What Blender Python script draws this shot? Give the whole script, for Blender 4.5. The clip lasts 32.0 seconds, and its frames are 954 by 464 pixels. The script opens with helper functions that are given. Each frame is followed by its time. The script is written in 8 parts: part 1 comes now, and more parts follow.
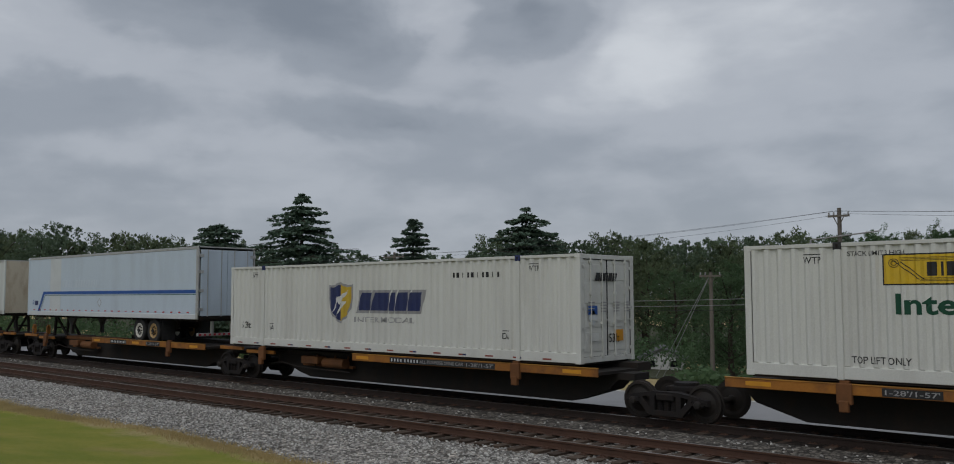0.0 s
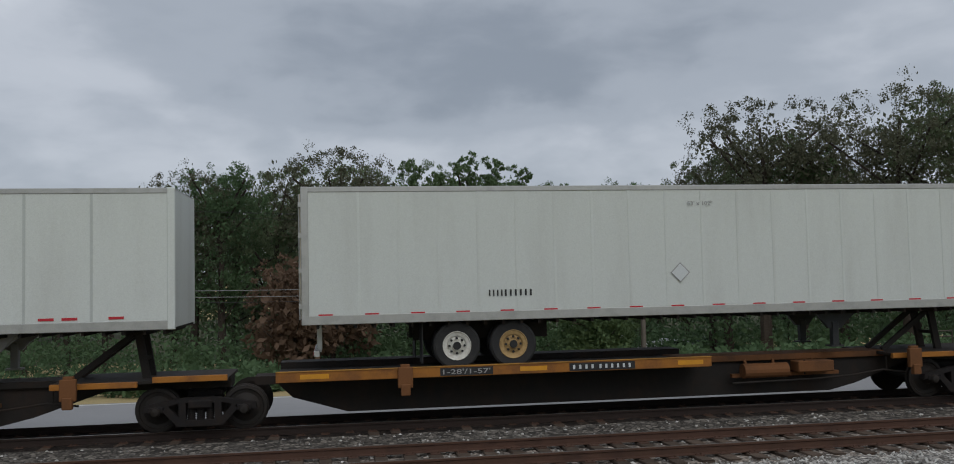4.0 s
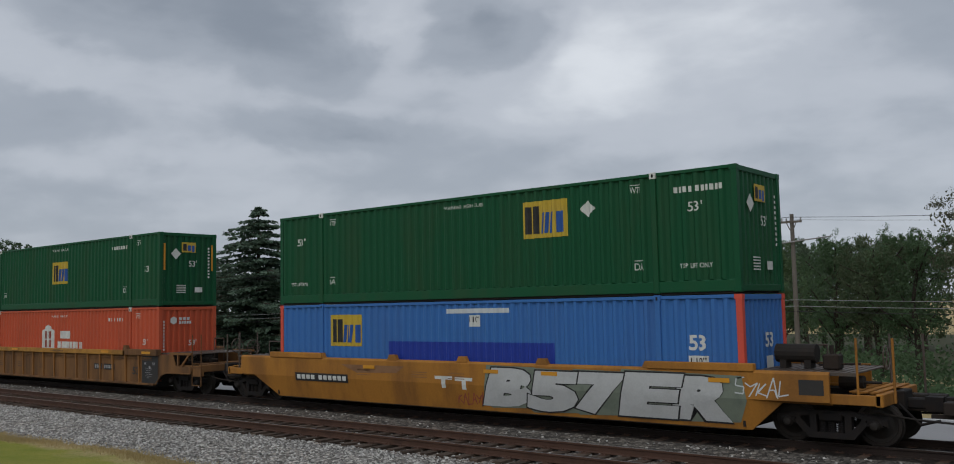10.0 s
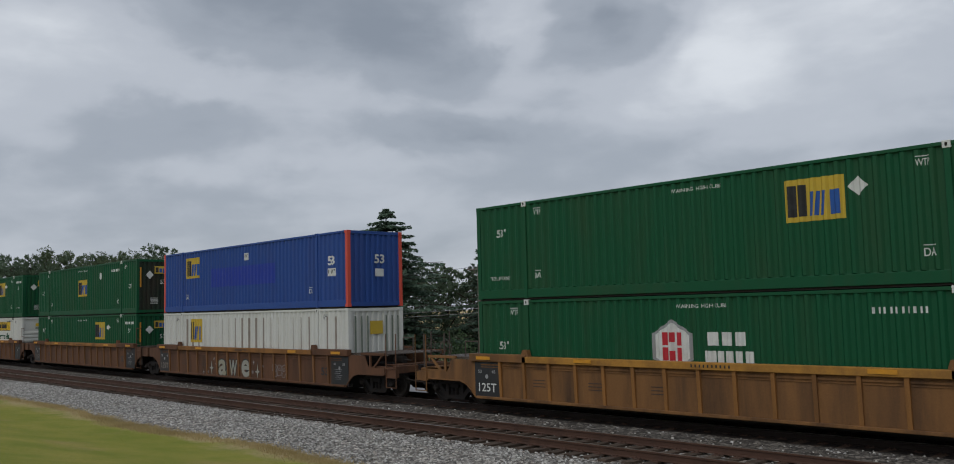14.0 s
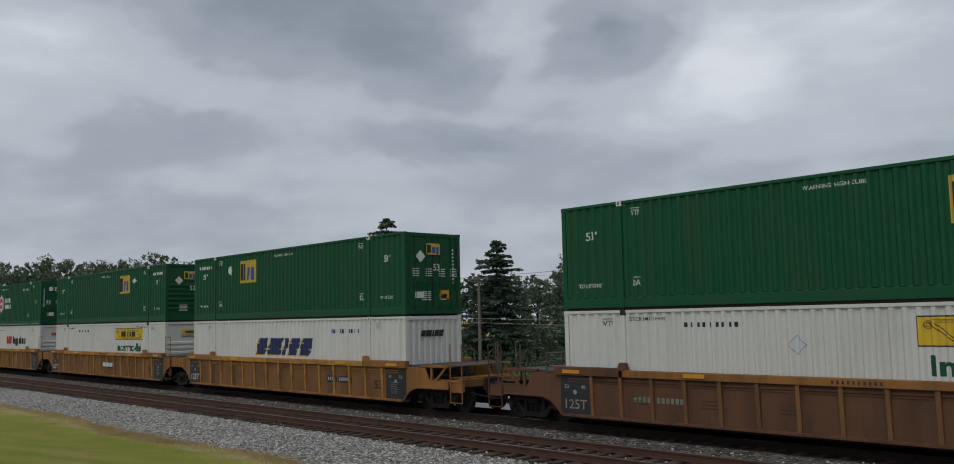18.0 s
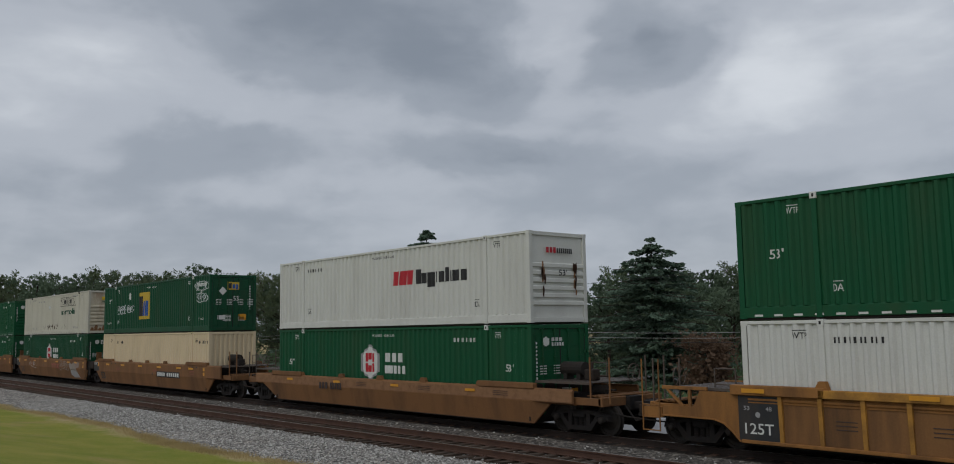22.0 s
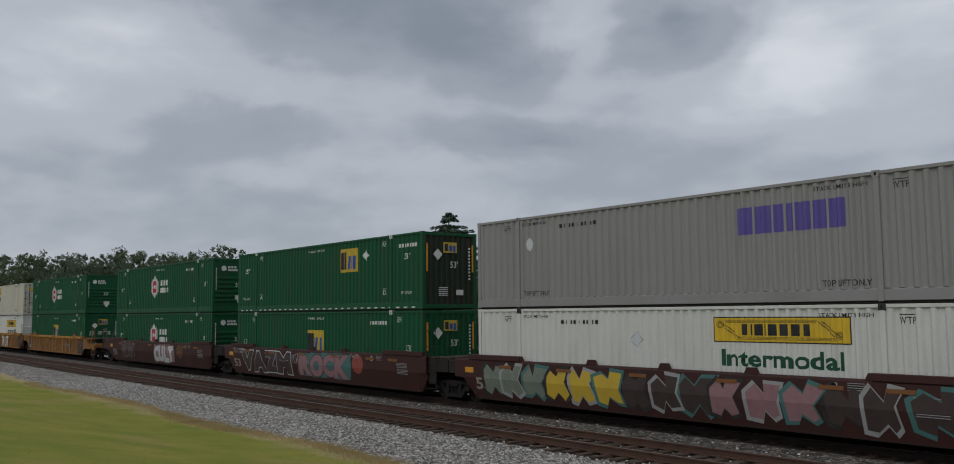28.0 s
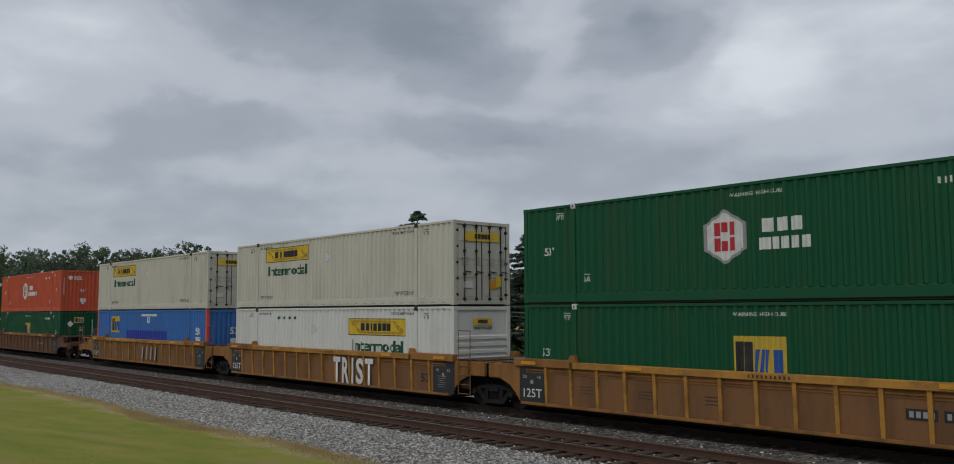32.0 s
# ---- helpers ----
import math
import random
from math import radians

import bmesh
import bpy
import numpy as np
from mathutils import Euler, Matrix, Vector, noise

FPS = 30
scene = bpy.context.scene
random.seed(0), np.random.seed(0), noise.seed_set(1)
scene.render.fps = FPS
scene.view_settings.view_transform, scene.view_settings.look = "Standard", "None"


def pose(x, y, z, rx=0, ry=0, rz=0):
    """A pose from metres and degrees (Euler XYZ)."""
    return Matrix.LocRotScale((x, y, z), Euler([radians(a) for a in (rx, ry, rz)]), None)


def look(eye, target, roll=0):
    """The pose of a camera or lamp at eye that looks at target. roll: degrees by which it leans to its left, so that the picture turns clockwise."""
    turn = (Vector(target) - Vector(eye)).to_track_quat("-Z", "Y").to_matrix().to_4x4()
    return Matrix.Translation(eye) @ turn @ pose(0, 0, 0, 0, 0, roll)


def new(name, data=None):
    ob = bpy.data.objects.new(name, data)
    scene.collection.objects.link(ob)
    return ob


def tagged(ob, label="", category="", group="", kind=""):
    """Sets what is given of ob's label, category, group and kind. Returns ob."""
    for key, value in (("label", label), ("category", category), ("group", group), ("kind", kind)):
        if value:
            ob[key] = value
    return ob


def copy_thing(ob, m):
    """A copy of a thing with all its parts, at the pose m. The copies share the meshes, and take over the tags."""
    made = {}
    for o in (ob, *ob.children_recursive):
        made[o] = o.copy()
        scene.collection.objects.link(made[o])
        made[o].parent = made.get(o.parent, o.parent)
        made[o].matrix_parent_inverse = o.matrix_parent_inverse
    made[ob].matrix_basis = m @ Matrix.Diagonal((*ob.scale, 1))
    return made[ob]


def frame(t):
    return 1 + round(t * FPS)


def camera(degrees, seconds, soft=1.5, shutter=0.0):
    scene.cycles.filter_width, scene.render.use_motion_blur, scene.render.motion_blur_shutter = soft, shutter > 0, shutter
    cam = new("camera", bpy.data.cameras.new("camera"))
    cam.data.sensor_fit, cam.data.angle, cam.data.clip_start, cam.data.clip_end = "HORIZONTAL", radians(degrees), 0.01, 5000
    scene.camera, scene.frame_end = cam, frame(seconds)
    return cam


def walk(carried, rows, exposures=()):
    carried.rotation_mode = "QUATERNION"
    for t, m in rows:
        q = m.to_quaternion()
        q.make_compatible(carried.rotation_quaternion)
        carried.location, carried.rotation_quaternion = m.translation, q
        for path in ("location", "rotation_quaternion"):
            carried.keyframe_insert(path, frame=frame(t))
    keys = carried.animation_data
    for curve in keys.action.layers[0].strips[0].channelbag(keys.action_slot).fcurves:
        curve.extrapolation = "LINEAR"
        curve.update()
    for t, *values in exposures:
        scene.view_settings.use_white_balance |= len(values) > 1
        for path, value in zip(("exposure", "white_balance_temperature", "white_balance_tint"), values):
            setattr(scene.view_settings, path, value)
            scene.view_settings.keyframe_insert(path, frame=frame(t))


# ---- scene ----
from collections import defaultdict

# ---------------------------------------------------------------- camera
EYE_Z = 3.07          # above the rail heads
TRACK_Y = 20.60       # middle of the train's track
NEAR_Y = 16.30        # middle of the empty track
LONG, WIDE, HIGH = 16.154, 2.591, 2.896    # a 53 ft container
HALF = WIDE / 2

PATH = [
    (0, 41.87, 4.06, .17), (.5, 41.40, 3.95, .55), (1, 40.27, 3.88, .70), (1.5, 30.07, 3.61, .90), (2, 12.26, 3.36, .95),
    (2.5, .30, 3.14, 1.24), (3, -6.33, 2.98, .99), (3.5, -9.13, 2.95, 1.24), (5.5, -6.06, 3.10, 1.67), (6, 1.42, 3.17, 2.14),
    (6.5, 10.59, 3.37, 2.52), (7, 14.41, 3.81, 2.61), (7.5, 17.0, 4.15, 2.3), (8, 21.11, 4.35, 1.96), (8.5, 27.24, 4.42, 1.51), (9, 32.44, 4.59, 1.09),
    (9.5, 35.27, 4.66, 1.14), (10, 39.31, 4.71, 1.20), (10.5, 41.77, 4.52, 1.33), (11, 45.16, 4.60, 1.26), (11.5, 46.98, 4.70, 1.11),
    (12, 47.39, 4.69, 1.30), (12.5, 47.33, 4.77, 1.17), (13, 47.03, 4.73, 1.51), (13.5, 46.96, 4.77, 1.51), (15.5, 48.94, 5.10, 1.12),
    (16, 48.75, 5.19, 1.13), (16.5, 48.49, 5.21, 1.36), (17, 48.16, 5.32, 1.40), (17.5, 47.78, 5.38, 1.35), (18, 47.27, 5.46, 1.22),
    (18.5, 46.99, 5.57, 1.23), (19, 47.09, 5.73, 1.26), (19.5, 46.79, 5.81, 1.32), (20, 46.20, 5.89, 1.23), (20.5, 45.70, 5.97, 1.51),
    (21, 45.32, 6.20, 1.32), (21.5, 46.81, 6.18, 1.26), (22, 49.79, 6.26, .95), (22.5, 50.85, 6.31, 1.04), (23, 51.39, 6.39, 1.03),
    (23.5, 50.81, 6.38, 1.09), (24, 50.32, 6.13, 1.14), (24.5, 49.10, 5.74, 1.30), (25, 47.81, 4.98, 1.50), (25.5, 48.68, 4.92, 1.34),
    (26, 50.59, 4.97, .39), (26.5, 52.60, 5.08, .05), (28.5, 50.01, 5.16, .85), (29, 48.31, 5.10, .97), (29.5, 46.68, 5.09, .47),
    (30, 48.12, 5.00, -.29), (30.5, 50.72, 4.95, -.44), (31, 49.54, 5.02, -.16), (31.5, 49.50, 5.01, .11), (32, 49.14, 5.07, .26)]
EXPOSURES = [(0, -.27), (1.2, -.28), (2, -.30), (2.5, -.32), (3, -.11), (5.5, .1), (6.2, .08), (7, -.12), (8, -.17), (9, -.1), (10, -.03), (17, -.02), (19, -.14), (26.5, -.15), (32, -.08)]
cam = camera(55.91, 32.0, soft=1.0)
walk(cam, [(t, pose(0, 0, EYE_Z, 90 + p, r, y)) for t, y, p, r in PATH], EXPOSURES)

# how far the train has come, second by second
RUN = [(0, -9.11), (1, 8.00), (2, 24.67), (3, 41.43), (3.5, 49.76), (5.5, 82.99), (6, 91.27), (7, 107.75), (8, 124.13),
       (9, 140.49), (10, 157.11), (11, 173.71), (12, 190.22), (13, 206.75), (16, 256.44), (17, 273.06), (18, 289.62),
       (19, 306.26), (20, 322.77), (21, 339.88), (22, 356.48), (23, 372.51), (24, 389.05), (25, 405.73), (26, 422.32),
       (28.5, 463.72), (29, 472.05), (30, 488.65), (31, 505.28), (32, 521.88)]

# ---------------------------------------------------------------- sky and light
def make_world():
    w = bpy.data.worlds.new("overcast")
    scene.world = w
    w.use_nodes = True
    n, l = w.node_tree.nodes, w.node_tree.links
    n.clear()
    out, bg = n.new("ShaderNodeOutputWorld"), n.new("ShaderNodeBackground")
    sky = n.new("ShaderNodeTexSky")
    sky.sky_type, sky.sun_disc, sky.sun_elevation, sky.sun_rotation = "NISHITA", False, radians(48), radians(167)
    co, sep = n.new("ShaderNodeTexCoord"), n.new("ShaderNodeSeparateXYZ")
    l.new(co.outputs["Generated"], sep.inputs[0])

    def math_node(op, a, b):
        m = n.new("ShaderNodeMath")
        m.operation = op
        for i, v in enumerate((a, b)):
            if isinstance(v, (int, float)):
                m.inputs[i].default_value = v
            elif v is not None:
                l.new(v, m.inputs[i])
        return m.outputs[0]
    # bearing (to the left of the y axis) and angle of height, both in degrees
    bearing = math_node("MULTIPLY", math_node("ARCTAN2", math_node("MULTIPLY", sep.outputs[0], -1.0), sep.outputs[1]), 57.2958)
    height = math_node("MULTIPLY", math_node("ARCSINE", sep.outputs[2], None), 57.2958)

    def clouds(scale, detail, rough, shift, tall, channel="Fac"):
        mp = n.new("ShaderNodeMapping")
        mp.inputs["Location"].default_value, mp.inputs["Scale"].default_value = shift, (1, 1, tall)
        l.new(co.outputs["Generated"], mp.inputs[0])
        t = n.new("ShaderNodeTexNoise")
        t.inputs["Scale"].default_value, t.inputs["Detail"].default_value, t.inputs["Roughness"].default_value = scale, detail, rough
        t.inputs["Distortion"].default_value = 0.2
        l.new(mp.outputs[0], t.inputs["Vector"])
        return t.outputs[channel]

    def swing(fac, reach):
        return math_node("MULTIPLY", math_node("SUBTRACT", fac, 0.5), reach)
    wind = n.new("ShaderNodeSeparateColor")
    l.new(clouds(7.0, 5, .55, (2.7, .4, 1.9), 1.6, "Color"), wind.inputs[0])
    bearing = math_node("ADD", bearing, swing(wind.outputs[0], 9.0))
    height = math_node("ADD", height, swing(wind.outputs[1], 4.5))
    big, small = clouds(4.2, 3, .5, (3.1, 7.4, 0), 3.2), clouds(11.0, 4, .5, (1.3, 4.2, 0), 2.4)
    mixed = math_node("ADD", math_node("ADD", 0.515, swing(big, .13)), swing(small, .14))

    def bank(az, el, wide, tall, gain, firm=False):
        """A thicker or thinner place in the cloud deck, round a bearing and an angle of height."""
        dx = math_node("DIVIDE", math_node("SUBTRACT", bearing, az), wide)
        dy = math_node("DIVIDE", math_node("SUBTRACT", height, el), tall)
        d = math_node("ADD", math_node("MULTIPLY", dx, dx), math_node("MULTIPLY", dy, dy))
        if firm:
            d = math_node("MULTIPLY", d, d)
        return math_node("MULTIPLY", math_node("EXPONENT", math_node("MULTIPLY", d, -1.0), None), gain)
    for spot in ((59, 19.6, 12, 4.0, -.105, True), (50, 15.8, 4.5, 2.6, -.085, True), (37.8, 17.0, 5.2, 2.3, -.095, True), (44.4, 19.0, 2.8, 3.4, .10), (31.0, 17.0, 4.0, 4.5, .085),
                 (27.0, 13.6, 7.0, 4.0, .085), (21, 18, 6, 4, .08), (76, 15.5, 8, 5, .09), (66, 14.4, 7, 1.5, .06), (49, 11.2, 6.5, 1.5, -.075, True), (66, 11.4, 5.5, 1.7, -.06, True),
                 (63.5, 8.0, 7, 1.1, -.045), (36, 12.6, 5, 1.8, .06), (53.5, 13.2, 5, 1.0, .035), (56, 9.6, 7, 1.0, .035), (8, 16.8, 9, 4, -.05, True), (-6, 14.0, 11, 4.2, -.105, True), (-15, 12.2, 8, 3.4, -.06),
                 (-20, 8, 5, 2.0, .05), (14, 10, 8, 2.5, .03), (45, 10.2, 4, 1.5, -.03), (-22, 16, 10, 5, -.075), (40, 8.2, 9, 1.4, -.015), (80, 8, 8, 3, -.02)):
        mixed = math_node("ADD", mixed, bank(*spot))
    ramp = n.new("ShaderNodeValToRGB")
    ramp.color_ramp.interpolation = "EASE"
    for i, (p, c) in enumerate(((0.36, (.250, .286, .341, 1)), (0.47, (.361, .40, .460, 1)), (0.56, (.49, .527, .589, 1)), (0.70, (.735, .772, .822, 1)))):
        e = ramp.color_ramp.elements[i] if i < 2 else ramp.color_ramp.elements.new(p)
        e.position, e.color = p, c
    l.new(mixed, ramp.inputs[0])
    mul = n.new("ShaderNodeMix")
    mul.data_type, mul.blend_type = "RGBA", "MIX"
    mul.inputs["Factor"].default_value = 0.94
    sc = n.new("ShaderNodeMix")
    sc.data_type, sc.blend_type = "RGBA", "MULTIPLY"
    sc.inputs["Factor"].default_value = 1.0
    l.new(sky.outputs[0], sc.inputs["A"])
    sc.inputs["B"].default_value = (.1, .1, .1, 1)
    l.new(sc.outputs["Result"], mul.inputs["A"]), l.new(ramp.outputs[0], mul.inputs["B"])
    l.new(mul.outputs["Result"], bg.inputs["Color"])
    bg.inputs["Strength"].default_value = 1.0
    l.new(bg.outputs[0], out.inputs[0])


make_world()
sun = new("sun", bpy.data.lights.new("sun", "SUN"))
sun.data.energy, sun.data.angle, sun.data.color = 1.0, radians(50), (1.0, .97, .93)
sun.matrix_world = look((7, -31, 37), (0, 0, 0))

# ---------------------------------------------------------------- materials
MATS = {}


def material(name, color, rough=0.6, metal=0.0, dark=None, amount=0.35, scale=2.0, fine=30.0, bump=0.05, streak=1.0, spec=0.4, tint=0.0, leaf=0.0, spots=(.46, .72)):
    """A surface with wear at two scales: stains (long in z where streak is above 1) and fine grain."""
    if name in MATS:
        return MATS[name]
    m = bpy.data.materials.new(name)
    m.use_nodes = True
    n, l = m.node_tree.nodes, m.node_tree.links
    b = n["Principled BSDF"]
    co, mp, info = n.new("ShaderNodeTexCoord"), n.new("ShaderNodeMapping"), n.new("ShaderNodeObjectInfo")
    mp.inputs["Scale"].default_value = (1, 1, 1 / streak)
    l.new(co.outputs["Object"], mp.inputs[0])
    big, tiny, ramp = n.new("ShaderNodeTexNoise"), n.new("ShaderNodeTexNoise"), n.new("ShaderNodeValToRGB")
    for t, s, d in ((big, scale, 6), (tiny, fine, 3)):
        t.noise_dimensions = "4D"
        t.inputs["Scale"].default_value, t.inputs["Detail"].default_value, t.inputs["Roughness"].default_value = s, d, .62
        w = n.new("ShaderNodeMath")
        w.operation, w.inputs[1].default_value = "MULTIPLY", 37.0
        l.new(info.outputs["Random"], w.inputs[0]), l.new(w.outputs[0], t.inputs["W"])
    l.new(mp.outputs[0], big.inputs["Vector"]), l.new(co.outputs["Object"], tiny.inputs["Vector"])
    ramp.color_ramp.elements[0].position, ramp.color_ramp.elements[1].position = spots
    l.new(big.outputs["Fac"], ramp.inputs[0])
    dark = dark or tuple(c * .45 for c in color)
    k = n.new("ShaderNodeMath")
    k.operation, k.inputs[1].default_value = "MULTIPLY", amount
    l.new(ramp.outputs[0], k.inputs[0])
    mix = n.new("ShaderNodeMix")
    mix.data_type = "RGBA"
    mix.inputs["A"].default_value, mix.inputs["B"].default_value = (*color, 1), (*dark, 1)
    l.new(k.outputs[0], mix.inputs["Factor"])
    hsv = n.new("ShaderNodeHueSaturation")
    l.new(mix.outputs["Result"], hsv.inputs["Color"])
    val = n.new("ShaderNodeMapRange")
    val.inputs["To Min"].default_value, val.inputs["To Max"].default_value = .86 - tint, 1.14 + tint
    l.new(tiny.outputs["Fac"], val.inputs["Value"])
    if tint:
        add = n.new("ShaderNodeMapRange")
        add.inputs["To Min"].default_value, add.inputs["To Max"].default_value = 1 - tint, 1 + tint
        l.new(info.outputs["Random"], add.inputs["Value"])
        mu = n.new("ShaderNodeMath")
        mu.operation = "MULTIPLY"
        l.new(val.outputs[0], mu.inputs[0]), l.new(add.outputs[0], mu.inputs[1]), l.new(mu.outputs[0], hsv.inputs["Value"])
    else:
        l.new(val.outputs[0], hsv.inputs["Value"])
    l.new(hsv.outputs[0], b.inputs["Base Color"])
    rr = n.new("ShaderNodeMapRange")
    rr.inputs["To Min"].default_value, rr.inputs["To Max"].default_value = max(.05, rough - .12), min(1, rough + .12)
    l.new(big.outputs["Fac"], rr.inputs["Value"]), l.new(rr.outputs[0], b.inputs["Roughness"])
    b.inputs["Metallic"].default_value, b.inputs["Specular IOR Level"].default_value = metal, spec
    if bump:
        bp = n.new("ShaderNodeBump")
        bp.inputs["Strength"].default_value, bp.inputs["Distance"].default_value = min(1, bump * 5), bump * .2
        l.new(tiny.outputs["Fac"], bp.inputs["Height"]), l.new(bp.outputs[0], b.inputs["Normal"])
    if leaf:
        b.inputs["Subsurface Weight"].default_value = 0
        tr, ms = n.new("ShaderNodeBsdfTranslucent"), n.new("ShaderNodeMixShader")
        l.new(hsv.outputs[0], tr.inputs["Color"])
        ms.inputs[0].default_value = leaf
        o = n["Material Output"]
        l.new(b.outputs[0], ms.inputs[1]), l.new(tr.outputs[0], ms.inputs[2]), l.new(ms.outputs[0], o.inputs[0])
    MATS[name] = m
    return m


def paint(name, color, grime=.3, rust=(.16, .08, .045), rough=.5):
    return material(name, color, rough, 0, tuple(c * .55 + r * .25 for c, r in zip(color, rust)), grime, 1.1, 40, .012, 5.0, .22, .03)


GREEN = paint("green_paint", (.006, .077, .031), .4)
GREEN_D = paint("dark_green_paint", (.007, .066, .030), .4)
WHITE = paint("white_paint", (.61, .615, .575), .36)
CREAM = paint("cream_white_paint", (.53, .51, .43), .5)
TAN = paint("cream_paint", (.66, .54, .36), .4)
ORANGE = paint("orange_red_paint", (.50, .092, .042), .5)
BLUE = paint("blue_paint", (.045, .155, .42), .35)
NAVY = paint("deep_blue_paint", (.026, .072, .265), .35)
GREY = paint("grey_paint", (.27, .265, .26), .35)
SILVER = paint("pale_blue_white_paint", (.50, .58, .66), .35)
TRAILER = paint("trailer_white_paint", (.58, .61, .59), .3)
REDEND = paint("red_post_paint", (.62, .09, .06), .3)
RUSTY = material("rusty_cream_paint", (.54, .48, .37), .7, 0, (.20, .095, .04), .75, 1.3, 22, .03, 3, spots=(.50, .74))
# darker, duller green with brown stains, for the ends of two upper containers
GREEN_STAINED = material("dark_stained_green_paint", (.020, .034, .022), .7, 0, (.045, .034, .026), .7, 1.6, 30, .02, 3, .22, spots=(.42, .62))
SEAM = material("seam_strip_paint", (.47, .50, .485), .5, 0, (.36, .37, .36), .4, 3, 60, .01)
ALU = material("aluminium_rail", (.46, .46, .45), .42, .6, (.2, .2, .2), .4, 3, 60, .01, 1)
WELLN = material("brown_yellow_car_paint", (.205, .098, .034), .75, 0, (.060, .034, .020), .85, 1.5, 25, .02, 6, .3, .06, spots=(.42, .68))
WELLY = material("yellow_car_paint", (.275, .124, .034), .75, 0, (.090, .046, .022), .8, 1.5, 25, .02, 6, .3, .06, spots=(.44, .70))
WELLO = material("orange_car_paint", (.40, .172, .027), .7, 0, (.17, .075, .022), .65, 1.0, 25, .02, 4, .3, .10, spots=(.42, .60))
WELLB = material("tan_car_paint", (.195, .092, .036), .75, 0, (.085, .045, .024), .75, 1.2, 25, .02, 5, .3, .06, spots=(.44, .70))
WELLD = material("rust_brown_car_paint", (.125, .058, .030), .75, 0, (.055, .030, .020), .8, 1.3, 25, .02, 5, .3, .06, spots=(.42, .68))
WELLM = material("maroon_car_paint", (.032, .014, .015), .65, 0, (.026, .018, .017), .6, .9, 25, .02, 3, .3, .08)
WELLR = material("red_brown_car_paint", (.046, .016, .013), .65, 0, (.035, .019, .016), .6, .9, 25, .02, 3, .3, .06)
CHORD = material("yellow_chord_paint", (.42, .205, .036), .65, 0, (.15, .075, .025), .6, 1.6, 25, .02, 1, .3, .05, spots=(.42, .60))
SPINE_Y = material("orange_deck_paint", (.34, .135, .022), .6, 0, (.16, .065, .025), .75, 1.6, 25, .02, 1, .3, .06, spots=(.42, .60))
SPINE_D = material("dark_frame_steel", (.022, .019, .017), .8, 0, (.055, .032, .02), .5, 1.3, 22, .03, 1.5, .25, .05)
SPINE_R = material("brown_frame_steel", (.16, .068, .026), .8, 0, (.05, .03, .02), .7, 1.2, 22, .03, 1.5, .25, .05)
CHARCOAL = material("black_panel_paint", (.022, .024, .026), .6, 0, (.07, .05, .035), .5, 1.5, 30, .01, 2)
TRUCK = material("truck_cast_steel", (.014, .012, .012), .85, .1, (.036, .025, .018), .5, 4, 40, .04, 1, .3, .1)
WHEEL = material("wheel_steel", (.018, .015, .013), .7, .2, (.04, .026, .018), .5, 4, 40, .02, 1)
RUBBER = material("tyre_rubber", (.022, .022, .023), .85, 0, (.05, .048, .045), .5, 6, 50, .02)
RIM = material("white_wheel_rim", (.62, .61, .56), .45, .1, (.25, .18, .11), .5, 9, 60, .01)
RIMRUST = material("rusty_wheel_rim", (.42, .28, .12), .6, .1, (.12, .06, .03), .6, 9, 60, .02)
STEEL = material("grab_iron_steel", (.12, .10, .085), .6, .5, (.10, .05, .03), .6, 8, 60, .01)
RAIL = material("rail_rust", (.095, .050, .034), .7, .3, (.045, .026, .02), .6, 2.5, 40, .03, 1)
# rail colour with the shadow of the cars put in, for the far track
RAIL_SHADED = material("shaded_rail", (.030, .019, .015), .8, .2, (.02, .015, .012), .7, 2.5, 40, .03, 1)
RAILTOP = material("rail_head_steel", (.30, .28, .26), .38, .85, (.16, .11, .08), .5, 3, 60, .005)
TIE = material("creosoted_timber", (.085, .062, .047), .9, 0, (.022, .017, .014), .8, 2.5, 30, .12, 1, .2, .25)
PLATE = material("tie_plate_steel", (.085, .045, .03), .8, .2, None, .5, 6, 40, .03)
BARK = material("bark", (.055, .042, .032), .95, 0, (.02, .016, .013), .7, 3, 18, .3, 4)
POLEWOOD = material("weathered_pole_wood", (.15, .135, .115), .9, 0, (.09, .07, .055), .6, 3, 30, .1, 6)
WIRE = material("wire", (.03, .03, .032), .7, 0)
WIREPALE = material("pale_wire", (.30, .31, .31), .6, .3)
ASPHALT = material("asphalt_road", (.28, .28, .285), .9, 0, (.20, .20, .205), .5, .25, 45, .05)
ROOFING = material("grey_roof_shingles", (.13, .13, .14), .9, 0, None, .5, 2, 12, .1)
SIDING = material("white_siding", (.62, .63, .62), .7, 0, None, .3, 2, 12, .02)
CARWHITE = material("white_car_paint", (.68, .69, .70), .25, 0, None, .1)
CARDARK = material("dark_car_paint", (.03, .035, .045), .25, 0, None, .1)
GLASS = material("tinted_window_glass", (.015, .017, .02), .08, 0, None, .1, 2, 30, 0, 1, .6)
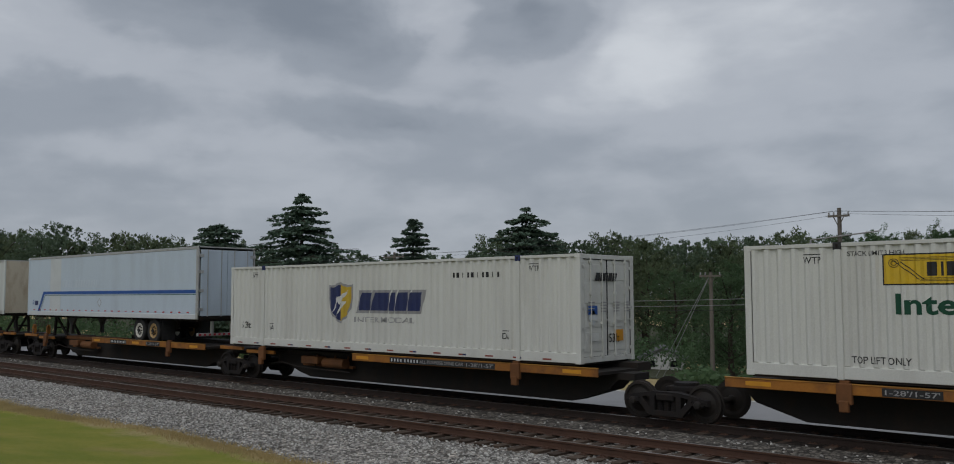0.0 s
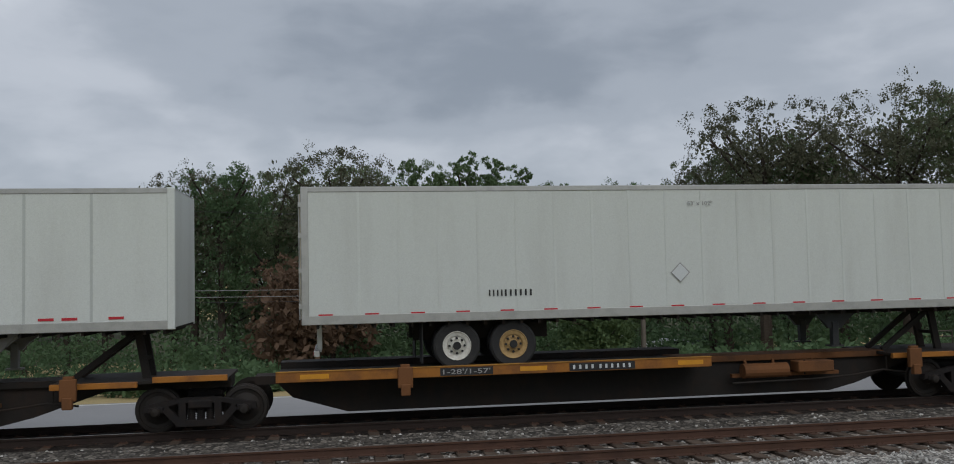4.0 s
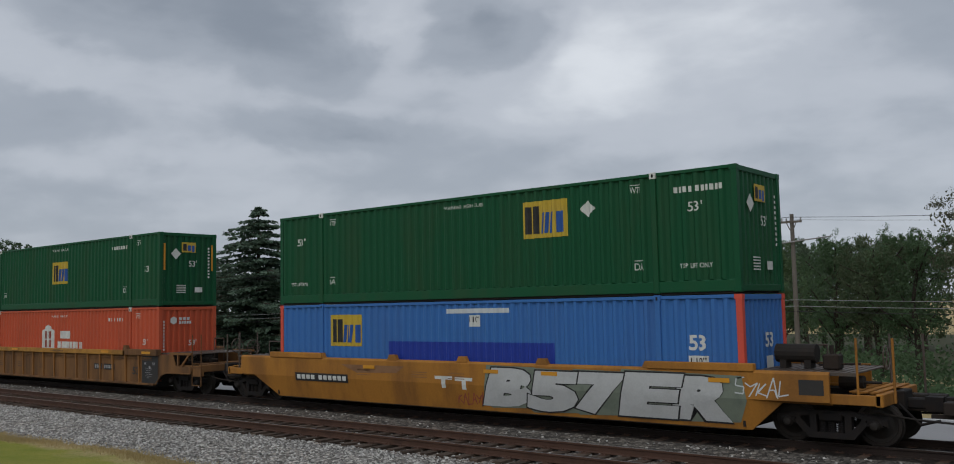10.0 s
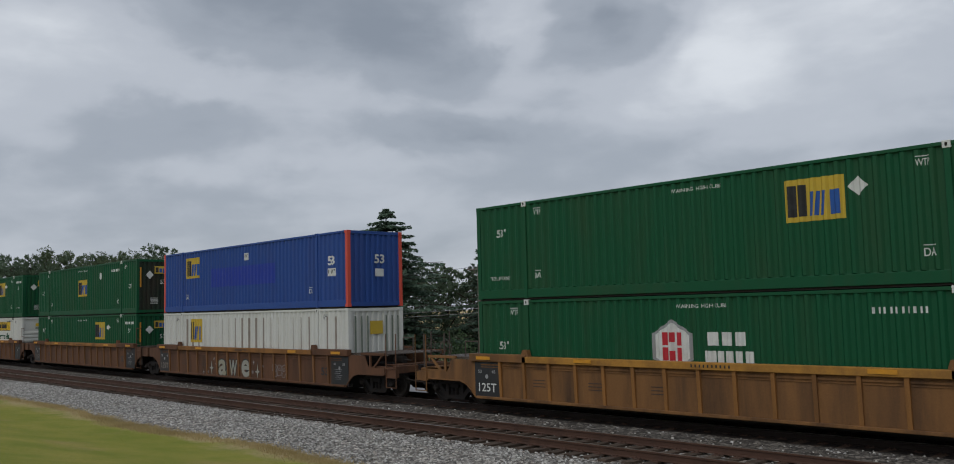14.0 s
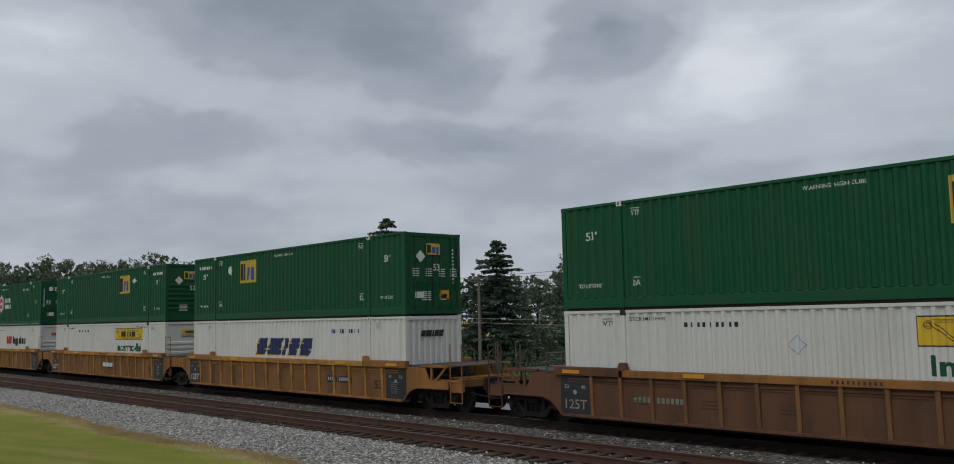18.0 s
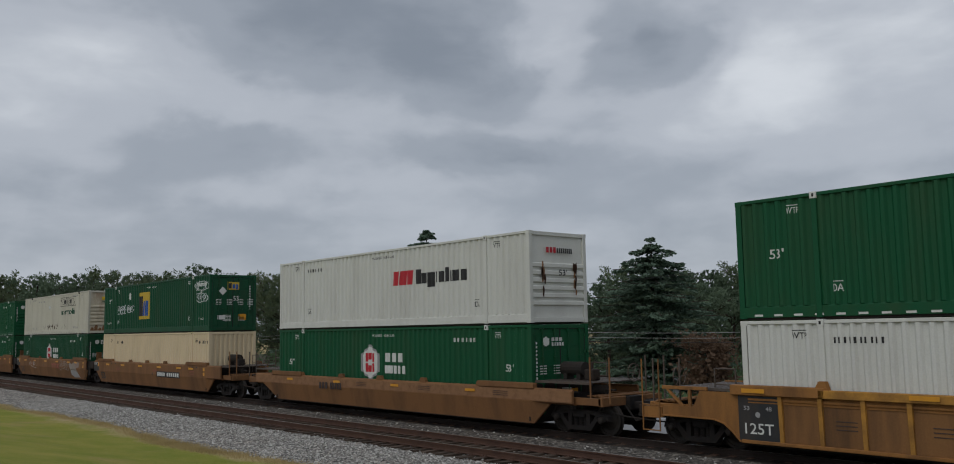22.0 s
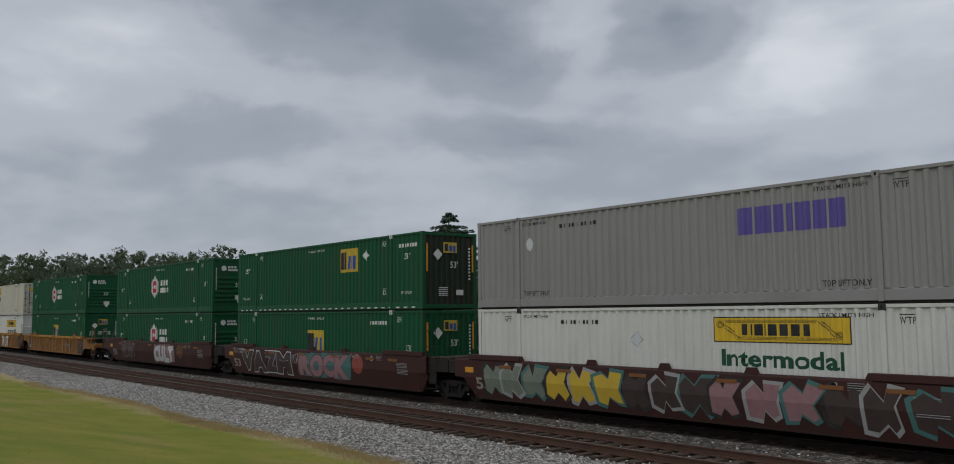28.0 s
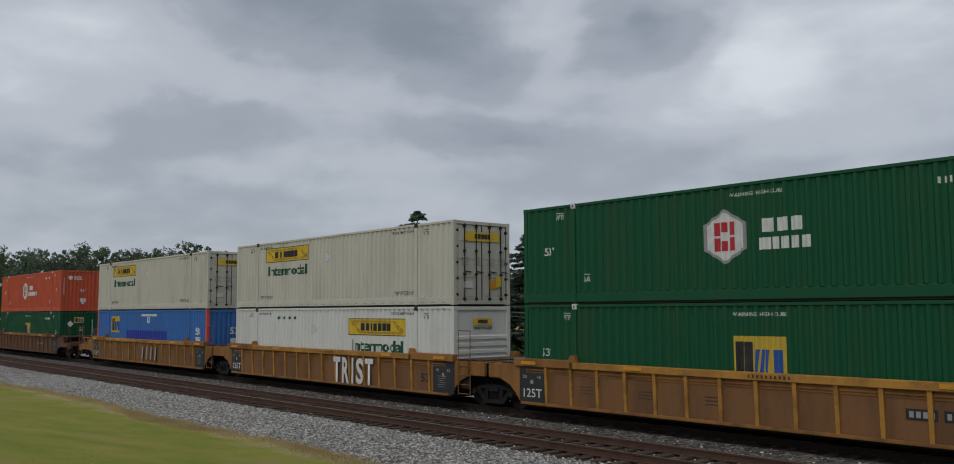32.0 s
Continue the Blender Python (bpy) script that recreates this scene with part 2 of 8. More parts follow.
# markings
M_WHITE = material("mark_white", (.62, .63, .60), .6, 0, (.35, .34, .32), .5, 3, 40, .005)
M_BLACK = material("mark_black", (.018, .018, .019), .6, 0, (.07, .07, .07), .4, 3, 40, .005)
M_YELLOW = material("mark_yellow", (.66, .44, .025), .55, 0, (.40, .28, .05), .45, 2, 40, .005)
M_GOLD = material("mark_gold", (.52, .36, .035), .55, 0, (.36, .25, .06), .4, 2, 40, .005)
M_AMBER = material("reflector_amber", (.60, .27, .02), .45, 0, (.34, .16, .03), .4, 2, 40, .005)
M_BLUE = material("mark_blue", (.016, .085, .33), .55, 0, (.03, .06, .16), .4, 2, 40, .005)
M_NAVY = material("mark_navy", (.020, .030, .105), .55, 0, (.05, .06, .10), .4, 2, 40, .005)
M_FADE = material("mark_faded_blue", (.06, .15, .32), .6, 0, (.24, .30, .36), .7, 1.5, 40, .005)
M_PATCH = material("patch_blue", (.014, .040, .31), .5, 0, None, .15, 2, 40, .005)
M_GREEN = material("mark_green", (.005, .062, .032), .55, 0, (.02, .10, .06), .3, 2, 40, .005)
M_RED = material("mark_red", (.46, .022, .035), .5, 0, (.30, .03, .03), .3, 2, 40, .005)
M_REDRUST = material("mark_dull_red", (.26, .055, .04), .6, 0, (.16, .06, .03), .6, 2, 40, .005)
M_GREY = material("mark_grey", (.30, .30, .30), .55, 0, (.2, .19, .18), .4, 2, 40, .005)
M_GHOST = material("faint_white_mark", (.56, .59, .60), .6, 0, (.46, .48, .49), .4, 2, 40, .005)
M_PALE = material("faded_pale_mark", (.545, .62, .69), .6, 0, None, .1, 2, 40, .005)
M_CHROME = material("spray_silver", (.50, .51, .51), .45, .1, (.36, .37, .37), .5, 2.5, 30, .005)
M_PINK = material("spray_pink", (.27, .15, .16), .6, 0, (.20, .09, .11), .6, 3, 40, .005)
M_TEAL = material("spray_teal", (.055, .15, .14), .6, 0, (.04, .14, .13), .6, 3, 40, .005)
M_OLIVE = material("spray_grey_green", (.17, .20, .155), .6, 0, (.10, .12, .10), .6, 3, 40, .005)
M_BROWN = material("spray_brown", (.050, .034, .030), .6, 0, (.03, .02, .018), .5, 3, 40, .005)
M_DULL = material("worn_reflector", (.19, .075, .022), .6, 0, (.12, .05, .02), .5, 3, 40, .005)
M_OCHRE = material("ochre_spray", (.115, .048, .020), .7, 0, (.060, .028, .018), .8, 3, 30, .005)
M_SILVER = material("dull_silver_spray", (.33, .33, .285), .6, .1, (.26, .235, .10), .7, 1.6, 30, .005)
M_DUST = material("dusty_patch", (.27, .235, .20), .8, 0, (.16, .13, .11), .6, 3, 40, .01)
M_VIOLET = material("mark_violet", (.10, .075, .30), .55, 0, (.16, .14, .26), .4, 2, 40, .005)
M_STAIN = material("rust_stain", (.24, .125, .06), .9, 0, (.13, .06, .03), .7, 4, 40, .02)
M_RUST = material("rust_patch", (.06, .028, .015), .9, 0, (.03, .015, .01), .7, 5, 40, .05)
# the last tint is lightened and greyed, distance haze put into the colour
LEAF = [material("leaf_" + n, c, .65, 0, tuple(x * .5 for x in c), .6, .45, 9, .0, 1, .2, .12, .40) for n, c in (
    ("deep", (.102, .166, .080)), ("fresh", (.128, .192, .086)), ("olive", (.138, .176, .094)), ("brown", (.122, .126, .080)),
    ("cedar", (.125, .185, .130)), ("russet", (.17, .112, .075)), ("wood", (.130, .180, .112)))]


def ground_material():
    m = bpy.data.materials.new("grass_ground")
    m.use_nodes = True
    n, l = m.node_tree.nodes, m.node_tree.links
    b = n["Principled BSDF"]
    co = n.new("ShaderNodeTexCoord")

    def noise_fac(scale, detail=5, rough=.6):
        t = n.new("ShaderNodeTexNoise")
        t.inputs["Scale"].default_value, t.inputs["Detail"].default_value, t.inputs["Roughness"].default_value = scale, detail, rough
        l.new(co.outputs["Object"], t.inputs["Vector"])
        return t.outputs["Fac"]

    def mixed(fac, a, c, lo, hi):
        r = n.new("ShaderNodeMapRange")
        r.inputs["From Min"].default_value, r.inputs["From Max"].default_value = lo, hi
        l.new(fac, r.inputs["Value"])
        x = n.new("ShaderNodeMix")
        x.data_type = "RGBA"
        l.new(r.outputs[0], x.inputs["Factor"])
        for s, v in (("A", a), ("B", c)):
            if isinstance(v, tuple):
                x.inputs[s].default_value = (*v, 1)
            else:
                l.new(v, x.inputs[s])
        return x.outputs["Result"]
    lawn = mixed(noise_fac(.55), (.20, .225, .034), (.30, .275, .06), .38, .66)
    worn = mixed(noise_fac(.23, 4), lawn, (.34, .255, .105), .56, .72)
    sep, jag = n.new("ShaderNodeSeparateXYZ"), n.new("ShaderNodeMath")
    l.new(co.outputs["Object"], sep.inputs[0])
    jag.operation, jag.inputs[1].default_value = "MULTIPLY_ADD", 2.6
    l.new(noise_fac(.9, 4), jag.inputs[0]), l.new(sep.outputs[1], jag.inputs[2])
    worn = mixed(jag.outputs[0], worn, (.41, .32, .165), 12.1, 12.9)
    fine = mixed(noise_fac(14, 3), worn, (.14, .165, .032), .52, .80)
    l.new(fine, b.inputs["Base Color"])
    b.inputs["Roughness"].default_value, b.inputs["Specular IOR Level"].default_value = .95, .15
    bp = n.new("ShaderNodeBump")
    bp.inputs["Strength"].default_value, bp.inputs["Distance"].default_value = .7, .05
    l.new(noise_fac(28, 4), bp.inputs["Height"]), l.new(bp.outputs[0], b.inputs["Normal"])
    return m


def gravel_material(name="crushed_stone_ballast", tone=(1, 1, 1)):
    m = bpy.data.materials.new(name)
    m.use_nodes = True
    n, l = m.node_tree.nodes, m.node_tree.links
    b = n["Principled BSDF"]
    co = n.new("ShaderNodeTexCoord")
    vo, ed = n.new("ShaderNodeTexVoronoi"), n.new("ShaderNodeTexVoronoi")
    ed.feature = "DISTANCE_TO_EDGE"
    for v in (vo, ed):
        v.inputs["Scale"].default_value = 9.5
        l.new(co.outputs["Object"], v.inputs["Vector"])
    no = n.new("ShaderNodeTexNoise")
    no.inputs["Scale"].default_value, no.inputs["Detail"].default_value = .5, 5
    l.new(co.outputs["Object"], no.inputs["Vector"])
    hs = n.new("ShaderNodeSeparateColor")
    l.new(vo.outputs["Color"], hs.inputs[0])
    ramp = n.new("ShaderNodeValToRGB")
    for i, (p, c) in enumerate(((0.0, (.10, .097, .095, 1)), (.35, (.24, .235, .23, 1)), (.7, (.40, .395, .385, 1)), (1.0, (.62, .61, .59, 1)))):
        e = ramp.color_ramp.elements[i] if i < 2 else ramp.color_ramp.elements.new(p)
        e.position, e.color = p, c
    l.new(hs.outputs[0], ramp.inputs[0])
    # stone edges darkened in the colour to paint the shade between stones
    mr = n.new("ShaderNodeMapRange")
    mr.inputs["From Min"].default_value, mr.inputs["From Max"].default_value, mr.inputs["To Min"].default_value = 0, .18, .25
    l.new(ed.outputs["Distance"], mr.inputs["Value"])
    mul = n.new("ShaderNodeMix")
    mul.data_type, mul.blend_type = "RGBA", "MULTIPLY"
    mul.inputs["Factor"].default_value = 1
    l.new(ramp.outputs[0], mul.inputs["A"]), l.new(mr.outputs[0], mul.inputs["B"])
    st = n.new("ShaderNodeMix")
    st.data_type, st.blend_type = "RGBA", "MULTIPLY"
    l.new(no.outputs["Fac"], st.inputs["Factor"]), l.new(mul.outputs["Result"], st.inputs["A"])
    st.inputs["B"].default_value = (.78, .72, .66, 1)
    tn = n.new("ShaderNodeMix")
    tn.data_type, tn.blend_type = "RGBA", "MULTIPLY"
    tn.inputs["Factor"].default_value, tn.inputs["B"].default_value = 1, (*tone, 1)
    l.new(st.outputs["Result"], tn.inputs["A"]), l.new(tn.outputs["Result"], b.inputs["Base Color"])
    b.inputs["Roughness"].default_value, b.inputs["Specular IOR Level"].default_value = .9, .25
    bp = n.new("ShaderNodeBump")
    bp.inputs["Strength"].default_value, bp.inputs["Distance"].default_value = 1, .04
    l.new(ed.outputs["Distance"], bp.inputs["Height"]), l.new(bp.outputs[0], b.inputs["Normal"])
    return m


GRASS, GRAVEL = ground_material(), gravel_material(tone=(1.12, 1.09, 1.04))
# oil stain and the shadow under the train, both put into the stone colour
OIL_SHADE = gravel_material("oiled_shaded_ballast", (.10, .078, .066))
# the train's shadow on the strip between the tracks, put into the colour
SHADED_STONE = gravel_material("train_shade_ballast", (.50, .475, .44))
RUSTED = gravel_material("rust_stained_ballast", (.88, .79, .72))
BLADE = material("grass_blades", (.26, .275, .05), .9, 0, (.30, .24, .10), .7, .6, 6, 0, 1, .2, 0, .5)
LITTER = material("leaf_litter", (.055, .058, .030), .95, 0, (.03, .028, .018), .6, .5, 8, .1, 1, .15)
DRYGRASS = material("dry_grass", (.50, .395, .20), .95, 0, (.24, .19, .07), .5, .9, 6, 0, 1, .2, 0, .55)


def stone_material():
    m = bpy.data.materials.new("loose_stones")
    m.use_nodes = True
    n, l = m.node_tree.nodes, m.node_tree.links
    b, g, r = n["Principled BSDF"], n.new("ShaderNodeNewGeometry"), n.new("ShaderNodeValToRGB")
    for i, (p, c) in enumerate(((0, (.12, .115, .106, 1)), (.4, (.28, .27, .253, 1)), (.75, (.41, .40, .372, 1)), (1, (.58, .565, .53, 1)))):
        e = r.color_ramp.elements[i] if i < 2 else r.color_ramp.elements.new(p)
        e.position, e.color = p, c
    l.new(g.outputs["Random Per Island"], r.inputs[0]), l.new(r.outputs[0], b.inputs["Base Color"])
    b.inputs["Roughness"].default_value, b.inputs["Specular IOR Level"].default_value = .9, .25
    return m


STONE = stone_material()

# ---------------------------------------------------------------- mesh helpers


def box(bm, x0, x1, y0, y1, z0, z1, bevel=0.0):
    made = bmesh.ops.create_cube(bm, size=1)["verts"]
    for v in made:
        v.co = Vector((x0 if v.co.x < 0 else x1, y0 if v.co.y < 0 else y1, z0 if v.co.z < 0 else z1))
    if bevel:
        edges = list({e for v in made for e in v.link_edges})
        bmesh.ops.bevel(bm, geom=edges, offset=bevel, segments=1, affect="EDGES")
    return bm


def beam(bm, p, q, w, h):
    """A square bar from p to q, w wide and h high."""
    p, q = Vector(p), Vector(q)
    d = q - p
    made = bmesh.ops.create_cube(bm, size=1)["verts"]
    m = Matrix.Translation((p + q) / 2) @ d.to_track_quat("X", "Z").to_matrix().to_4x4() @ Matrix.Diagonal((d.length, w, h, 1))
    bmesh.ops.transform(bm, matrix=m, verts=made)
    return bm


def rod(bm, p, q, r, r2=None, seg=8):
    p, q = Vector(p), Vector(q)
    d = q - p
    made = bmesh.ops.create_cone(bm, cap_ends=True, segments=seg, radius1=r, radius2=r if r2 is None else r2, depth=d.length)["verts"]
    bmesh.ops.transform(bm, matrix=Matrix.Translation((p + q) / 2) @ d.to_track_quat("Z", "Y").to_matrix().to_4x4(), verts=made)
    return bm


def slab(bm, pts, y0, y1):
    """A plate with the outline pts in x and z, from y0 to y1."""
    a = [bm.verts.new((x, y0, z)) for x, z in pts]
    b = [bm.verts.new((x, y1, z)) for x, z in pts]
    bm.faces.new(a), bm.faces.new(b[::-1])
    for i in range(len(pts)):
        j = (i + 1) % len(pts)
        bm.faces.new((a[i], b[i], b[j], a[j]))
    return bm


def lathe(bm, profile, seg=20, axis="Y", caps=True):
    """Rings of (radius, place along the axis), closed by caps."""
    rings = []
    for r, h in profile:
        ring = []
        for i in range(seg):
            a = 2 * math.pi * i / seg
            c, s = r * math.cos(a), r * math.sin(a)
            ring.append(bm.verts.new((c, h, s) if axis == "Y" else (c, s, h)))
        rings.append(ring)
    for a, b in zip(rings, rings[1:]):
        for i in range(seg):
            j = (i + 1) % seg
            bm.faces.new((a[i], a[j], b[j], b[i]))
    if caps:
        bm.faces.new(rings[0][::-1]), bm.faces.new(rings[-1])
    return bm


def mesh_of(bm, name, mat):
    bmesh.ops.recalc_face_normals(bm, faces=bm.faces)
    me = bpy.data.meshes.new(name)
    bm.to_mesh(me)
    bm.free()
    me.materials.append(mat)
    return me


def raw_mesh(name, verts, faces, mat):
    me = bpy.data.meshes.new(name)
    me.from_pydata(verts, [], faces)
    me.materials.append(mat)
    return me


def part(name, bm, mat, parent, label="", at=None):
    """Links a bmesh, or a mesh made before, as one mesh object under its thing or part."""
    me = bm if isinstance(bm, bpy.types.Mesh) else mesh_of(bm, name, mat)
    ob = new(name, me)
    ob.parent = parent
    if at is not None:
        ob.matrix_basis = at
    if me.materials[0] != mat:
        ob.material_slots[0].link = "OBJECT"
        ob.material_slots[0].material = mat
    return tagged(ob, label)


def thing(name, label, category, group="", kind="", m=None):
    ob = new(name)
    ob.empty_display_size = .3
    if m is not None:
        ob.matrix_basis = m
    return tagged(ob, label, category, group, kind)


# ---------------------------------------------------------------- the ground
def ground_z(y):
    rows = ((-60, 1.5), (0, 1.45), (4, .75), (8.5, -.12), (11, -.33), (22, -.5), (24.2, -.80), (33, -.86), (80, -4.2), (160, -4.6), (4000, -4.6))
    return float(np.interp(y, [r[0] for r in rows], [r[1] for r in rows]))


def make_ground():
    xs = [-2500, -700, -300] + list(range(-120, 81, 4)) + [160, 400, 900, 2500]
    ys = [-2500, -300, -60, -20, -5] + [i * 1.0 for i in range(0, 34)] + list(range(34, 84, 5)) + [100, 130, 160, 300, 900, 4000]
    verts = [(x, y, ground_z(y) + (.05 * noise.noise(Vector((x * .2, y * .3, 0))) if -100 < x < 60 and 0 < y < 11 else 0)) for y in ys for x in xs]
    w = len(xs)
    faces = [(j * w + i, j * w + i + 1, (j + 1) * w + i + 1, (j + 1) * w + i) for j in range(len(ys) - 1) for i in range(w - 1)]
    ob = new("ground", raw_mesh("ground", verts, faces, GRASS))
    for p in ob.data.polygons:
        p.use_smooth = True
    tagged(ob, "mown green and yellowing grass ground beside the railway", "grass", kind="structure")


def make_wood_floor():
    """Leaf litter under the trees."""
    ys = [46 + .5 * k for k in range(0, 12)] + [52 + 4 * k for k in range(0, 38)]
    xs = [-320 + 8 * k for k in range(66)]
    verts = [(x, y + 1.5 * noise.noise(Vector((x * .1, y * .1, 2))), ground_z(y) + .03) for x in xs for y in ys]
    n = len(ys)
    faces = [(i * n + k, (i + 1) * n + k, (i + 1) * n + k + 1, i * n + k + 1) for i in range(len(xs) - 1) for k in range(n - 1)]
    ob = new("wood_floor", raw_mesh("wood_floor", verts, faces, LITTER))
    tagged(ob, "dark leaf litter under the trees", "ground", kind="structure")


def edge_y(x):
    return 11.68 + .55 * noise.noise(Vector((x * .16, 3.3, 0))) + .22 * noise.noise(Vector((x * .7, 1.3, 0)))


def make_ballast():
    xs = [-900, -400, -200] + [i * .5 for i in range(-240, 121)] + [100, 300, 900]
    verts, faces, cols = [], [], 11
    for x in xs:
        e = edge_y(x)
        for k, (y, z) in enumerate(((e, -.42), (e + .25, -.33), (e + 1.3, -.27), (13.95, -.20), (14.9, -.235), (17.7, -.235), (18.4, -.235), (19.3, -.182), (22.0, -.182), (23.2, -.50), (24.2, -.95))):
            verts.append((x, y, z + (.03 * noise.noise(Vector((x * 1.3, y * 1.3, 5))) if 0 < k < 9 else 0)))
    for i in range(len(xs) - 1):
        for k in range(cols - 1):
            a = i * cols + k
            faces.append((a, a + cols, a + cols + 1, a + 1))
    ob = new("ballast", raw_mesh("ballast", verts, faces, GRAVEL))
    ob.data.materials.append(RUSTED), ob.data.materials.append(OIL_SHADE), ob.data.materials.append(SHADED_STONE)
    # columns 5 and 6 carry painted train shade, 7 oil and shade
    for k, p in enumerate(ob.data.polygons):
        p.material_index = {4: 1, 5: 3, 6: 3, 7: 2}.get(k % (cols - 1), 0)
    tagged(ob, "pale grey crushed stone ballast under the two tracks", "gravel", kind="structure")
    # loose stones where the camera comes nearest
    rng = np.random.default_rng(4)
    base = np.array([(1, 0, -.3), (-.4, .9, -.3), (-.5, -.8, -.25), (.1, .1, .7), (.5, .6, .25), (-.75, .05, .3)])
    tri = np.array([(0, 4, 3), (4, 1, 3), (1, 5, 3), (5, 2, 3), (2, 0, 3), (0, 1, 4), (1, 2, 5), (0, 2, 1)])
    n = 68000
    x = -52 + 70 * rng.random(n)
    y = 11.4 + 7.9 * rng.random(n)
    # thinned past 17.6 so the painted shade stays unbroken
    keep = (y > np.array([edge_y(v) for v in x]) + .05) & ((y < 15.05) | (rng.random(n) < np.where(y > 17.6, .07, .16)))
    x, y = x[keep], y[keep]
    z = np.interp(y, (11.7, 13, 13.95, 14.9, 17.7, 18.4, 19.3), (-.34, -.27, -.20, -.235, -.235, -.235, -.182))
    n = len(x)
    s = .022 + .028 * rng.random(n)
    a = rng.random(n) * 6.283
    v = base[None] * s[:, None, None] * (.7 + .6 * rng.random((n, 6, 1)))
    c, q = np.cos(a)[:, None], np.sin(a)[:, None]
    vx, vy = v[:, :, 0] * c - v[:, :, 1] * q, v[:, :, 0] * q + v[:, :, 1] * c
    verts = np.stack([vx + x[:, None], vy + y[:, None], v[:, :, 2] * .8 + z[:, None] + .01], 2).reshape(-1, 3)
    faces = (tri[None] + (np.arange(n) * 6)[:, None, None]).reshape(-1, 3)
    ob = new("loose_stones", raw_mesh("loose_stones", verts.tolist(), faces.tolist(), STONE))
    tagged(ob, "loose angular grey stones on the railway ballast", "stones", kind="stuff")


def make_blades():
    rng = np.random.default_rng(8)
    for name, mat, n, lab, cat in (("grass_blades", BLADE, 6000, "short mown grass blades with yellow patches", "grass"), ("dry_grass_tufts", DRYGRASS, 22000, "dry brown grass tufts along the gravel edge", "dry grass")):
        x = -60 + 62 * rng.random(n)
        if name == "grass_blades":
            y = 3.5 + 7.3 * rng.random(n) ** .9
            h = .012 + .02 * rng.random(n)
        else:
            patch = (-44, -37, -31, -29, -28.5, -28, -27.5, -26.4, -25.2, -20.8, -19.0, -16.8, -14)
            x = np.where(rng.random(n) < .45, np.array(patch)[rng.integers(0, len(patch), n)] + rng.normal(0, .8, n), -52 + 48 * rng.random(n))
            y = np.array([edge_y(v) for v in x]) - .10 + rng.normal(0, .24, n)
            h = .03 + .09 * rng.random(n)
        z = np.interp(y, (0, 4, 8.5, 11, 22), (1.45, .75, -.12, -.33, -.5)) - .01
        a, w = rng.random(n) * 6.283, .006 + .008 * rng.random(n)
        lean = rng.normal(0, .4, (n, 2)) * h[:, None]
        p = np.stack([np.stack([x - w * np.cos(a), y - w * np.sin(a), z], 1), np.stack([x + w * np.cos(a), y + w * np.sin(a), z], 1), np.stack([x + lean[:, 0], y + lean[:, 1], z + h], 1)], 1)
        ob = new(name, raw_mesh(name, p.reshape(-1, 3).tolist(), np.arange(3 * n).reshape(-1, 3).tolist(), mat))
        tagged(ob, lab, cat, kind="stuff")


def make_road():
    bm = bmesh.new()
    box(bm, -900, 900, 24.7, 31.6, -1.2, -.80)
    ob = new("road", mesh_of(bm, "road", ASPHALT))
    tagged(ob, "pale grey asphalt road beyond the tracks", "road", kind="structure")
    for y in (25.0, 31.3):
        bm = bmesh.new()
        box(bm, -900, 900, y, y + .11, -.9, -.795)
        part("road_line", bm, M_WHITE, ob)


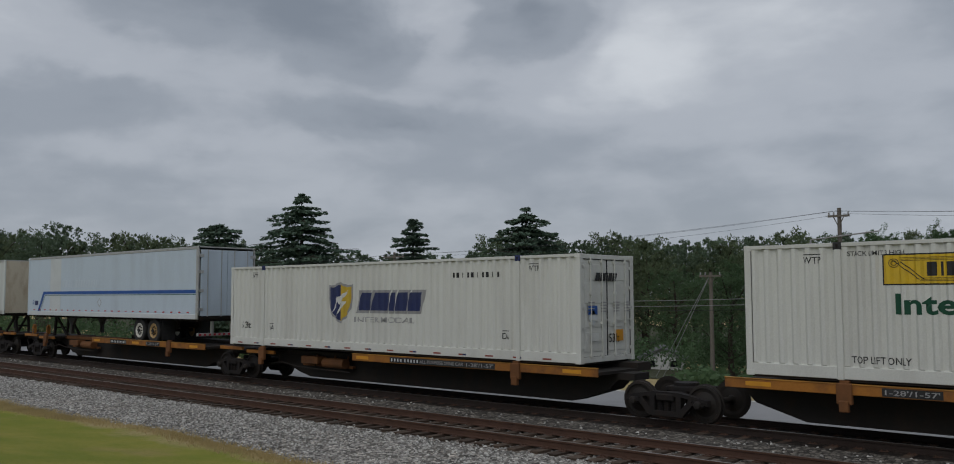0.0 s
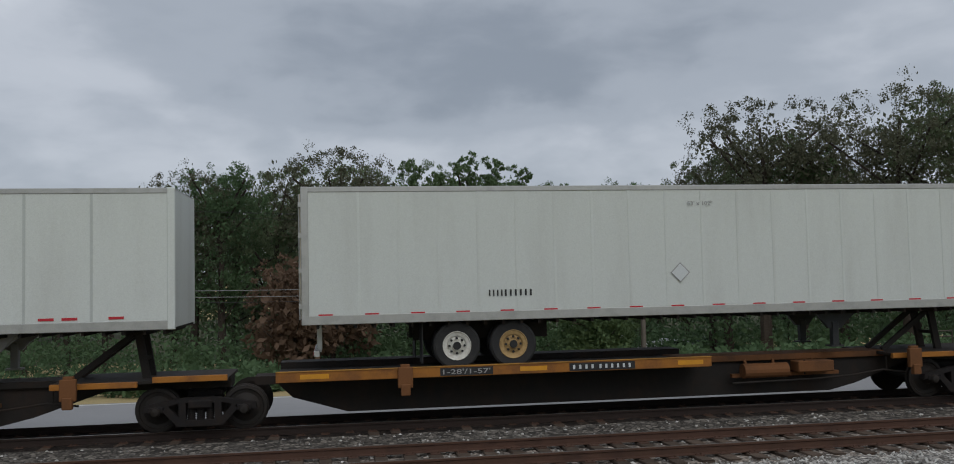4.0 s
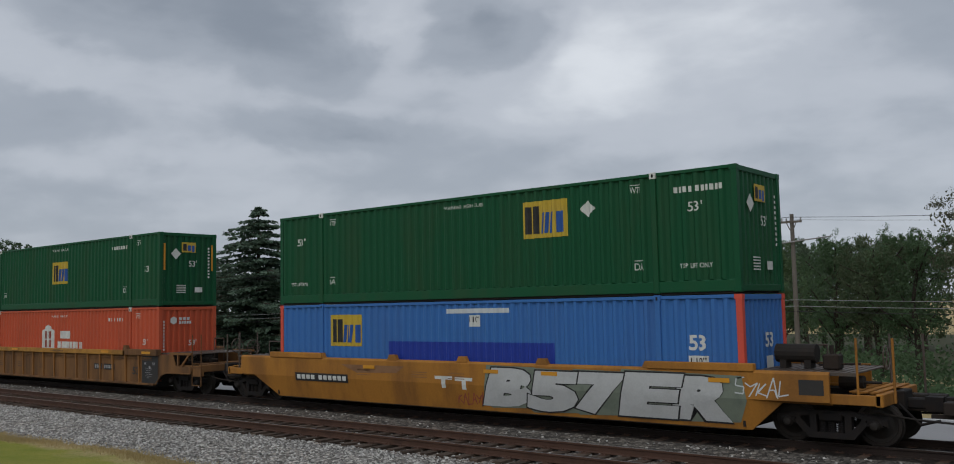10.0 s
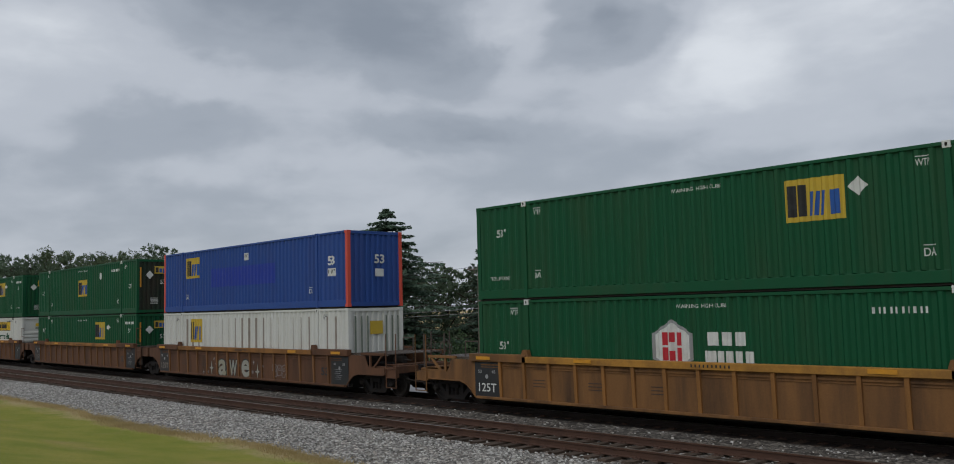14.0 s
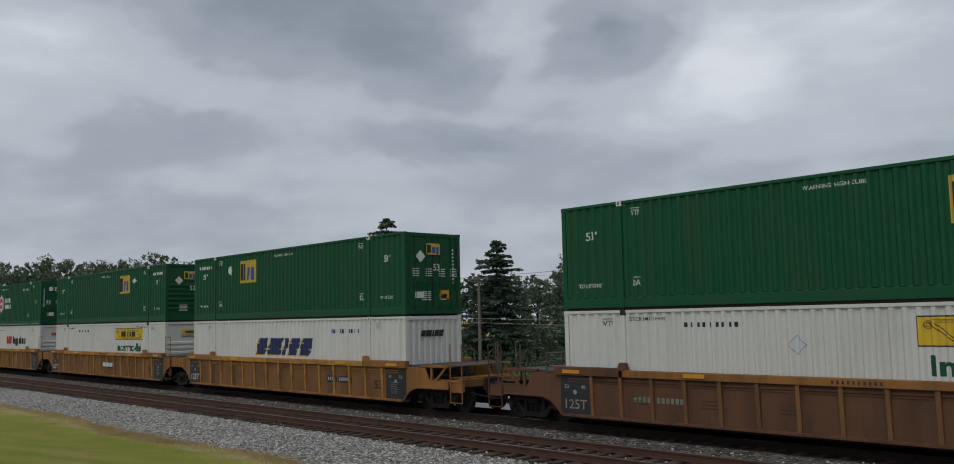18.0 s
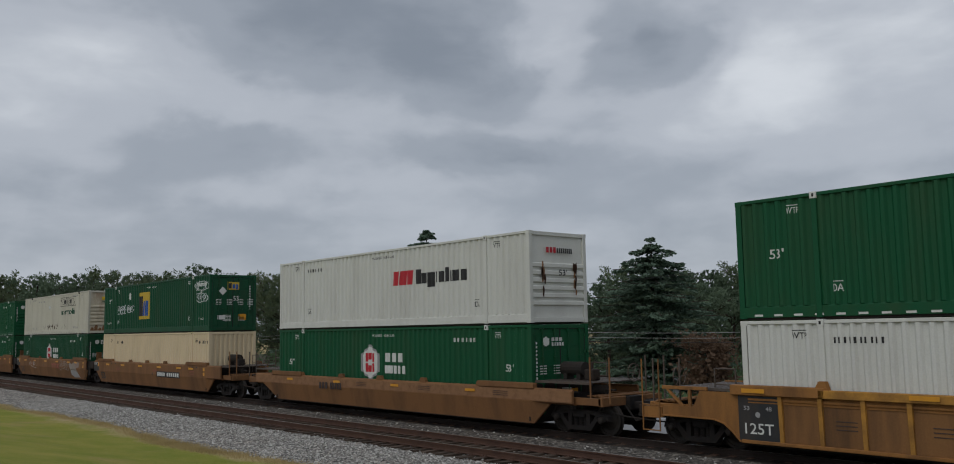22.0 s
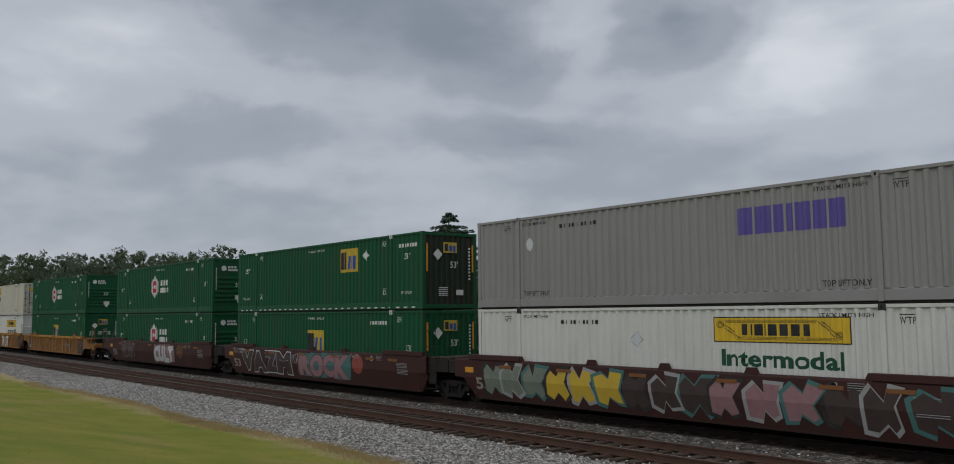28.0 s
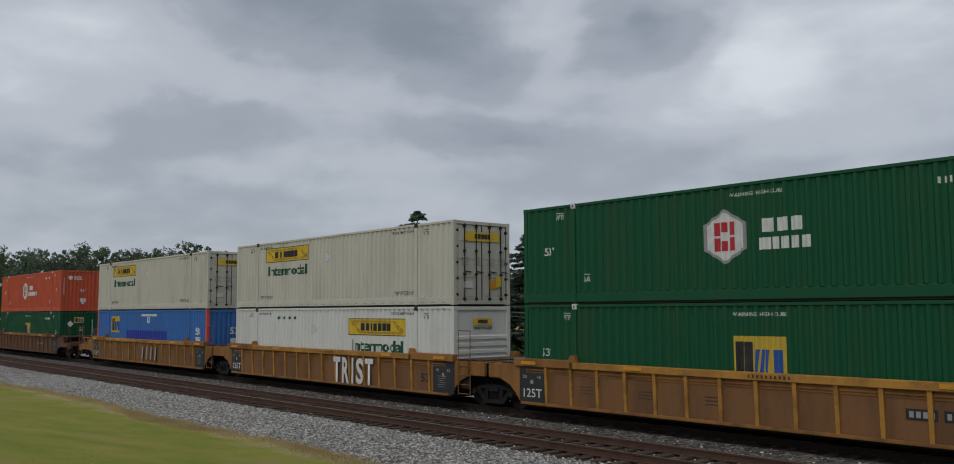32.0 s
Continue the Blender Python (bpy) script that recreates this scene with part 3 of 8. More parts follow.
# ---------------------------------------------------------------- tracks
def make_track(y, name, label, first, last, seed):
    root = thing(name, label, "railway track", kind="structure", m=pose(0, y, 0))
    for side in (-.755, .755):
        bm = bmesh.new()
        prof = [(-.07, -.175), (.07, -.175), (.07, -.160), (.012, -.145), (.012, -.05), (.034, -.040), (.036, -.008), (.028, -.0015), (-.028, -.0015), (-.036, -.008), (-.034, -.040), (-.012, -.05), (-.012, -.145), (-.07, -.160)]
        ends = [[bm.verts.new((x, side + py, pz)) for py, pz in prof] for x in (-900, 900)]
        for i in range(len(prof)):
            j = (i + 1) % len(prof)
            bm.faces.new((ends[0][i], ends[1][i], ends[1][j], ends[0][j]))
        # the far track's rails take the colour with painted shade
        rail = part("rail", bm, RAIL if y < 18 else RAIL_SHADED, root)
        bm = bmesh.new()
        box(bm, -900, 900, side - .027, side + .027, -.004, 0)
        part("rail_head", bm, RAILTOP, rail, "worn shiny running surface")
    rng = random.Random(seed)
    tie_meshes, plate = [], None
    for k in range(5):
        bm = bmesh.new()
        box(bm, -.115, .115, -1.30, 1.30, -.36, -.178, .012)
        for v in bm.verts:
            v.co += Vector((rng.uniform(-.012, .012), rng.uniform(-.03, .03), rng.uniform(-.008, .004)))
        tie_meshes.append(mesh_of(bm, "tie", TIE))
    bm = bmesh.new()
    for s in (-.755, .755):
        box(bm, -.09, .09, s - .18, s + .18, -.18, -.166)
        for dx, dy in ((-.05, -.1), (.05, .1), (.05, -.1), (-.05, .1)):
            box(bm, dx - .012, dx + .012, s + dy - .012, s + dy + .012, -.17, -.14)
    plate = mesh_of(bm, "tie_plate", PLATE)
    for i in range(int((last - first) / .51)):
        x = first + i * .51 + rng.uniform(-.03, .03)
        tie = part("tie", tie_meshes[i % 5], TIE, root, at=pose(x, rng.uniform(-.06, .06), rng.uniform(-.012, .004), 0, 0, rng.uniform(-1.5, 1.5)))
        part("tie_plate", plate, PLATE, tie)
    bm_v, bm_f = [], []
    for i in range(600):
        for x in (first - .51 * (i + 1), last + .51 * i):
            k = len(bm_v)
            if abs(x) < 260:
                bm_v += [(x + a, b, c) for a in (-.115, .115) for b in (-1.3, 1.3) for c in (-.36, -.18)]
                bm_f += [(k, k + 1, k + 3, k + 2), (k + 4, k + 6, k + 7, k + 5), (k, k + 4, k + 5, k + 1), (k + 2, k + 3, k + 7, k + 6), (k + 1, k + 5, k + 7, k + 3)]
    part("far_ties", raw_mesh("far_ties", bm_v, bm_f, TIE), TIE, root)["kind"] = "stuff"


make_ground()
make_ballast()
make_blades()
make_road()
make_wood_floor()

# ---------------------------------------------------------------- trucks and wheels
SHARED = {}
WHEELS = {-1: [], 1: []}


def shared(key, build, mat):
    if key not in SHARED:
        bm = bmesh.new()
        build(bm)
        SHARED[key] = mesh_of(bm, key if isinstance(key, str) else key[0], mat)
    return SHARED[key]


def build_wheelset(bm):
    for s in (-1, 1):
        lathe(bm, [(r, s * h) for r, h in ((.09, .62), (.11, .66), (.30, .69), (.385, .67), (.485, .675), (.485, .70), (.457, .712), (.455, .80), (.39, .81), (.375, .775), (.30, .765), (.16, .82), (.13, .86), (.075, .87))], 24)
    rod(bm, (0, -.98, 0), (0, .98, 0), .075, seg=12)


def build_side_frame(bm):
    y0, y1 = -.09, .09
    slab(bm, [(-1.15, .44), (-1.12, .58), (-.72, .66), (-.34, .72), (.34, .72), (.72, .66), (1.12, .58), (1.15, .44), (.98, .50), (.72, .56), (.42, .62), (-.42, .62), (-.72, .56), (-.98, .50)], y0, y1)
    slab(bm, [(-.78, .50), (-.62, .52), (-.36, .26), (.36, .26), (.62, .52), (.78, .50), (.46, .14), (-.46, .14)], y0, y1)
    for x in (-.36, .36):
        box(bm, x - .07, x + .07, y0, y1, .2, .66)
    for x in (-.70, .70):
        beam(bm, (x, 0, .62), (x * .93, 0, .48), .18, .10)
    for x in (-.89, .89):
        box(bm, x - .15, x + .15, -.11, .11, .42, .56, .02)


def build_spring(bm):
    for k in range(6):
        rod(bm, (0, 0, .26 + k * .045), (0, 0, .285 + k * .045), .090, seg=10)
    rod(bm, (0, 0, .26), (0, 0, .53), .074, seg=8)


def build_cap(bm):
    lathe(bm, [(.02, -.06), (.075, -.05), (.10, -.01), (.11, .05)], 12)


def build_bolster(bm):
    box(bm, -.24, .24, -1.12, 1.12, .50, .68, .03)
    box(bm, -.38, .38, -.40, .40, .66, .80, .03)
    rod(bm, (0, 0, .78), (0, 0, .88), .32, seg=16)


def add_truck(parent, x):
    t = part("truck", shared("truck", build_bolster, TRUCK), TRUCK, parent, "dark cast steel two-axle railway truck", pose(x, 0, 0))
    for y in (-1.0, 1.0):
        part("side_frame", shared("side_frame", build_side_frame, TRUCK), TRUCK, t, at=pose(0, y, 0))
        for dx in (-.19, 0, .19):
            part("spring", shared("spring", build_spring, TRUCK), TRUCK, t, at=pose(dx, y - .04 * (1 if y > 0 else -1), 0))
        for dx in (-.89, .89):
            part("bearing_cap", shared("bearing_cap", build_cap, WHEEL), WHEEL, t, at=pose(dx, y * 1.13, .457, 0, 0, 0 if y < 0 else 180))
    for s in (-1, 1):
        w = part("wheelset", shared("wheelset", build_wheelset, WHEEL), WHEEL, t, at=pose(s * .89, 0, .457))
        WHEELS[s].append(w)
    return t


# ---------------------------------------------------------------- paint marks that follow the corrugated sheet
DEPTH, PERIOD = .056, .287
SECTIONS = ((.13, 1.985), (2.175, 13.98), (14.17, 16.025))
BREAKS = []
for a, b in SECTIONS:
    k = round((b - a) / PERIOD)
    for i in range(k):
        BREAKS += [(a + (b - a) * (i + f) / k, d) for f, d in ((0.08, 0), (.34, 0), (.52, 1), (.88, 1))]
    BREAKS.append((b, 1))
BREAKS = [(.0, 0.)] + BREAKS + [(LONG, 0.)]
BX, BD = [v[0] for v in BREAKS], [v[1] * DEPTH for v in BREAKS]


def sheet_depth(x):
    return float(np.interp(x, BX, BD))


def letters(text, fat):
    """The outline of a word in Blender's own font, as a bmesh one unit wide and one high."""
    cu = bpy.data.curves.new("word", "FONT")
    cu.body = text
    cu.resolution_u, cu.offset = 3, fat
    ob = bpy.data.objects.new("word", cu)
    me = bpy.data.meshes.new_from_object(ob)
    bm = bmesh.new()
    bm.from_mesh(me)
    bpy.data.objects.remove(ob), bpy.data.curves.remove(cu), bpy.data.meshes.remove(me)
    xs, ys = [v.co.x for v in bm.verts], [v.co.y for v in bm.verts]
    for v in bm.verts:
        v.co = Vector(((v.co.x - min(xs)) / (max(xs) - min(xs)), 0, (v.co.y - min(ys)) / (max(ys) - min(ys))))
    return bm


def mark_mesh(shapes, layer, conform):
    """shapes: ('r', x0, x1, z0, z1), ('p', (x, z), ...) or ('t', word, x0, x1, z0, z1), one flat painted mark in x and z."""
    bm = bmesh.new()
    for rank, s in enumerate(shapes):
        done = len(bm.verts)
        if s[0] in "tf":
            w = letters(s[1], s[6] if s[0] == "f" else .027 if s[1] in ("Intermodal", "53") or len(s[1]) == 1 else .008)
            if s[0] == "f":
                for v in w.verts:
                    v.co.x += s[7] * (v.co.z - .5)
            for v in w.verts:
                v.co.x, v.co.z = s[2] + v.co.x * (s[3] - s[2]), s[4] + v.co.z * (s[5] - s[4])
            me = bpy.data.meshes.new("word")
            w.to_mesh(me)
            bm.from_mesh(me)
            w.free(), bpy.data.meshes.remove(me)
        else:
            pts = [(s[1], s[3]), (s[2], s[3]), (s[2], s[4]), (s[1], s[4])] if s[0] == "r" else s[1:]
            bm.faces.new([bm.verts.new((x, 0, z)) for x, z in pts])
        bm.verts.ensure_lookup_table()
        for v in bm.verts[done:]:
            v.co.y = -.0006 * (rank % 5)
    if conform is True:
        lo, hi = min(v.co.x for v in bm.verts), max(v.co.x for v in bm.verts)
        for x in BX:
            if lo < x < hi:
                bmesh.ops.bisect_plane(bm, geom=bm.verts[:] + bm.edges[:] + bm.faces[:], plane_co=(x, 0, 0), plane_no=(1, 0, 0))
    if conform == "fold":
        bmesh.ops.bisect_plane(bm, geom=bm.verts[:] + bm.edges[:] + bm.faces[:], plane_co=(0, 0, .92), plane_no=(0, 0, 1))
    for v in bm.verts:
        v.co.y += -.004 * layer + (max(0, .92 - v.co.z) * .2059 if conform == "fold" else sheet_depth(v.co.x) if conform else 0)
    for f in bm.faces:
        f.normal_update()
        if f.normal.y > 0:
            f.normal_flip()
    me = bpy.data.meshes.new("mark")
    bm.to_mesh(me)
    bm.free()
    me.materials.append(M_WHITE)
    return me


def mark(parent, name, shapes, mat, y, layer=1, conform=True, label=""):
    shapes = tuple(shapes)
    key = ("mark", shapes, layer, conform)
    if key not in SHARED:
        SHARED[key] = mark_mesh(shapes, layer, conform)
    return part(name, SHARED[key], mat, parent, label, pose(0, y, 0))


def end_mark(parent, name, shapes, mat, x, layer=1, label=""):
    """The same on the end that faces along the track: x of the shapes runs across the train."""
    shapes = tuple(shapes)
    key = ("mark", shapes, layer, False)
    if key not in SHARED:
        SHARED[key] = mark_mesh(shapes, layer, False)
    return part(name, SHARED[key], mat, parent, label, pose(x, 0, 0, 0, 0, 90))


def blocks(x0, x1, z0, z1, widths, slant=0.0, gap=.14):
    """A row of plain blocks, slanted by a share of their height."""
    total = sum(widths) + gap * (len(widths) - 1)
    k, x, out = (x1 - x0 - slant * (z1 - z0)) / total, x0, []
    for w in widths:
        d = slant * (z1 - z0)
        out.append(("p", (x, z0), (x + w * k, z0), (x + w * k + d, z1), (x + d, z1)))
        x += (w + gap) * k
    return out


def bars(x0, x1, z0, z1, count, gap=.35):
    return blocks(x0, x1, z0, z1, [1] * count, 0, 1.7 if gap >= 1 else gap)

# ---------------------------------------------------------------- containers
def build_side(bm):
    pts = [(x, -HALF + .008 + d * DEPTH) for x, d in BREAKS[1:-1]]
    lo = [bm.verts.new((x, y, .30)) for x, y in pts]
    hi = [bm.verts.new((x, y, HIGH - .10)) for x, y in pts]
    for i in range(len(pts) - 1):
        bm.faces.new((lo[i], lo[i + 1], hi[i + 1], hi[i]))
    for s, e in ((lo, .25), (hi, HIGH - .07)):          # the sloping ends of the folds
        cap = [bm.verts.new((v.co.x, -HALF + .05, e)) for v in s]
        for i in range(len(pts) - 1):
            bm.faces.new((s[i], s[i + 1], cap[i + 1], cap[i]))


def build_flat_side(bm):
    box(bm, .1, LONG - .1, -HALF + .008, -HALF + .03, .14, HIGH - .08)


def build_front_corrugated(bm):
    n = 9
    w = (WIDE - .3) / n
    prof = []
    for i in range(n):
        y = -HALF + .15 + i * w
        prof += [(y + w * f, -DEPTH * d) for f, d in ((0, 0), (.36, 0), (.5, 1), (.86, 1))]
    prof.append((HALF - .15, 0))
    lo = [bm.verts.new((d - .012, y, .16)) for y, d in prof]
    hi = [bm.verts.new((d - .012, y, HIGH - .12)) for y, d in prof]
    for i in range(len(prof) - 1):
        bm.faces.new((lo[i], lo[i + 1], hi[i + 1], hi[i]))


def build_front_ribbed(bm):
    prof = [(-.05, .15)]
    for z in (.62, .86, 1.10, 1.34, 1.58, 1.82):
        prof += [(-.05, z - .085), (.012, z - .05), (.012, z + .05), (-.05, z + .085)]
    prof.append((-.05, HIGH - .12))
    rows = [[bm.verts.new((x, y, z)) for x, z in prof] for y in (-HALF + .14, HALF - .14)]
    for i in range(len(prof) - 1):
        bm.faces.new((rows[0][i], rows[1][i], rows[1][i + 1], rows[0][i + 1]))


def build_door_leaf(bm):
    box(bm, -.045, -.02, 0, 1.125, .17, HIGH - .14, .006)


def build_gasket(bm):
    for y in (-.004, 1.117):
        box(bm, -.03, -.004, y, y + .012, .17, HIGH - .14)
    for z in (.165, HIGH - .15):
        box(bm, -.03, -.004, 0, 1.125, z, z + .012)


def build_lock_rod(bm):
    rod(bm, (.02, 0, .12), (.02, 0, HIGH - .10), .02)
    for z in (.2, 1.05, 1.85, HIGH - .2):
        box(bm, -.01, .05, -.05, .05, z - .035, z + .035)
    beam(bm, (.03, 0, 1.15), (.03, .32, 1.12), .025, .03)


def build_corner_post(bm):
    box(bm, -.02, .13, -HALF, -HALF + .15, 0, HIGH, .008)
    box(bm, -.026, .16, -HALF - .004, -HALF + .16, 0, .12, .006)
    box(bm, -.026, .16, -HALF - .004, -HALF + .16, HIGH - .12, HIGH, .006)


def build_lift_post(bm):
    box(bm, -.07, .07, -HALF - .026, -HALF + .08, .0, HIGH - .12, .012)


def build_casting(bm):
    box(bm, -.085, .085, -HALF - .032, -HALF + .12, HIGH - .15, HIGH + .012, .01)


def build_top_rail(bm):
    box(bm, .1, LONG - .1, -HALF, -HALF + .06, HIGH - .085, HIGH - .005, .006)


def build_bottom_rail(bm):
    box(bm, .1, LONG - .1, -HALF - .001, -HALF + .06, .02, .275, .008)


def build_roof(bm):
    n = 52
    for i in range(n):
        x = .1 + (LONG - .2) * i / n
        box(bm, x, x + (LONG - .2) / n * .6, -HALF + .05, HALF - .05, HIGH - .05, HIGH - .012)
    box(bm, .05, LONG - .05, -HALF + .05, HALF - .05, HIGH - .06, HIGH - .035)


# dark floor dropped .034 lower to black out the gap between stacked boxes
def build_floor(bm):
    box(bm, .1, LONG - .1, -HALF + .05, HALF - .05, -.034, .12)


def build_header(bm):
    box(bm, -.07, .005, -HALF + .12, HALF - .12, HIGH - .13, HIGH - .01, .006)


def build_sill(bm):
    box(bm, -.07, .005, -HALF + .12, HALF - .12, .02, .17, .006)


def container(label, mat, front, z, x, smooth=False, cast=None, end_mat=None, post_mat=None):
    c = thing("shipping_container", label, "shipping container", "containers on the train", m=pose(x, TRACK_Y, z))
    turned = pose(LONG, 0, 0, 0, 0, 180)
    post, endm = post_mat or mat, end_mat or mat
    if smooth:
        panel = shared("flat_side", build_flat_side, WHITE)
    else:
        panel = shared("side_panel", build_side, WHITE)
    for at in (pose(0, 0, 0), turned):
        part("side_panel", panel, mat, c, at=at)
        if smooth and at is not turned:
            for k in range(12):
                part("panel_seam", shared("panel_seam", lambda b: box(b, -.006, .006, -HALF + .003, -HALF + .01, .16, HIGH - .1), WHITE), SEAM, c, at=pose(1.3 + k * 1.22, 0, 0))
        part("top_rail", shared("top_rail", build_top_rail, WHITE), mat, c, at=at)
        part("bottom_rail", shared("bottom_rail", build_bottom_rail, WHITE), mat, c, at=at)
        for px in (2.08, 14.074):
            part("lift_post", shared("lift_post", build_lift_post, WHITE), mat, c, at=at @ pose(px, 0, 0))
            casting = part("lift_casting", shared("lift_casting", build_casting, WHITE), cast or mat, c, at=at @ pose(px, 0, 0))
            if at is not turned:
                part("keyhole", shared("keyhole", lambda b: box(b, -.028, .028, -HALF - .036, -HALF, HIGH - .11, HIGH - .03, .006), TRUCK), TRUCK, casting)
        part("corner_post", shared("corner_post", build_corner_post, WHITE), post, c, at=at)
        part("corner_post", shared("corner_post_b", lambda b: mirror_x(b, build_corner_post), WHITE), post, c, at=at @ pose(LONG, 0, 0))
    part("roof", shared("roof", build_roof, WHITE), mat, c)
    part("floor", shared("floor_frame", build_floor, SPINE_D), SPINE_D, c)
    part("rear_wall", shared("front_corrugated", build_front_corrugated, WHITE), mat, c, at=pose(0, 0, 0, 0, 0, 180))
    for at in (pose(LONG, 0, 0), pose(0, 0, 0, 0, 0, 180)):
        part("end_header", shared("end_header", build_header, WHITE), mat, c, at=at)
        part("end_sill", shared("end_sill", build_sill, WHITE), mat, c, at=at)
    if front == "door":
        for s, deg in ((1, 0), (-1, 1)):
            leaf = part("door", shared("door", build_door_leaf, WHITE), endm, c, at=pose(LONG, .008 if s > 0 else -1.133, 0))
            for k in (.33, .86):
                part("lock_rod", shared("lock_rod", build_lock_rod, STEEL), SPINE_D if mat is CREAM else mat, leaf, at=pose(0, k, 0))
            for z0, h in ((.30, .52), (.94, .52), (1.58, .52), (2.20, .42)):
                part("door_panel", shared(("door_panel", h), lambda b: box(b, -.02, -.008, .08, 1.045, 0, h, .005), WHITE), endm, leaf, at=pose(0, 0, z0))
            part("gasket", shared("gasket", build_gasket, RUBBER), RUBBER, leaf)
            for k in range(5):
                part("hinge", shared("hinge", lambda b: box(b, -.03, .02, -.07, .07, -.045, .045, .008), TRUCK), TRUCK if mat is CREAM else mat, leaf, at=pose(0, 1.13 if s > 0 else -.01, .35 + k * .55))
    else:
        key, fn = ("front_ribbed", build_front_ribbed) if front == "ribbed" else ("front_corrugated", build_front_corrugated)
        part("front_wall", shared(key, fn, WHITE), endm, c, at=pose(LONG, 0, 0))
    return c


def mirror_x(bm, fn):
    fn(bm)
    bmesh.ops.scale(bm, vec=(-1, 1, 1), verts=bm.verts)


SIDE_Y = -HALF + .008
ENDX = LONG + .018


def over(x0, x1, z):
    return ("r", x0, x1, z, z + .02)


def wtp(c, mat, spots=((1.32, 1.72, 2.46), (14.42, 14.78, 2.46))):
    for a, b, z in spots:
        mark(c, "stencil", [("t", "WTP", a, b, z, z + .15), over(a, b, z + .19)], mat, SIDE_Y)


def da(c, mat, spots=((2.42, 2.66, .58), (13.50, 13.74, .58))):
    for a, b, z in spots:
        mark(c, "stencil", [("t", "DA", a, b, z, z + .17), over(a, b, z + .22)], mat, SIDE_Y)


def fifty(c, mat, z=1.90, x=(.86, 14.93)):
    mark(c, "length_mark", [("t", "53'", a, a + .36, z, z + .24) for a in x], mat, SIDE_Y)


def panel_logo(c, x0, z0=2.01, word=True, pale=False):
    """A yellow name panel with a scroll drawn on it, and one green word below."""
    z1 = z0 + .58
    mark(c, "name_panel", [("r", x0 - .03, x0 + 3.71, z0 - .03, z1 + .03)], M_BLACK, SIDE_Y, 1)
    mark(c, "name_panel", [("r", x0, x0 + 3.68, z0, z1)], CREAM if pale else M_YELLOW, SIDE_Y, 2, label="yellow name panel with black blocks")
    mark(c, "name_stencil", blocks(x0 + .82, x0 + 2.72, z0 + .15, z1 - .15, (.5, .12, .6, .12, .62, .6, .64, .5), 0, .16), M_BLACK, SIDE_Y, 3)
    lines = [("p", (x0 + .16 + d, z1 - .10 - d * .2), (x0 + .19 + d, z1 - .10 - d * .2), (x0 + .70 + d * .55, z0 + .08), (x0 + .67 + d * .55, z0 + .08)) for d in (0, .16)]
    lines += [("p", (x0 + 3.0 - d * .5, z1 - .08), (x0 + 3.03 - d * .5, z1 - .08), (x0 + 3.50 - d, z0 + .12 + d * .2), (x0 + 3.47 - d, z0 + .12 + d * .2)) for d in (0, .16)]
    lines += [("r", x0 + .3 + k * .03, x0 + 2.9 - k * .02, z1 - .06 - k * .028, z1 - .052 - k * .028) for k in range(3)]
    lines += [("r", x0 + .7 + k * .02, x0 + 3.4 - k * .03, z0 + .05 + k * .028, z0 + .058 + k * .028) for k in range(3)]
    for cx, cz in ((x0 + .20, z1 - .16), (x0 + 3.44, z0 + .17)):
        for r in (.095, .055):
            for k in range(10):
                a, b = k * .6283, (k + 1) * .6283
                lines.append(("p", *[(cx + rr * math.cos(t), cz + rr * math.sin(t)) for rr, t in ((r, a), (r, b), (r - .014, b), (r - .014, a))]))
    mark(c, "scroll", lines, M_BLACK, SIDE_Y, 3)
    if word:
        mark(c, "lettering", [("t", "Intermodal", x0 + .2, x0 + 3.53, z0 - .63, z0 - .20)], M_GREEN, SIDE_Y, 1, label="bold green lettering Intermodal")


def gear_white(c, mat=M_BLACK, diamond=7.9):
    """Stencils of the white stackable boxes."""
    mark(c, "stencil", [("t", "TOP LIFT ONLY", 2.30, 3.48, .36, .51), ("t", "TOP LIFT ONLY", 12.67, 13.86, .36, .51)], mat, SIDE_Y)
    mark(c, "stencil", [("t", "STACK LIMIT 3 HIGH", 2.28, 3.42, 2.60, 2.70), ("t", "STACK LIMIT 3 HIGH", 12.55, 13.85, 2.60, 2.70)], mat, SIDE_Y)
    mark(c, "number_stencil", bars(4.0, 5.5, 2.42, 2.54, 9, 1.0), mat, SIDE_Y)
    mark(c, "placard", [("p", (diamond - .21, 2.0), (diamond, 1.79), (diamond + .21, 2.0), (diamond, 2.21))], M_GHOST, SIDE_Y, 2)
    mark(c, "placard_edge", [("p", (diamond - .235, 2.0), (diamond, 1.765), (diamond + .235, 2.0), (diamond, 2.235))], M_GREY, SIDE_Y, 1)
    wtp(c, mat)


def square_logo(c, x0, z0, w=1.42, h=.98):
    mark(c, "logo_square", [("r", x0, x0 + w, z0, z0 + h)], M_GOLD, SIDE_Y, 2, label="gold square with black and blue blocks")
    b, t = z0 + h * .12, z0 + h * .86
    mark(c, "logo_shape", [("r", x0 + w * .06, x0 + w * .20, b, t), ("r", x0 + w * .23, x0 + w * .37, b, t)], M_BLACK, SIDE_Y, 3)
    mark(c, "logo_shape", blocks(x0 + w * .41, x0 + w * .70, b, t - h * .18, (.5, .5, .5), .10, .25) + [("r", x0 + w * .76, x0 + w * .93, b, t - h * .18)], M_BLUE, SIDE_Y, 3)


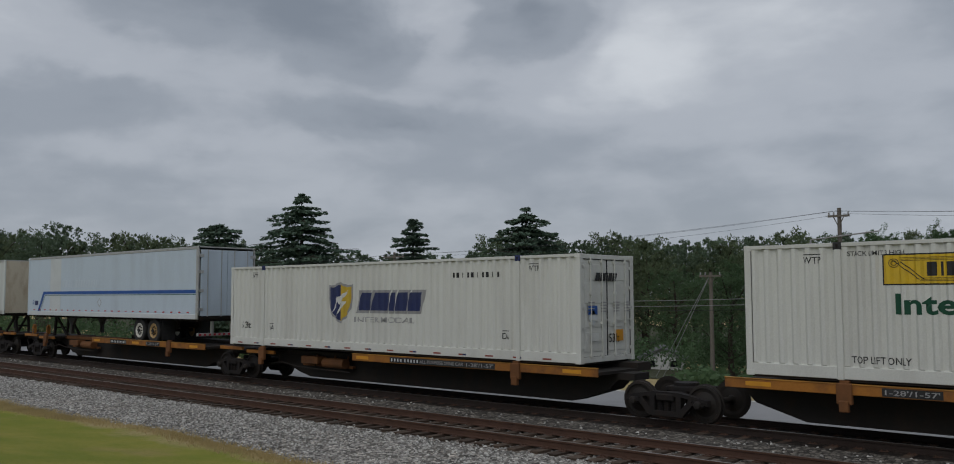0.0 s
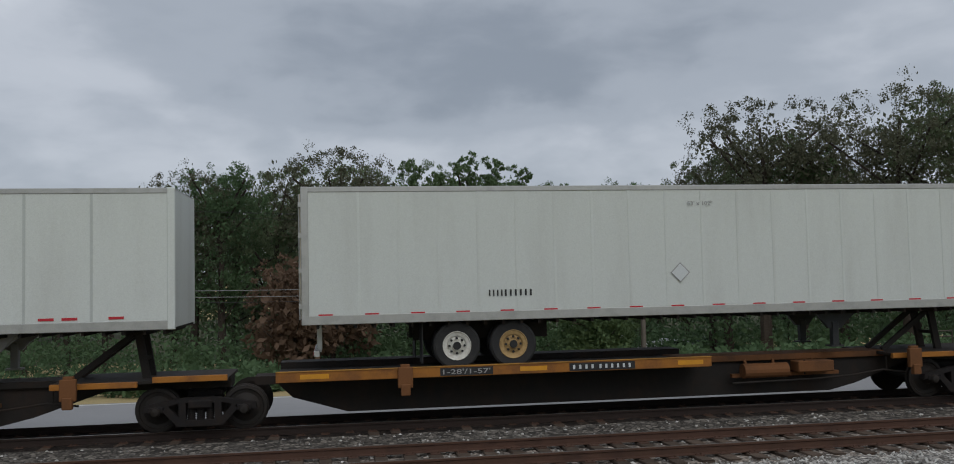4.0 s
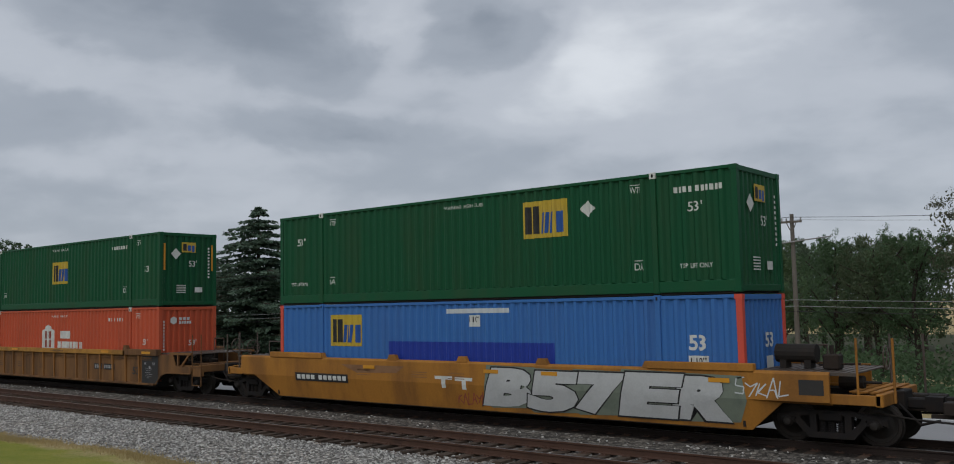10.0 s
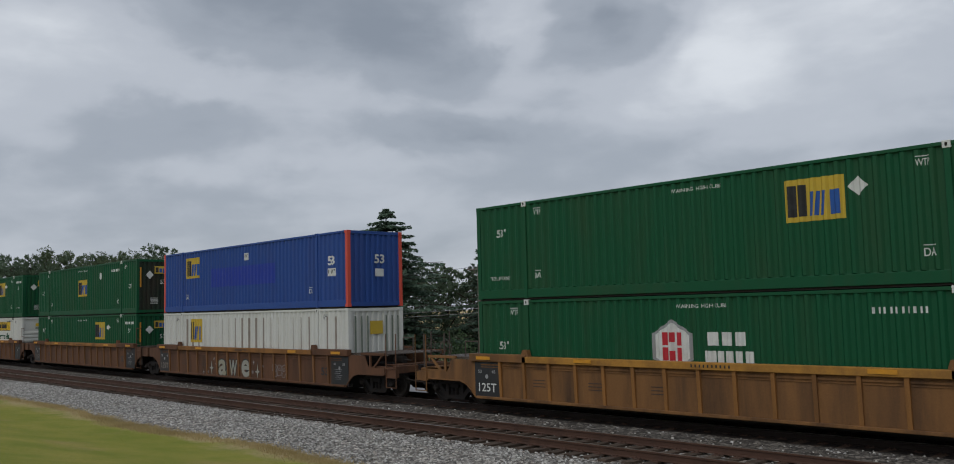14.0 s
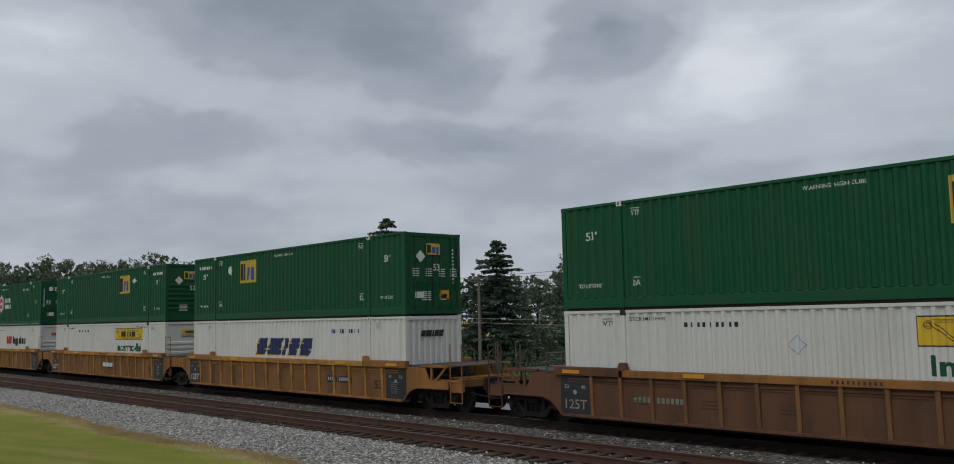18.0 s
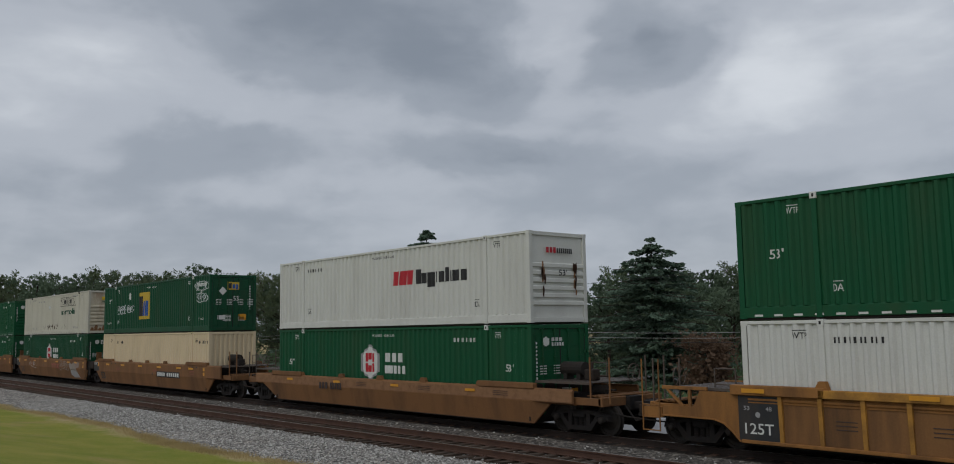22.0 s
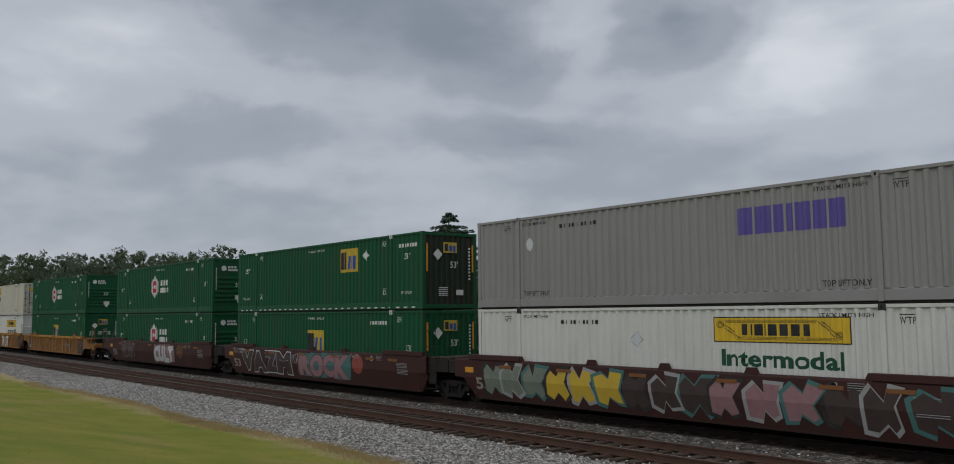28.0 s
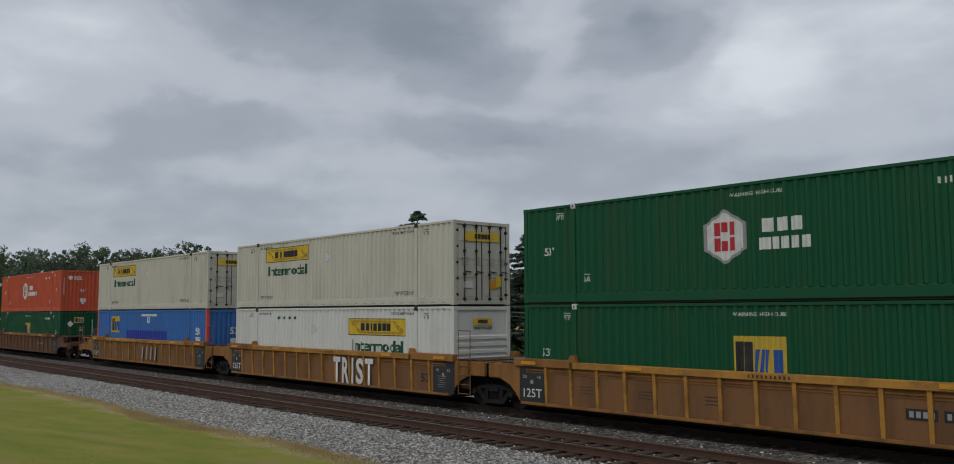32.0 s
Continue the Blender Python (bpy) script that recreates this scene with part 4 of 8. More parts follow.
def gear_green(c, mat=M_WHITE, diamond=12.2, numbers=14.6, later=False):
    """Stencils of the green boxes; the later series carries its number beside the lifting post."""
    da(c, mat)
    mark(c, "stencil", [("t", "WARNING HIGH CUBE", 7.33, 8.82, 2.56, 2.655)], mat, SIDE_Y)
    if later:
        fifty(c, mat, 1.36, (.70, 15.02))
        wtp(c, mat, ((1.60, 1.86, 2.44), (14.42, 14.70, 2.44)))
        numbers = 12.55
    else:
        fifty(c, mat)
        wtp(c, mat, ((2.42, 2.70, 2.46), (13.44, 13.72, 2.46)))
        mark(c, "stencil", [("t", "TOP LIFT ONLY", 14.67, 15.52, .58, .69), ("t", "TOP LIFT ONLY", .55, 1.42, .58, .69)], mat, SIDE_Y)
    if numbers:
        mark(c, "number_stencil", bars(numbers, numbers + .44, 2.36, 2.50, 4, .5) + bars(numbers + .56, numbers + 1.22, 2.36, 2.50, 6, .5), mat, SIDE_Y)
    if diamond:
        mark(c, "placard", [("p", (diamond - .22, 2.2), (diamond, 1.98), (diamond + .22, 2.2), (diamond, 2.42))], M_WHITE, SIDE_Y, 2, label="pale diamond placard")


def hex_logo(c, on_red=False, x0=6.58, z0=.90, cut=False):
    """A tall white hexagon with upright bars, and two rows of white blocks."""
    w, h = 1.21, 1.38
    def hexagon(k):
        cx, cz = x0 + w / 2, z0 + h / 2
        return ("p", *[(cx + u * w * k, cz + v * h * k) for u, v in ((-.5, -.24), (0, -.5), (.5, -.24), (.5, .24), (0, .5), (-.5, .24))])
    if not on_red:
        mark(c, "logo_hexagon", [hexagon(1)], M_GREY, SIDE_Y, 1)
    mark(c, "logo_hexagon", [hexagon(1 if on_red else .88)], M_WHITE, SIDE_Y, 2, label="white hexagon with red bars")
    m = M_REDRUST if on_red else M_RED
    bars_in = [("r", x0 + w * f, x0 + w * (f + .13), z0 + h * a, z0 + h * b) for f in (.26, .61) for a, b in ((.24, .48), (.52, .76))]
    mark(c, "logo_shape", bars_in + [("r", x0 + w * .44, x0 + w * .56, z0 + h * a, z0 + h * b) for a, b in ((.24, .42), (.58, .76))], m, SIDE_Y, 3)
    tx = x0 + 1.55
    mark(c, "name_stencil", blocks(tx + .12, tx + 1.14, 1.63, 1.96, (.9, .8, .8), 0, .22), M_WHITE, SIDE_Y, 2)
    mark(c, "name_stencil", blocks(tx, tx + (2.1 if on_red else 1.36), 1.21, 1.5, (1.2, .6, .8, .8, .9) + ((.3, .5, .8, .7, .2) if on_red else ()), 0, .2), M_WHITE, SIDE_Y, 2)


def gear_hex(c, mat=M_WHITE):
    fifty(c, mat, 1.42)
    wtp(c, mat, ((1.36, 1.66, 2.46), (14.42, 14.72, 2.46)))
    da(c, mat)
    mark(c, "stencil", [("t", "WARNING HIGH CUBE", 7.33, 8.82, 2.56, 2.655)], mat, SIDE_Y)
    mark(c, "number_stencil", bars(12.35, 13.5, 2.36, 2.50, 10, 1.0), mat, SIDE_Y)


def slant_logo(c, mat=M_NAVY, shade=True):
    """Five heavy slanted blocks with cuts in them, and a yellow edge below."""
    x0, x1, z0, z1 = 5.80, 10.34, 1.45, 2.13
    widths = (1.0, 1.35, .36, .9, 1.0)
    for m, dx, dz, layer in ((M_YELLOW if shade else None, -.07, -.05, 1), (mat, 0, 0, 2)):
        if m is None:
            continue
        out = []
        for k, s in enumerate(blocks(x0 + dx, x1 + dx, z0 + dz, z1 + dz, widths, .45, .2)):
            (ax, az), (bx, _), (cx, cz), (ex, _) = s[1:]
            h, d, w = cz - az, (ex - ax), bx - ax

            def q(u, v):
                return (ax + d * v + w * u, az + h * v)

            def r(u0, u1, v0, v1):
                return ("p", q(u0, v0), q(u1, v0), q(u1, v1), q(u0, v1))
            cut = [r(0, 1, 0, .30), r(.12, .88, .30, .38), r(0, 1, .38, .66), r(.12, .88, .66, .74), r(0, 1, .74, 1)]
            out += cut
        mark(c, "logo_shape", out, m, SIDE_Y, layer)


def gear_slant(c):
    mark(c, "number_stencil", bars(11.55, 13.35, 2.32, 2.47, 10, 1.0), M_NAVY, SIDE_Y)
    wtp(c, M_GREY, ((1.36, 1.66, 2.46), (14.42, 14.72, 2.46)))
    mark(c, "stencil", [("t", "53ft", .7, 1.2, .55, .80)], M_GREY, SIDE_Y)


def row_logo(c, z0=1.48):
    mark(c, "logo_shape", blocks(8.70, 10.06, z0, z0 + .52, (1, 1, 1), .12, .12), M_RED, SIDE_Y, 1, label="red logo blocks")
    b = []
    for x, w, lo, up in ((10.14, .32, 0, .52), (10.50, .36, 0, .38), (10.90, .38, -.14, .38), (11.34, .12, 0, .38), (11.52, .30, 0, .38), (11.86, .24, 0, .50), (12.14, .12, 0, .38), (12.32, .34, 0, .38), (12.72, .32, 0, .38)):
        b.append(("r", x, x + w, z0 + lo, z0 + up))
    mark(c, "logo_shape", b, M_BLACK, SIDE_Y, 1, label="black logo blocks")
    mark(c, "stencil", [("t", "WARNING HIGH CUBE", 7.33, 8.82, 2.56, 2.655)], M_BLACK, SIDE_Y)
    mark(c, "number_stencil", bars(2.35, 3.5, 2.36, 2.50, 10, 1.0), M_BLACK, SIDE_Y)
    wtp(c, M_BLACK)
    da(c, M_BLACK)


def front_marks(c, kind, door):
    """The small marks on the end wall."""
    x = ENDX + (.005 if door else .0)
    w = M_WHITE
    if kind == "square":
        end_mark(c, "logo_square", [("r", -.32, .32, 2.12, 2.52)], M_GOLD, x, 1)
        end_mark(c, "logo_shape", [("r", -.26, -.10, 2.18, 2.46)], M_BLACK, x, 2)
        end_mark(c, "logo_shape", [("r", -.05, .10, 2.18, 2.40), ("r", .14, .26, 2.14, 2.40)], M_BLUE, x, 2)
        end_mark(c, "placard", [("p", (-.80, 2.05), (-.58, 1.83), (-.36, 2.05), (-.58, 2.27))], w, x, 1)
        end_mark(c, "length_mark", [("t", "53'", .0, .36, 1.55, 1.80)], w, x)
        end_mark(c, "label_plate", [("r", .28, .62, .52, .72)], w, x)
        end_mark(c, "number_stencil", [("r", .88, .96, 1.1 + k * .13, 1.17 + k * .13) for k in range(10)], w, x)
        end_mark(c, "fine_print", [("r", -.55, -.12, .5 + k * .07, .53 + k * .07) for k in range(5)], w, x)
    elif kind == "hex":
        end_mark(c, "logo_hexagon", [("p", (-.80, 2.28), (-.66, 2.20), (-.52, 2.28), (-.52, 2.44), (-.66, 2.52), (-.80, 2.44))], w, x)
        end_mark(c, "name_stencil", bars(-.42, .05, 2.37, 2.48, 3) + bars(-.42, .12, 2.22, 2.33, 5), w, x)
        end_mark(c, "length_mark", [("t", "53'", .0, .36, 1.36, 1.58)], w, x, 2)
        end_mark(c, "label_plate", [("r", .0, .42, .66, .90), ("r", .12, .30, .50, .66)], w, x, 2)
        end_mark(c, "number_stencil", [("r", -1.12, -1.06, 1.2 + k * .12, 1.27 + k * .12) for k in range(10)], w, x, 3)
    elif kind == "panel":
        end_mark(c, "name_panel", [("r", -.78, .78, 2.20, 2.52)] if door else [("r", -.42, .42, 2.26, 2.48)], M_YELLOW, x, 1)
        end_mark(c, "name_stencil", blocks(-.36, .36, 2.28, 2.45, (1, 1, 1, 1, 1)) if door else blocks(-.22, .22, 2.31, 2.43, (1, 1, 1, 1, 1)), M_BLACK, x, 2)
        if not door:
            end_mark(c, "lettering", [("t", "Intermodal", -.42, .42, 2.10, 2.21)], M_GREEN, x, 2)
        else:
            end_mark(c, "warning_label", [("r", .62, .86, .62, .98)], M_YELLOW, x, 3)
    elif kind == "row":
        end_mark(c, "logo_shape", bars(-.55, -.12, 2.22, 2.40, 3), M_RED, x, 1)
        end_mark(c, "logo_shape", bars(-.08, .62, 2.22, 2.38, 8), M_BLACK, x, 1)
        end_mark(c, "length_mark", [("t", "53'", .0, .36, 1.5, 1.70)], M_BLACK, x, 2)
    elif kind == "slant":
        end_mark(c, "logo_shape", blocks(-.62, .45, 2.18, 2.40, (1, 1.3, .4, .9, 1), .3), M_BLACK, x, 1)
        end_mark(c, "length_mark", [("t", "53ft", .02, .52, .52, .76)], M_BLACK, x)
        end_mark(c, "placard", [("p", (-.95, 1.2), (-.73, .98), (-.51, 1.2), (-.73, 1.42))], M_GHOST, x)
    if door:
        for y in (-.95, -.35, .25, .80):
            end_mark(c, "fine_print", [("r", y, y + .3, 1.35 + k * .08, 1.38 + k * .08) for k in range(4)], w if kind in ("square", "hex") else M_GREY, x, 1)
        end_mark(c, "safety_label", [("r", .30, .72, .55, .86)], M_AMBER, x, 1)
        end_mark(c, "safety_label", [("r", -.85, -.45, .58, .80)], w, x, 1)


def rust_spots(c, seed, n=48, x0=3.0, x1=12.8):
    rng = random.Random(seed)
    for k in range(n):
        x, z = x0 + round(rng.uniform(0, x1 - x0) / .279) * .279 + rng.uniform(-.03, .03), rng.uniform(.40, .66)
        w, h = rng.uniform(.015, .05), rng.uniform(.04, .17)
        pts = [(x + w * math.cos(a) * rng.uniform(.6, 1.2), z + h * math.sin(a) * rng.uniform(.6, 1.3)) for a in [i * 1.047 for i in range(6)]]
        mark(c, "rust_spot", [("p", *pts)], M_RUST, SIDE_Y, 1)


def spray_tag(c, y, x0, x1, z0, z1, mat, seed, strokes=14, conform=True):
    """Quick sprayed strokes: hooks and zigzags, as of a fast pen."""
    rng = random.Random(seed)
    shapes, h = [], z1 - z0
    w = (x1 - x0) / strokes
    for k in range(strokes):
        x = x0 + w * k
        lean, top, low = rng.uniform(.0, .5) * w, z1 - h * rng.uniform(0, .3), z0 + h * rng.uniform(0, .25)
        mid = (top + low) / 2 + rng.uniform(-.15, .15) * h
        pts = rng.choice((
            [(x + lean, top), (x + .1 * w, low), (x + w, low + .1 * h)],
            [(x, low), (x + .5 * w + lean, top), (x + w, low), (x + .75 * w, mid), (x + .2 * w, mid)],
            [(x + w, top), (x + .2 * w, top - .06 * h), (x + .1 * w, mid), (x + .9 * w, mid - .06 * h), (x + .8 * w, low), (x, low + .04 * h)],
            [(x, top), (x + .5 * w, mid), (x + w + lean, top), (x + .35 * w, low)],
            [(x + lean, top), (x, low), (x + .1 * w, mid), (x + w, top), (x + .2 * w, mid), (x + 1.1 * w, low)]))
        for (ax, az), (bx, bz) in zip(pts, pts[1:]):
            d = math.hypot(bx - ax, bz - az) or 1
            t = min(.022, .11 * w) if conform is True else min(.014, .08 * w)
            nx, nz = -(bz - az) / d * t, (bx - ax) / d * t
            shapes.append(("p", (ax - nx, az - nz), (bx - nx, bz - nz), (bx + nx, bz + nz), (ax + nx, az + nz)))
    mark(c, "sprayed_tag", shapes, mat, y, 1, conform, "loose sprayed graffiti strokes")


def bubble_tag(c, x0, x1, z0, z1, count, mat, seed, y=-1.50, conform="fold", pen=.013):
    """Round, overlapping sprayed loops, as of swollen letters drawn in one line."""
    rng, w, h = random.Random(seed), (x1 - x0) / count, (z1 - z0) / 2
    shapes = []
    for k in range(count):
        cx, cz, ph = x0 + w * (k + .5), (z0 + z1) / 2 + rng.uniform(-.12, .12) * h, rng.uniform(0, 6)
        for grow, tall in ((.62, 1.0), (.20, rng.uniform(.22, .42))):
            ring = []
            for q in range(18):
                a = q * 6.2832 / 18
                f = 1 + .16 * math.sin(2 * a + ph) + .10 * math.sin(3 * a + 2 * ph)
                ring.append((cx + w * grow * f * math.cos(a), min(z1 + .05, max(z0 - .05, cz + h * tall * f * math.sin(a) + (.15 * h if tall < 1 else 0)))))
            for (ax, az), (bx, bz) in zip(ring, ring[1:] + ring[:1]):
                d = math.hypot(bx - ax, bz - az) or 1
                nx, nz = -(bz - az) / d * pen, (bx - ax) / d * pen
                shapes.append(("p", (ax - nx, az - nz), (bx - nx, bz - nz), (bx + nx, bz + nz), (ax + nx, az + nz)))
    mark(c, "sprayed_outline", shapes, mat, y, 1, conform, "round pale sprayed graffiti outline")


# ---------------------------------------------------------------- well cars
def build_ladder(bm):
    for x in (0, .6):
        rod(bm, (x, 0, .36), (x, 0, 2.45), .013, seg=6)
    for k in range(6):
        rod(bm, (0, 0, .40 + k * .30), (.6, 0, .40 + k * .30), .011, seg=6)
    rod(bm, (0, 0, 2.45), (.6, 0, 2.45), .016, seg=6)


def build_guide_post(bm):
    for x in (-.13, .09):
        box(bm, x, x + .04, -.14, .14, 1.25, 2.05, .008)
    box(bm, -.13, .13, .08, .12, 1.25, 2.05, .008)
    box(bm, -.13, .13, -.14, .14, 1.98, 2.06, .01)


def build_rib(bm):
    slab(bm, [(-.05, .34), (.05, .34), (.05, 1.42), (-.05, 1.42)], -.085, .0)
    for v in bm.verts:
        if v.co.y < -.01 and v.co.z < .5:
            v.co.y = -.04


def ribbed_side(bm, end_l=False, end_r=False):
    """The side sheet; at a free end it goes on over the truck as an arch and a narrow sill."""
    def close(end):
        if end:
            return [(.05, .30), (.27, .52), (.50, .70), (.80, .785), (2.40, .80), (2.40, 1.03), (1.42, 1.06), (1.22, 1.46)]
        return [(.05, .30), (.30, .60), (.55, .82), (.95, .98), (.95, 1.46)]
    pts = [(16.15 + x, z) for x, z in close(end_r)] + [(-x, z) for x, z in close(end_l)][::-1]
    slab(bm, pts, -1.44, -1.405)
    box(bm, .0, 16.15, -1.52, -1.40, .28, .36, .01)
    box(bm, .2, 15.95, -1.475, -1.44, 1.30, 1.345)
    box(bm, .2, 15.95, -1.465, -1.44, 1.235, 1.26)


def build_arch_rim(bm):
    """The flange round the arch, with the deck's edge beam and its brace."""
    pts = [(.05, .30), (.27, .52), (.50, .70), (.80, .785), (2.40, .80)]
    for p, q in zip(pts, pts[1:]):
        beam(bm, (p[0], -1.455, p[1]), (q[0], -1.455, q[1]), .05, .035)
    box(bm, 1.0, 2.40, -1.45, -1.37, 1.47, 1.56, .008)
    beam(bm, (1.75, -1.41, 1.04), (2.25, -1.41, 1.48), .05, .07)
    box(bm, 1.50, 1.58, -1.44, -1.38, 1.04, 1.48)
    box(bm, 2.45, 3.05, -1.42, -1.30, .72, 1.0, .012)


def build_end_ladder(bm):
    for x in (0, .56):
        rod(bm, (x, 0, .36), (x, 0, 2.24), .02, seg=6)
    for z in (.38, .72, 1.04):
        rod(bm, (0, 0, z), (.56, 0, z), .016, seg=6)


def build_tall_guide(bm):
    for x in (-.13, .09):
        box(bm, x, x + .04, -.12, .12, 1.30, 2.52, .008)
    box(bm, -.13, .13, .07, .11, 1.30, 2.52, .008)
    for z in (1.55, 1.95, 2.34):
        box(bm, -.13, .13, -.12, .12, z, z + .07, .006)
    box(bm, -.05, .05, -.125, -.115, 2.42, 2.52)


def build_joint_board(bm):
    """Open walkway boards over the gap."""
    for k in range(5):
        box(bm, -.60 + k * .24, -.42 + k * .24, -1.15, 1.15, 1.475, 1.505)
    for y in (-1.05, 1.0):
        box(bm, -.62, .58, y, y + .05, 1.445, 1.475)


def ribbed_chord(bm):
    box(bm, 2.05, 14.1, -1.55, -1.35, 1.42, 1.605, .012)


def ribbed_guide(bm):
    box(bm, -.25, 2.2, -1.55, -1.32, 1.42, 1.655, .012)
    slab(bm, [(1.95, 1.60), (2.28, 1.60), (2.22, 1.80), (2.05, 1.80)], -1.50, -1.36)


def smooth_side(bm, zt=1.55, end_l=0, end_r=0):
    """A folded plate: upright above, leaning in below; sloped up to the trucks at its ends."""
    rows = ((1.46, zt), (1.50, zt - .06), (1.50, .92), (1.36, .24))
    tail = [(16.25, .24, 0), (16.65, .62, 1)] if end_r else [(16.3, .24, 0), (17.0, .62, 1), (18.05, .62, 1)]
    cols = [(-1.9, .62, 1), (-1.2, .62, 1), (.02, .24, 0)] if end_l else [(-1.08, .62, 1), (-.62, .62, 1), (-.03, .24, 0)]
    cols += tail
    grid = []
    for x, low, lift in cols:
        grid.append([bm.verts.new((x, -y, max(z, .86) if lift and z < .9 else z)) for y, z in rows])
    mid = []
    for a, b in zip(grid, grid[1:]):
        for k in range(3):
            bm.faces.new((a[k], b[k], b[k + 1], a[k + 1]))
    inner = [[bm.verts.new((v.co.x, v.co.y + .07, v.co.z)) for v in g] for g in grid]
    for a, b in zip(inner, inner[1:]):
        for k in range(3):
            bm.faces.new((a[k], a[k + 1], b[k + 1], b[k]))
    for g, h in ((grid, inner),):
        for i in range(len(g) - 1):
            bm.faces.new((g[i][0], h[i][0], h[i + 1][0], g[i + 1][0]))
            bm.faces.new((g[i][3], g[i + 1][3], h[i + 1][3], h[i][3]))
        for i in (0, len(g) - 1):
            for k in range(3):
                bm.faces.new((g[i][k], g[i][k + 1], h[i][k + 1], h[i][k]))


# closed floor added to block light from below, with the two end bulkheads
def build_light_stop_floor(bm):
    box(bm, .05, 16.1, -1.36, 1.36, .22, .32)
    for x in (-.02, 16.12):
        box(bm, x, x + .06, -1.40, 1.40, .30, 1.40)


def build_joint(bm):
    """The platform over a shared truck."""
    box(bm, -.78, .75, -.95, .95, 1.08, 1.22, .015)
    box(bm, -.75, .7, -.45, .45, .86, 1.10, .02)
    for y in (-1.36, 1.24):
        box(bm, -.75, .75, y, y + .12, 1.0, 1.44, .01)
    box(bm, -.70, .70, -1.2, 1.2, 1.40, 1.445)


def build_step_sill(bm):
    box(bm, 1.0, 2.85, -1.34, -1.24, .88, 1.09, .01)


def build_end_beam(bm):
    box(bm, 2.75, 2.9, -1.34, 1.34, .86, 1.12, .015)


def build_draft_sill(bm):
    box(bm, .0, 3.05, -.32, .32, .72, 1.12, .02)
    box(bm, 1.4, 2.1, -1.15, 1.15, .82, 1.02, .02)


def build_walkway(bm):
    for y in (-1.25, 1.19):
        box(bm, .12, 2.38, y, y + .06, 1.46, 1.53)
    for k in range(12):
        box(bm, .14 + k * .185, .27 + k * .185, -1.19, 1.19, 1.49, 1.52)


def build_crosswalk(bm):
    for x in (2.2, 2.42, 2.64):
        box(bm, x, x + .14, -1.2, 1.2, 1.13, 1.155)
    for y in (-1.0, .9):
        box(bm, 2.2, 2.78, y, y + .08, 1.085, 1.13)


def build_reservoir_tank(bm):
    rod(bm, (.5, .55, 1.22), (1.7, .55, 1.22), .17, seg=14)


def build_brake_cylinder(bm):
    rod(bm, (1.8, -.45, 1.28), (2.3, -.45, 1.28), .14, seg=12)
    rod(bm, (2.3, -.45, 1.28), (2.65, -.45, 1.28), .03)


def build_brake_pipe(bm):
    rod(bm, (.2, -.7, 1.20), (2.9, -.62, 1.16), .022)
    rod(bm, (2.9, -.62, 1.16), (3.3, -.5, .8), .026)


def build_bay(bm):
    box(bm, -.448, .448, -1.446, -1.43, .365, 1.232)


def build_end_plate(bm):
    box(bm, 16.58, 17.05, -1.32, -1.28, .55, 1.50, .01)
    box(bm, 16.30, 16.62, -1.36, -1.30, .95, 1.50, .01)


def build_coupler(bm):
    box(bm, 2.9, 3.45, -.13, .13, .74, .96, .03)
    slab(bm, [(3.40, .70), (3.74, .72), (3.74, 1.0), (3.40, 1.0)], -.17, .17)
    rod(bm, (2.95, -.42, .86), (3.35, -.42, .45), .028)
    rod(bm, (3.35, -.42, .45), (3.72, -.36, .55), .028)


def build_post(bm):
    rod(bm, (0, 0, .95), (0, 0, 2.25), .026, seg=8)


def build_handrail(bm):
    for x in (0, .62):
        rod(bm, (x, 0, 1.15), (x, 0, 2.0), .02, seg=6)
    rod(bm, (0, 0, 2.0), (.62, 0, 2.0), .02, seg=6)
    rod(bm, (0, 0, 1.6), (.62, 0, 1.6), .016, seg=6)


def build_low_rail(bm):
    for x in (0, .45):
        rod(bm, (x, 0, 1.08), (x, 0, 1.42), .016, seg=6)
    for z in (1.28, 1.42):
        rod(bm, (0, 0, z), (.45, 0, z), .016, seg=6)


def build_hand_wheel(bm):
    for k in range(14):
        a, b = k * .4488, (k + 1) * .4488
        rod(bm, (0, .27 * math.cos(a), .27 * math.sin(a)), (0, .27 * math.cos(b), .27 * math.sin(b)), .016, seg=5)
    for k in range(3):
        a = k * 1.0472
        rod(bm, (0, .27 * math.cos(a), .27 * math.sin(a)), (0, -.27 * math.cos(a), -.27 * math.sin(a)), .012, seg=5)


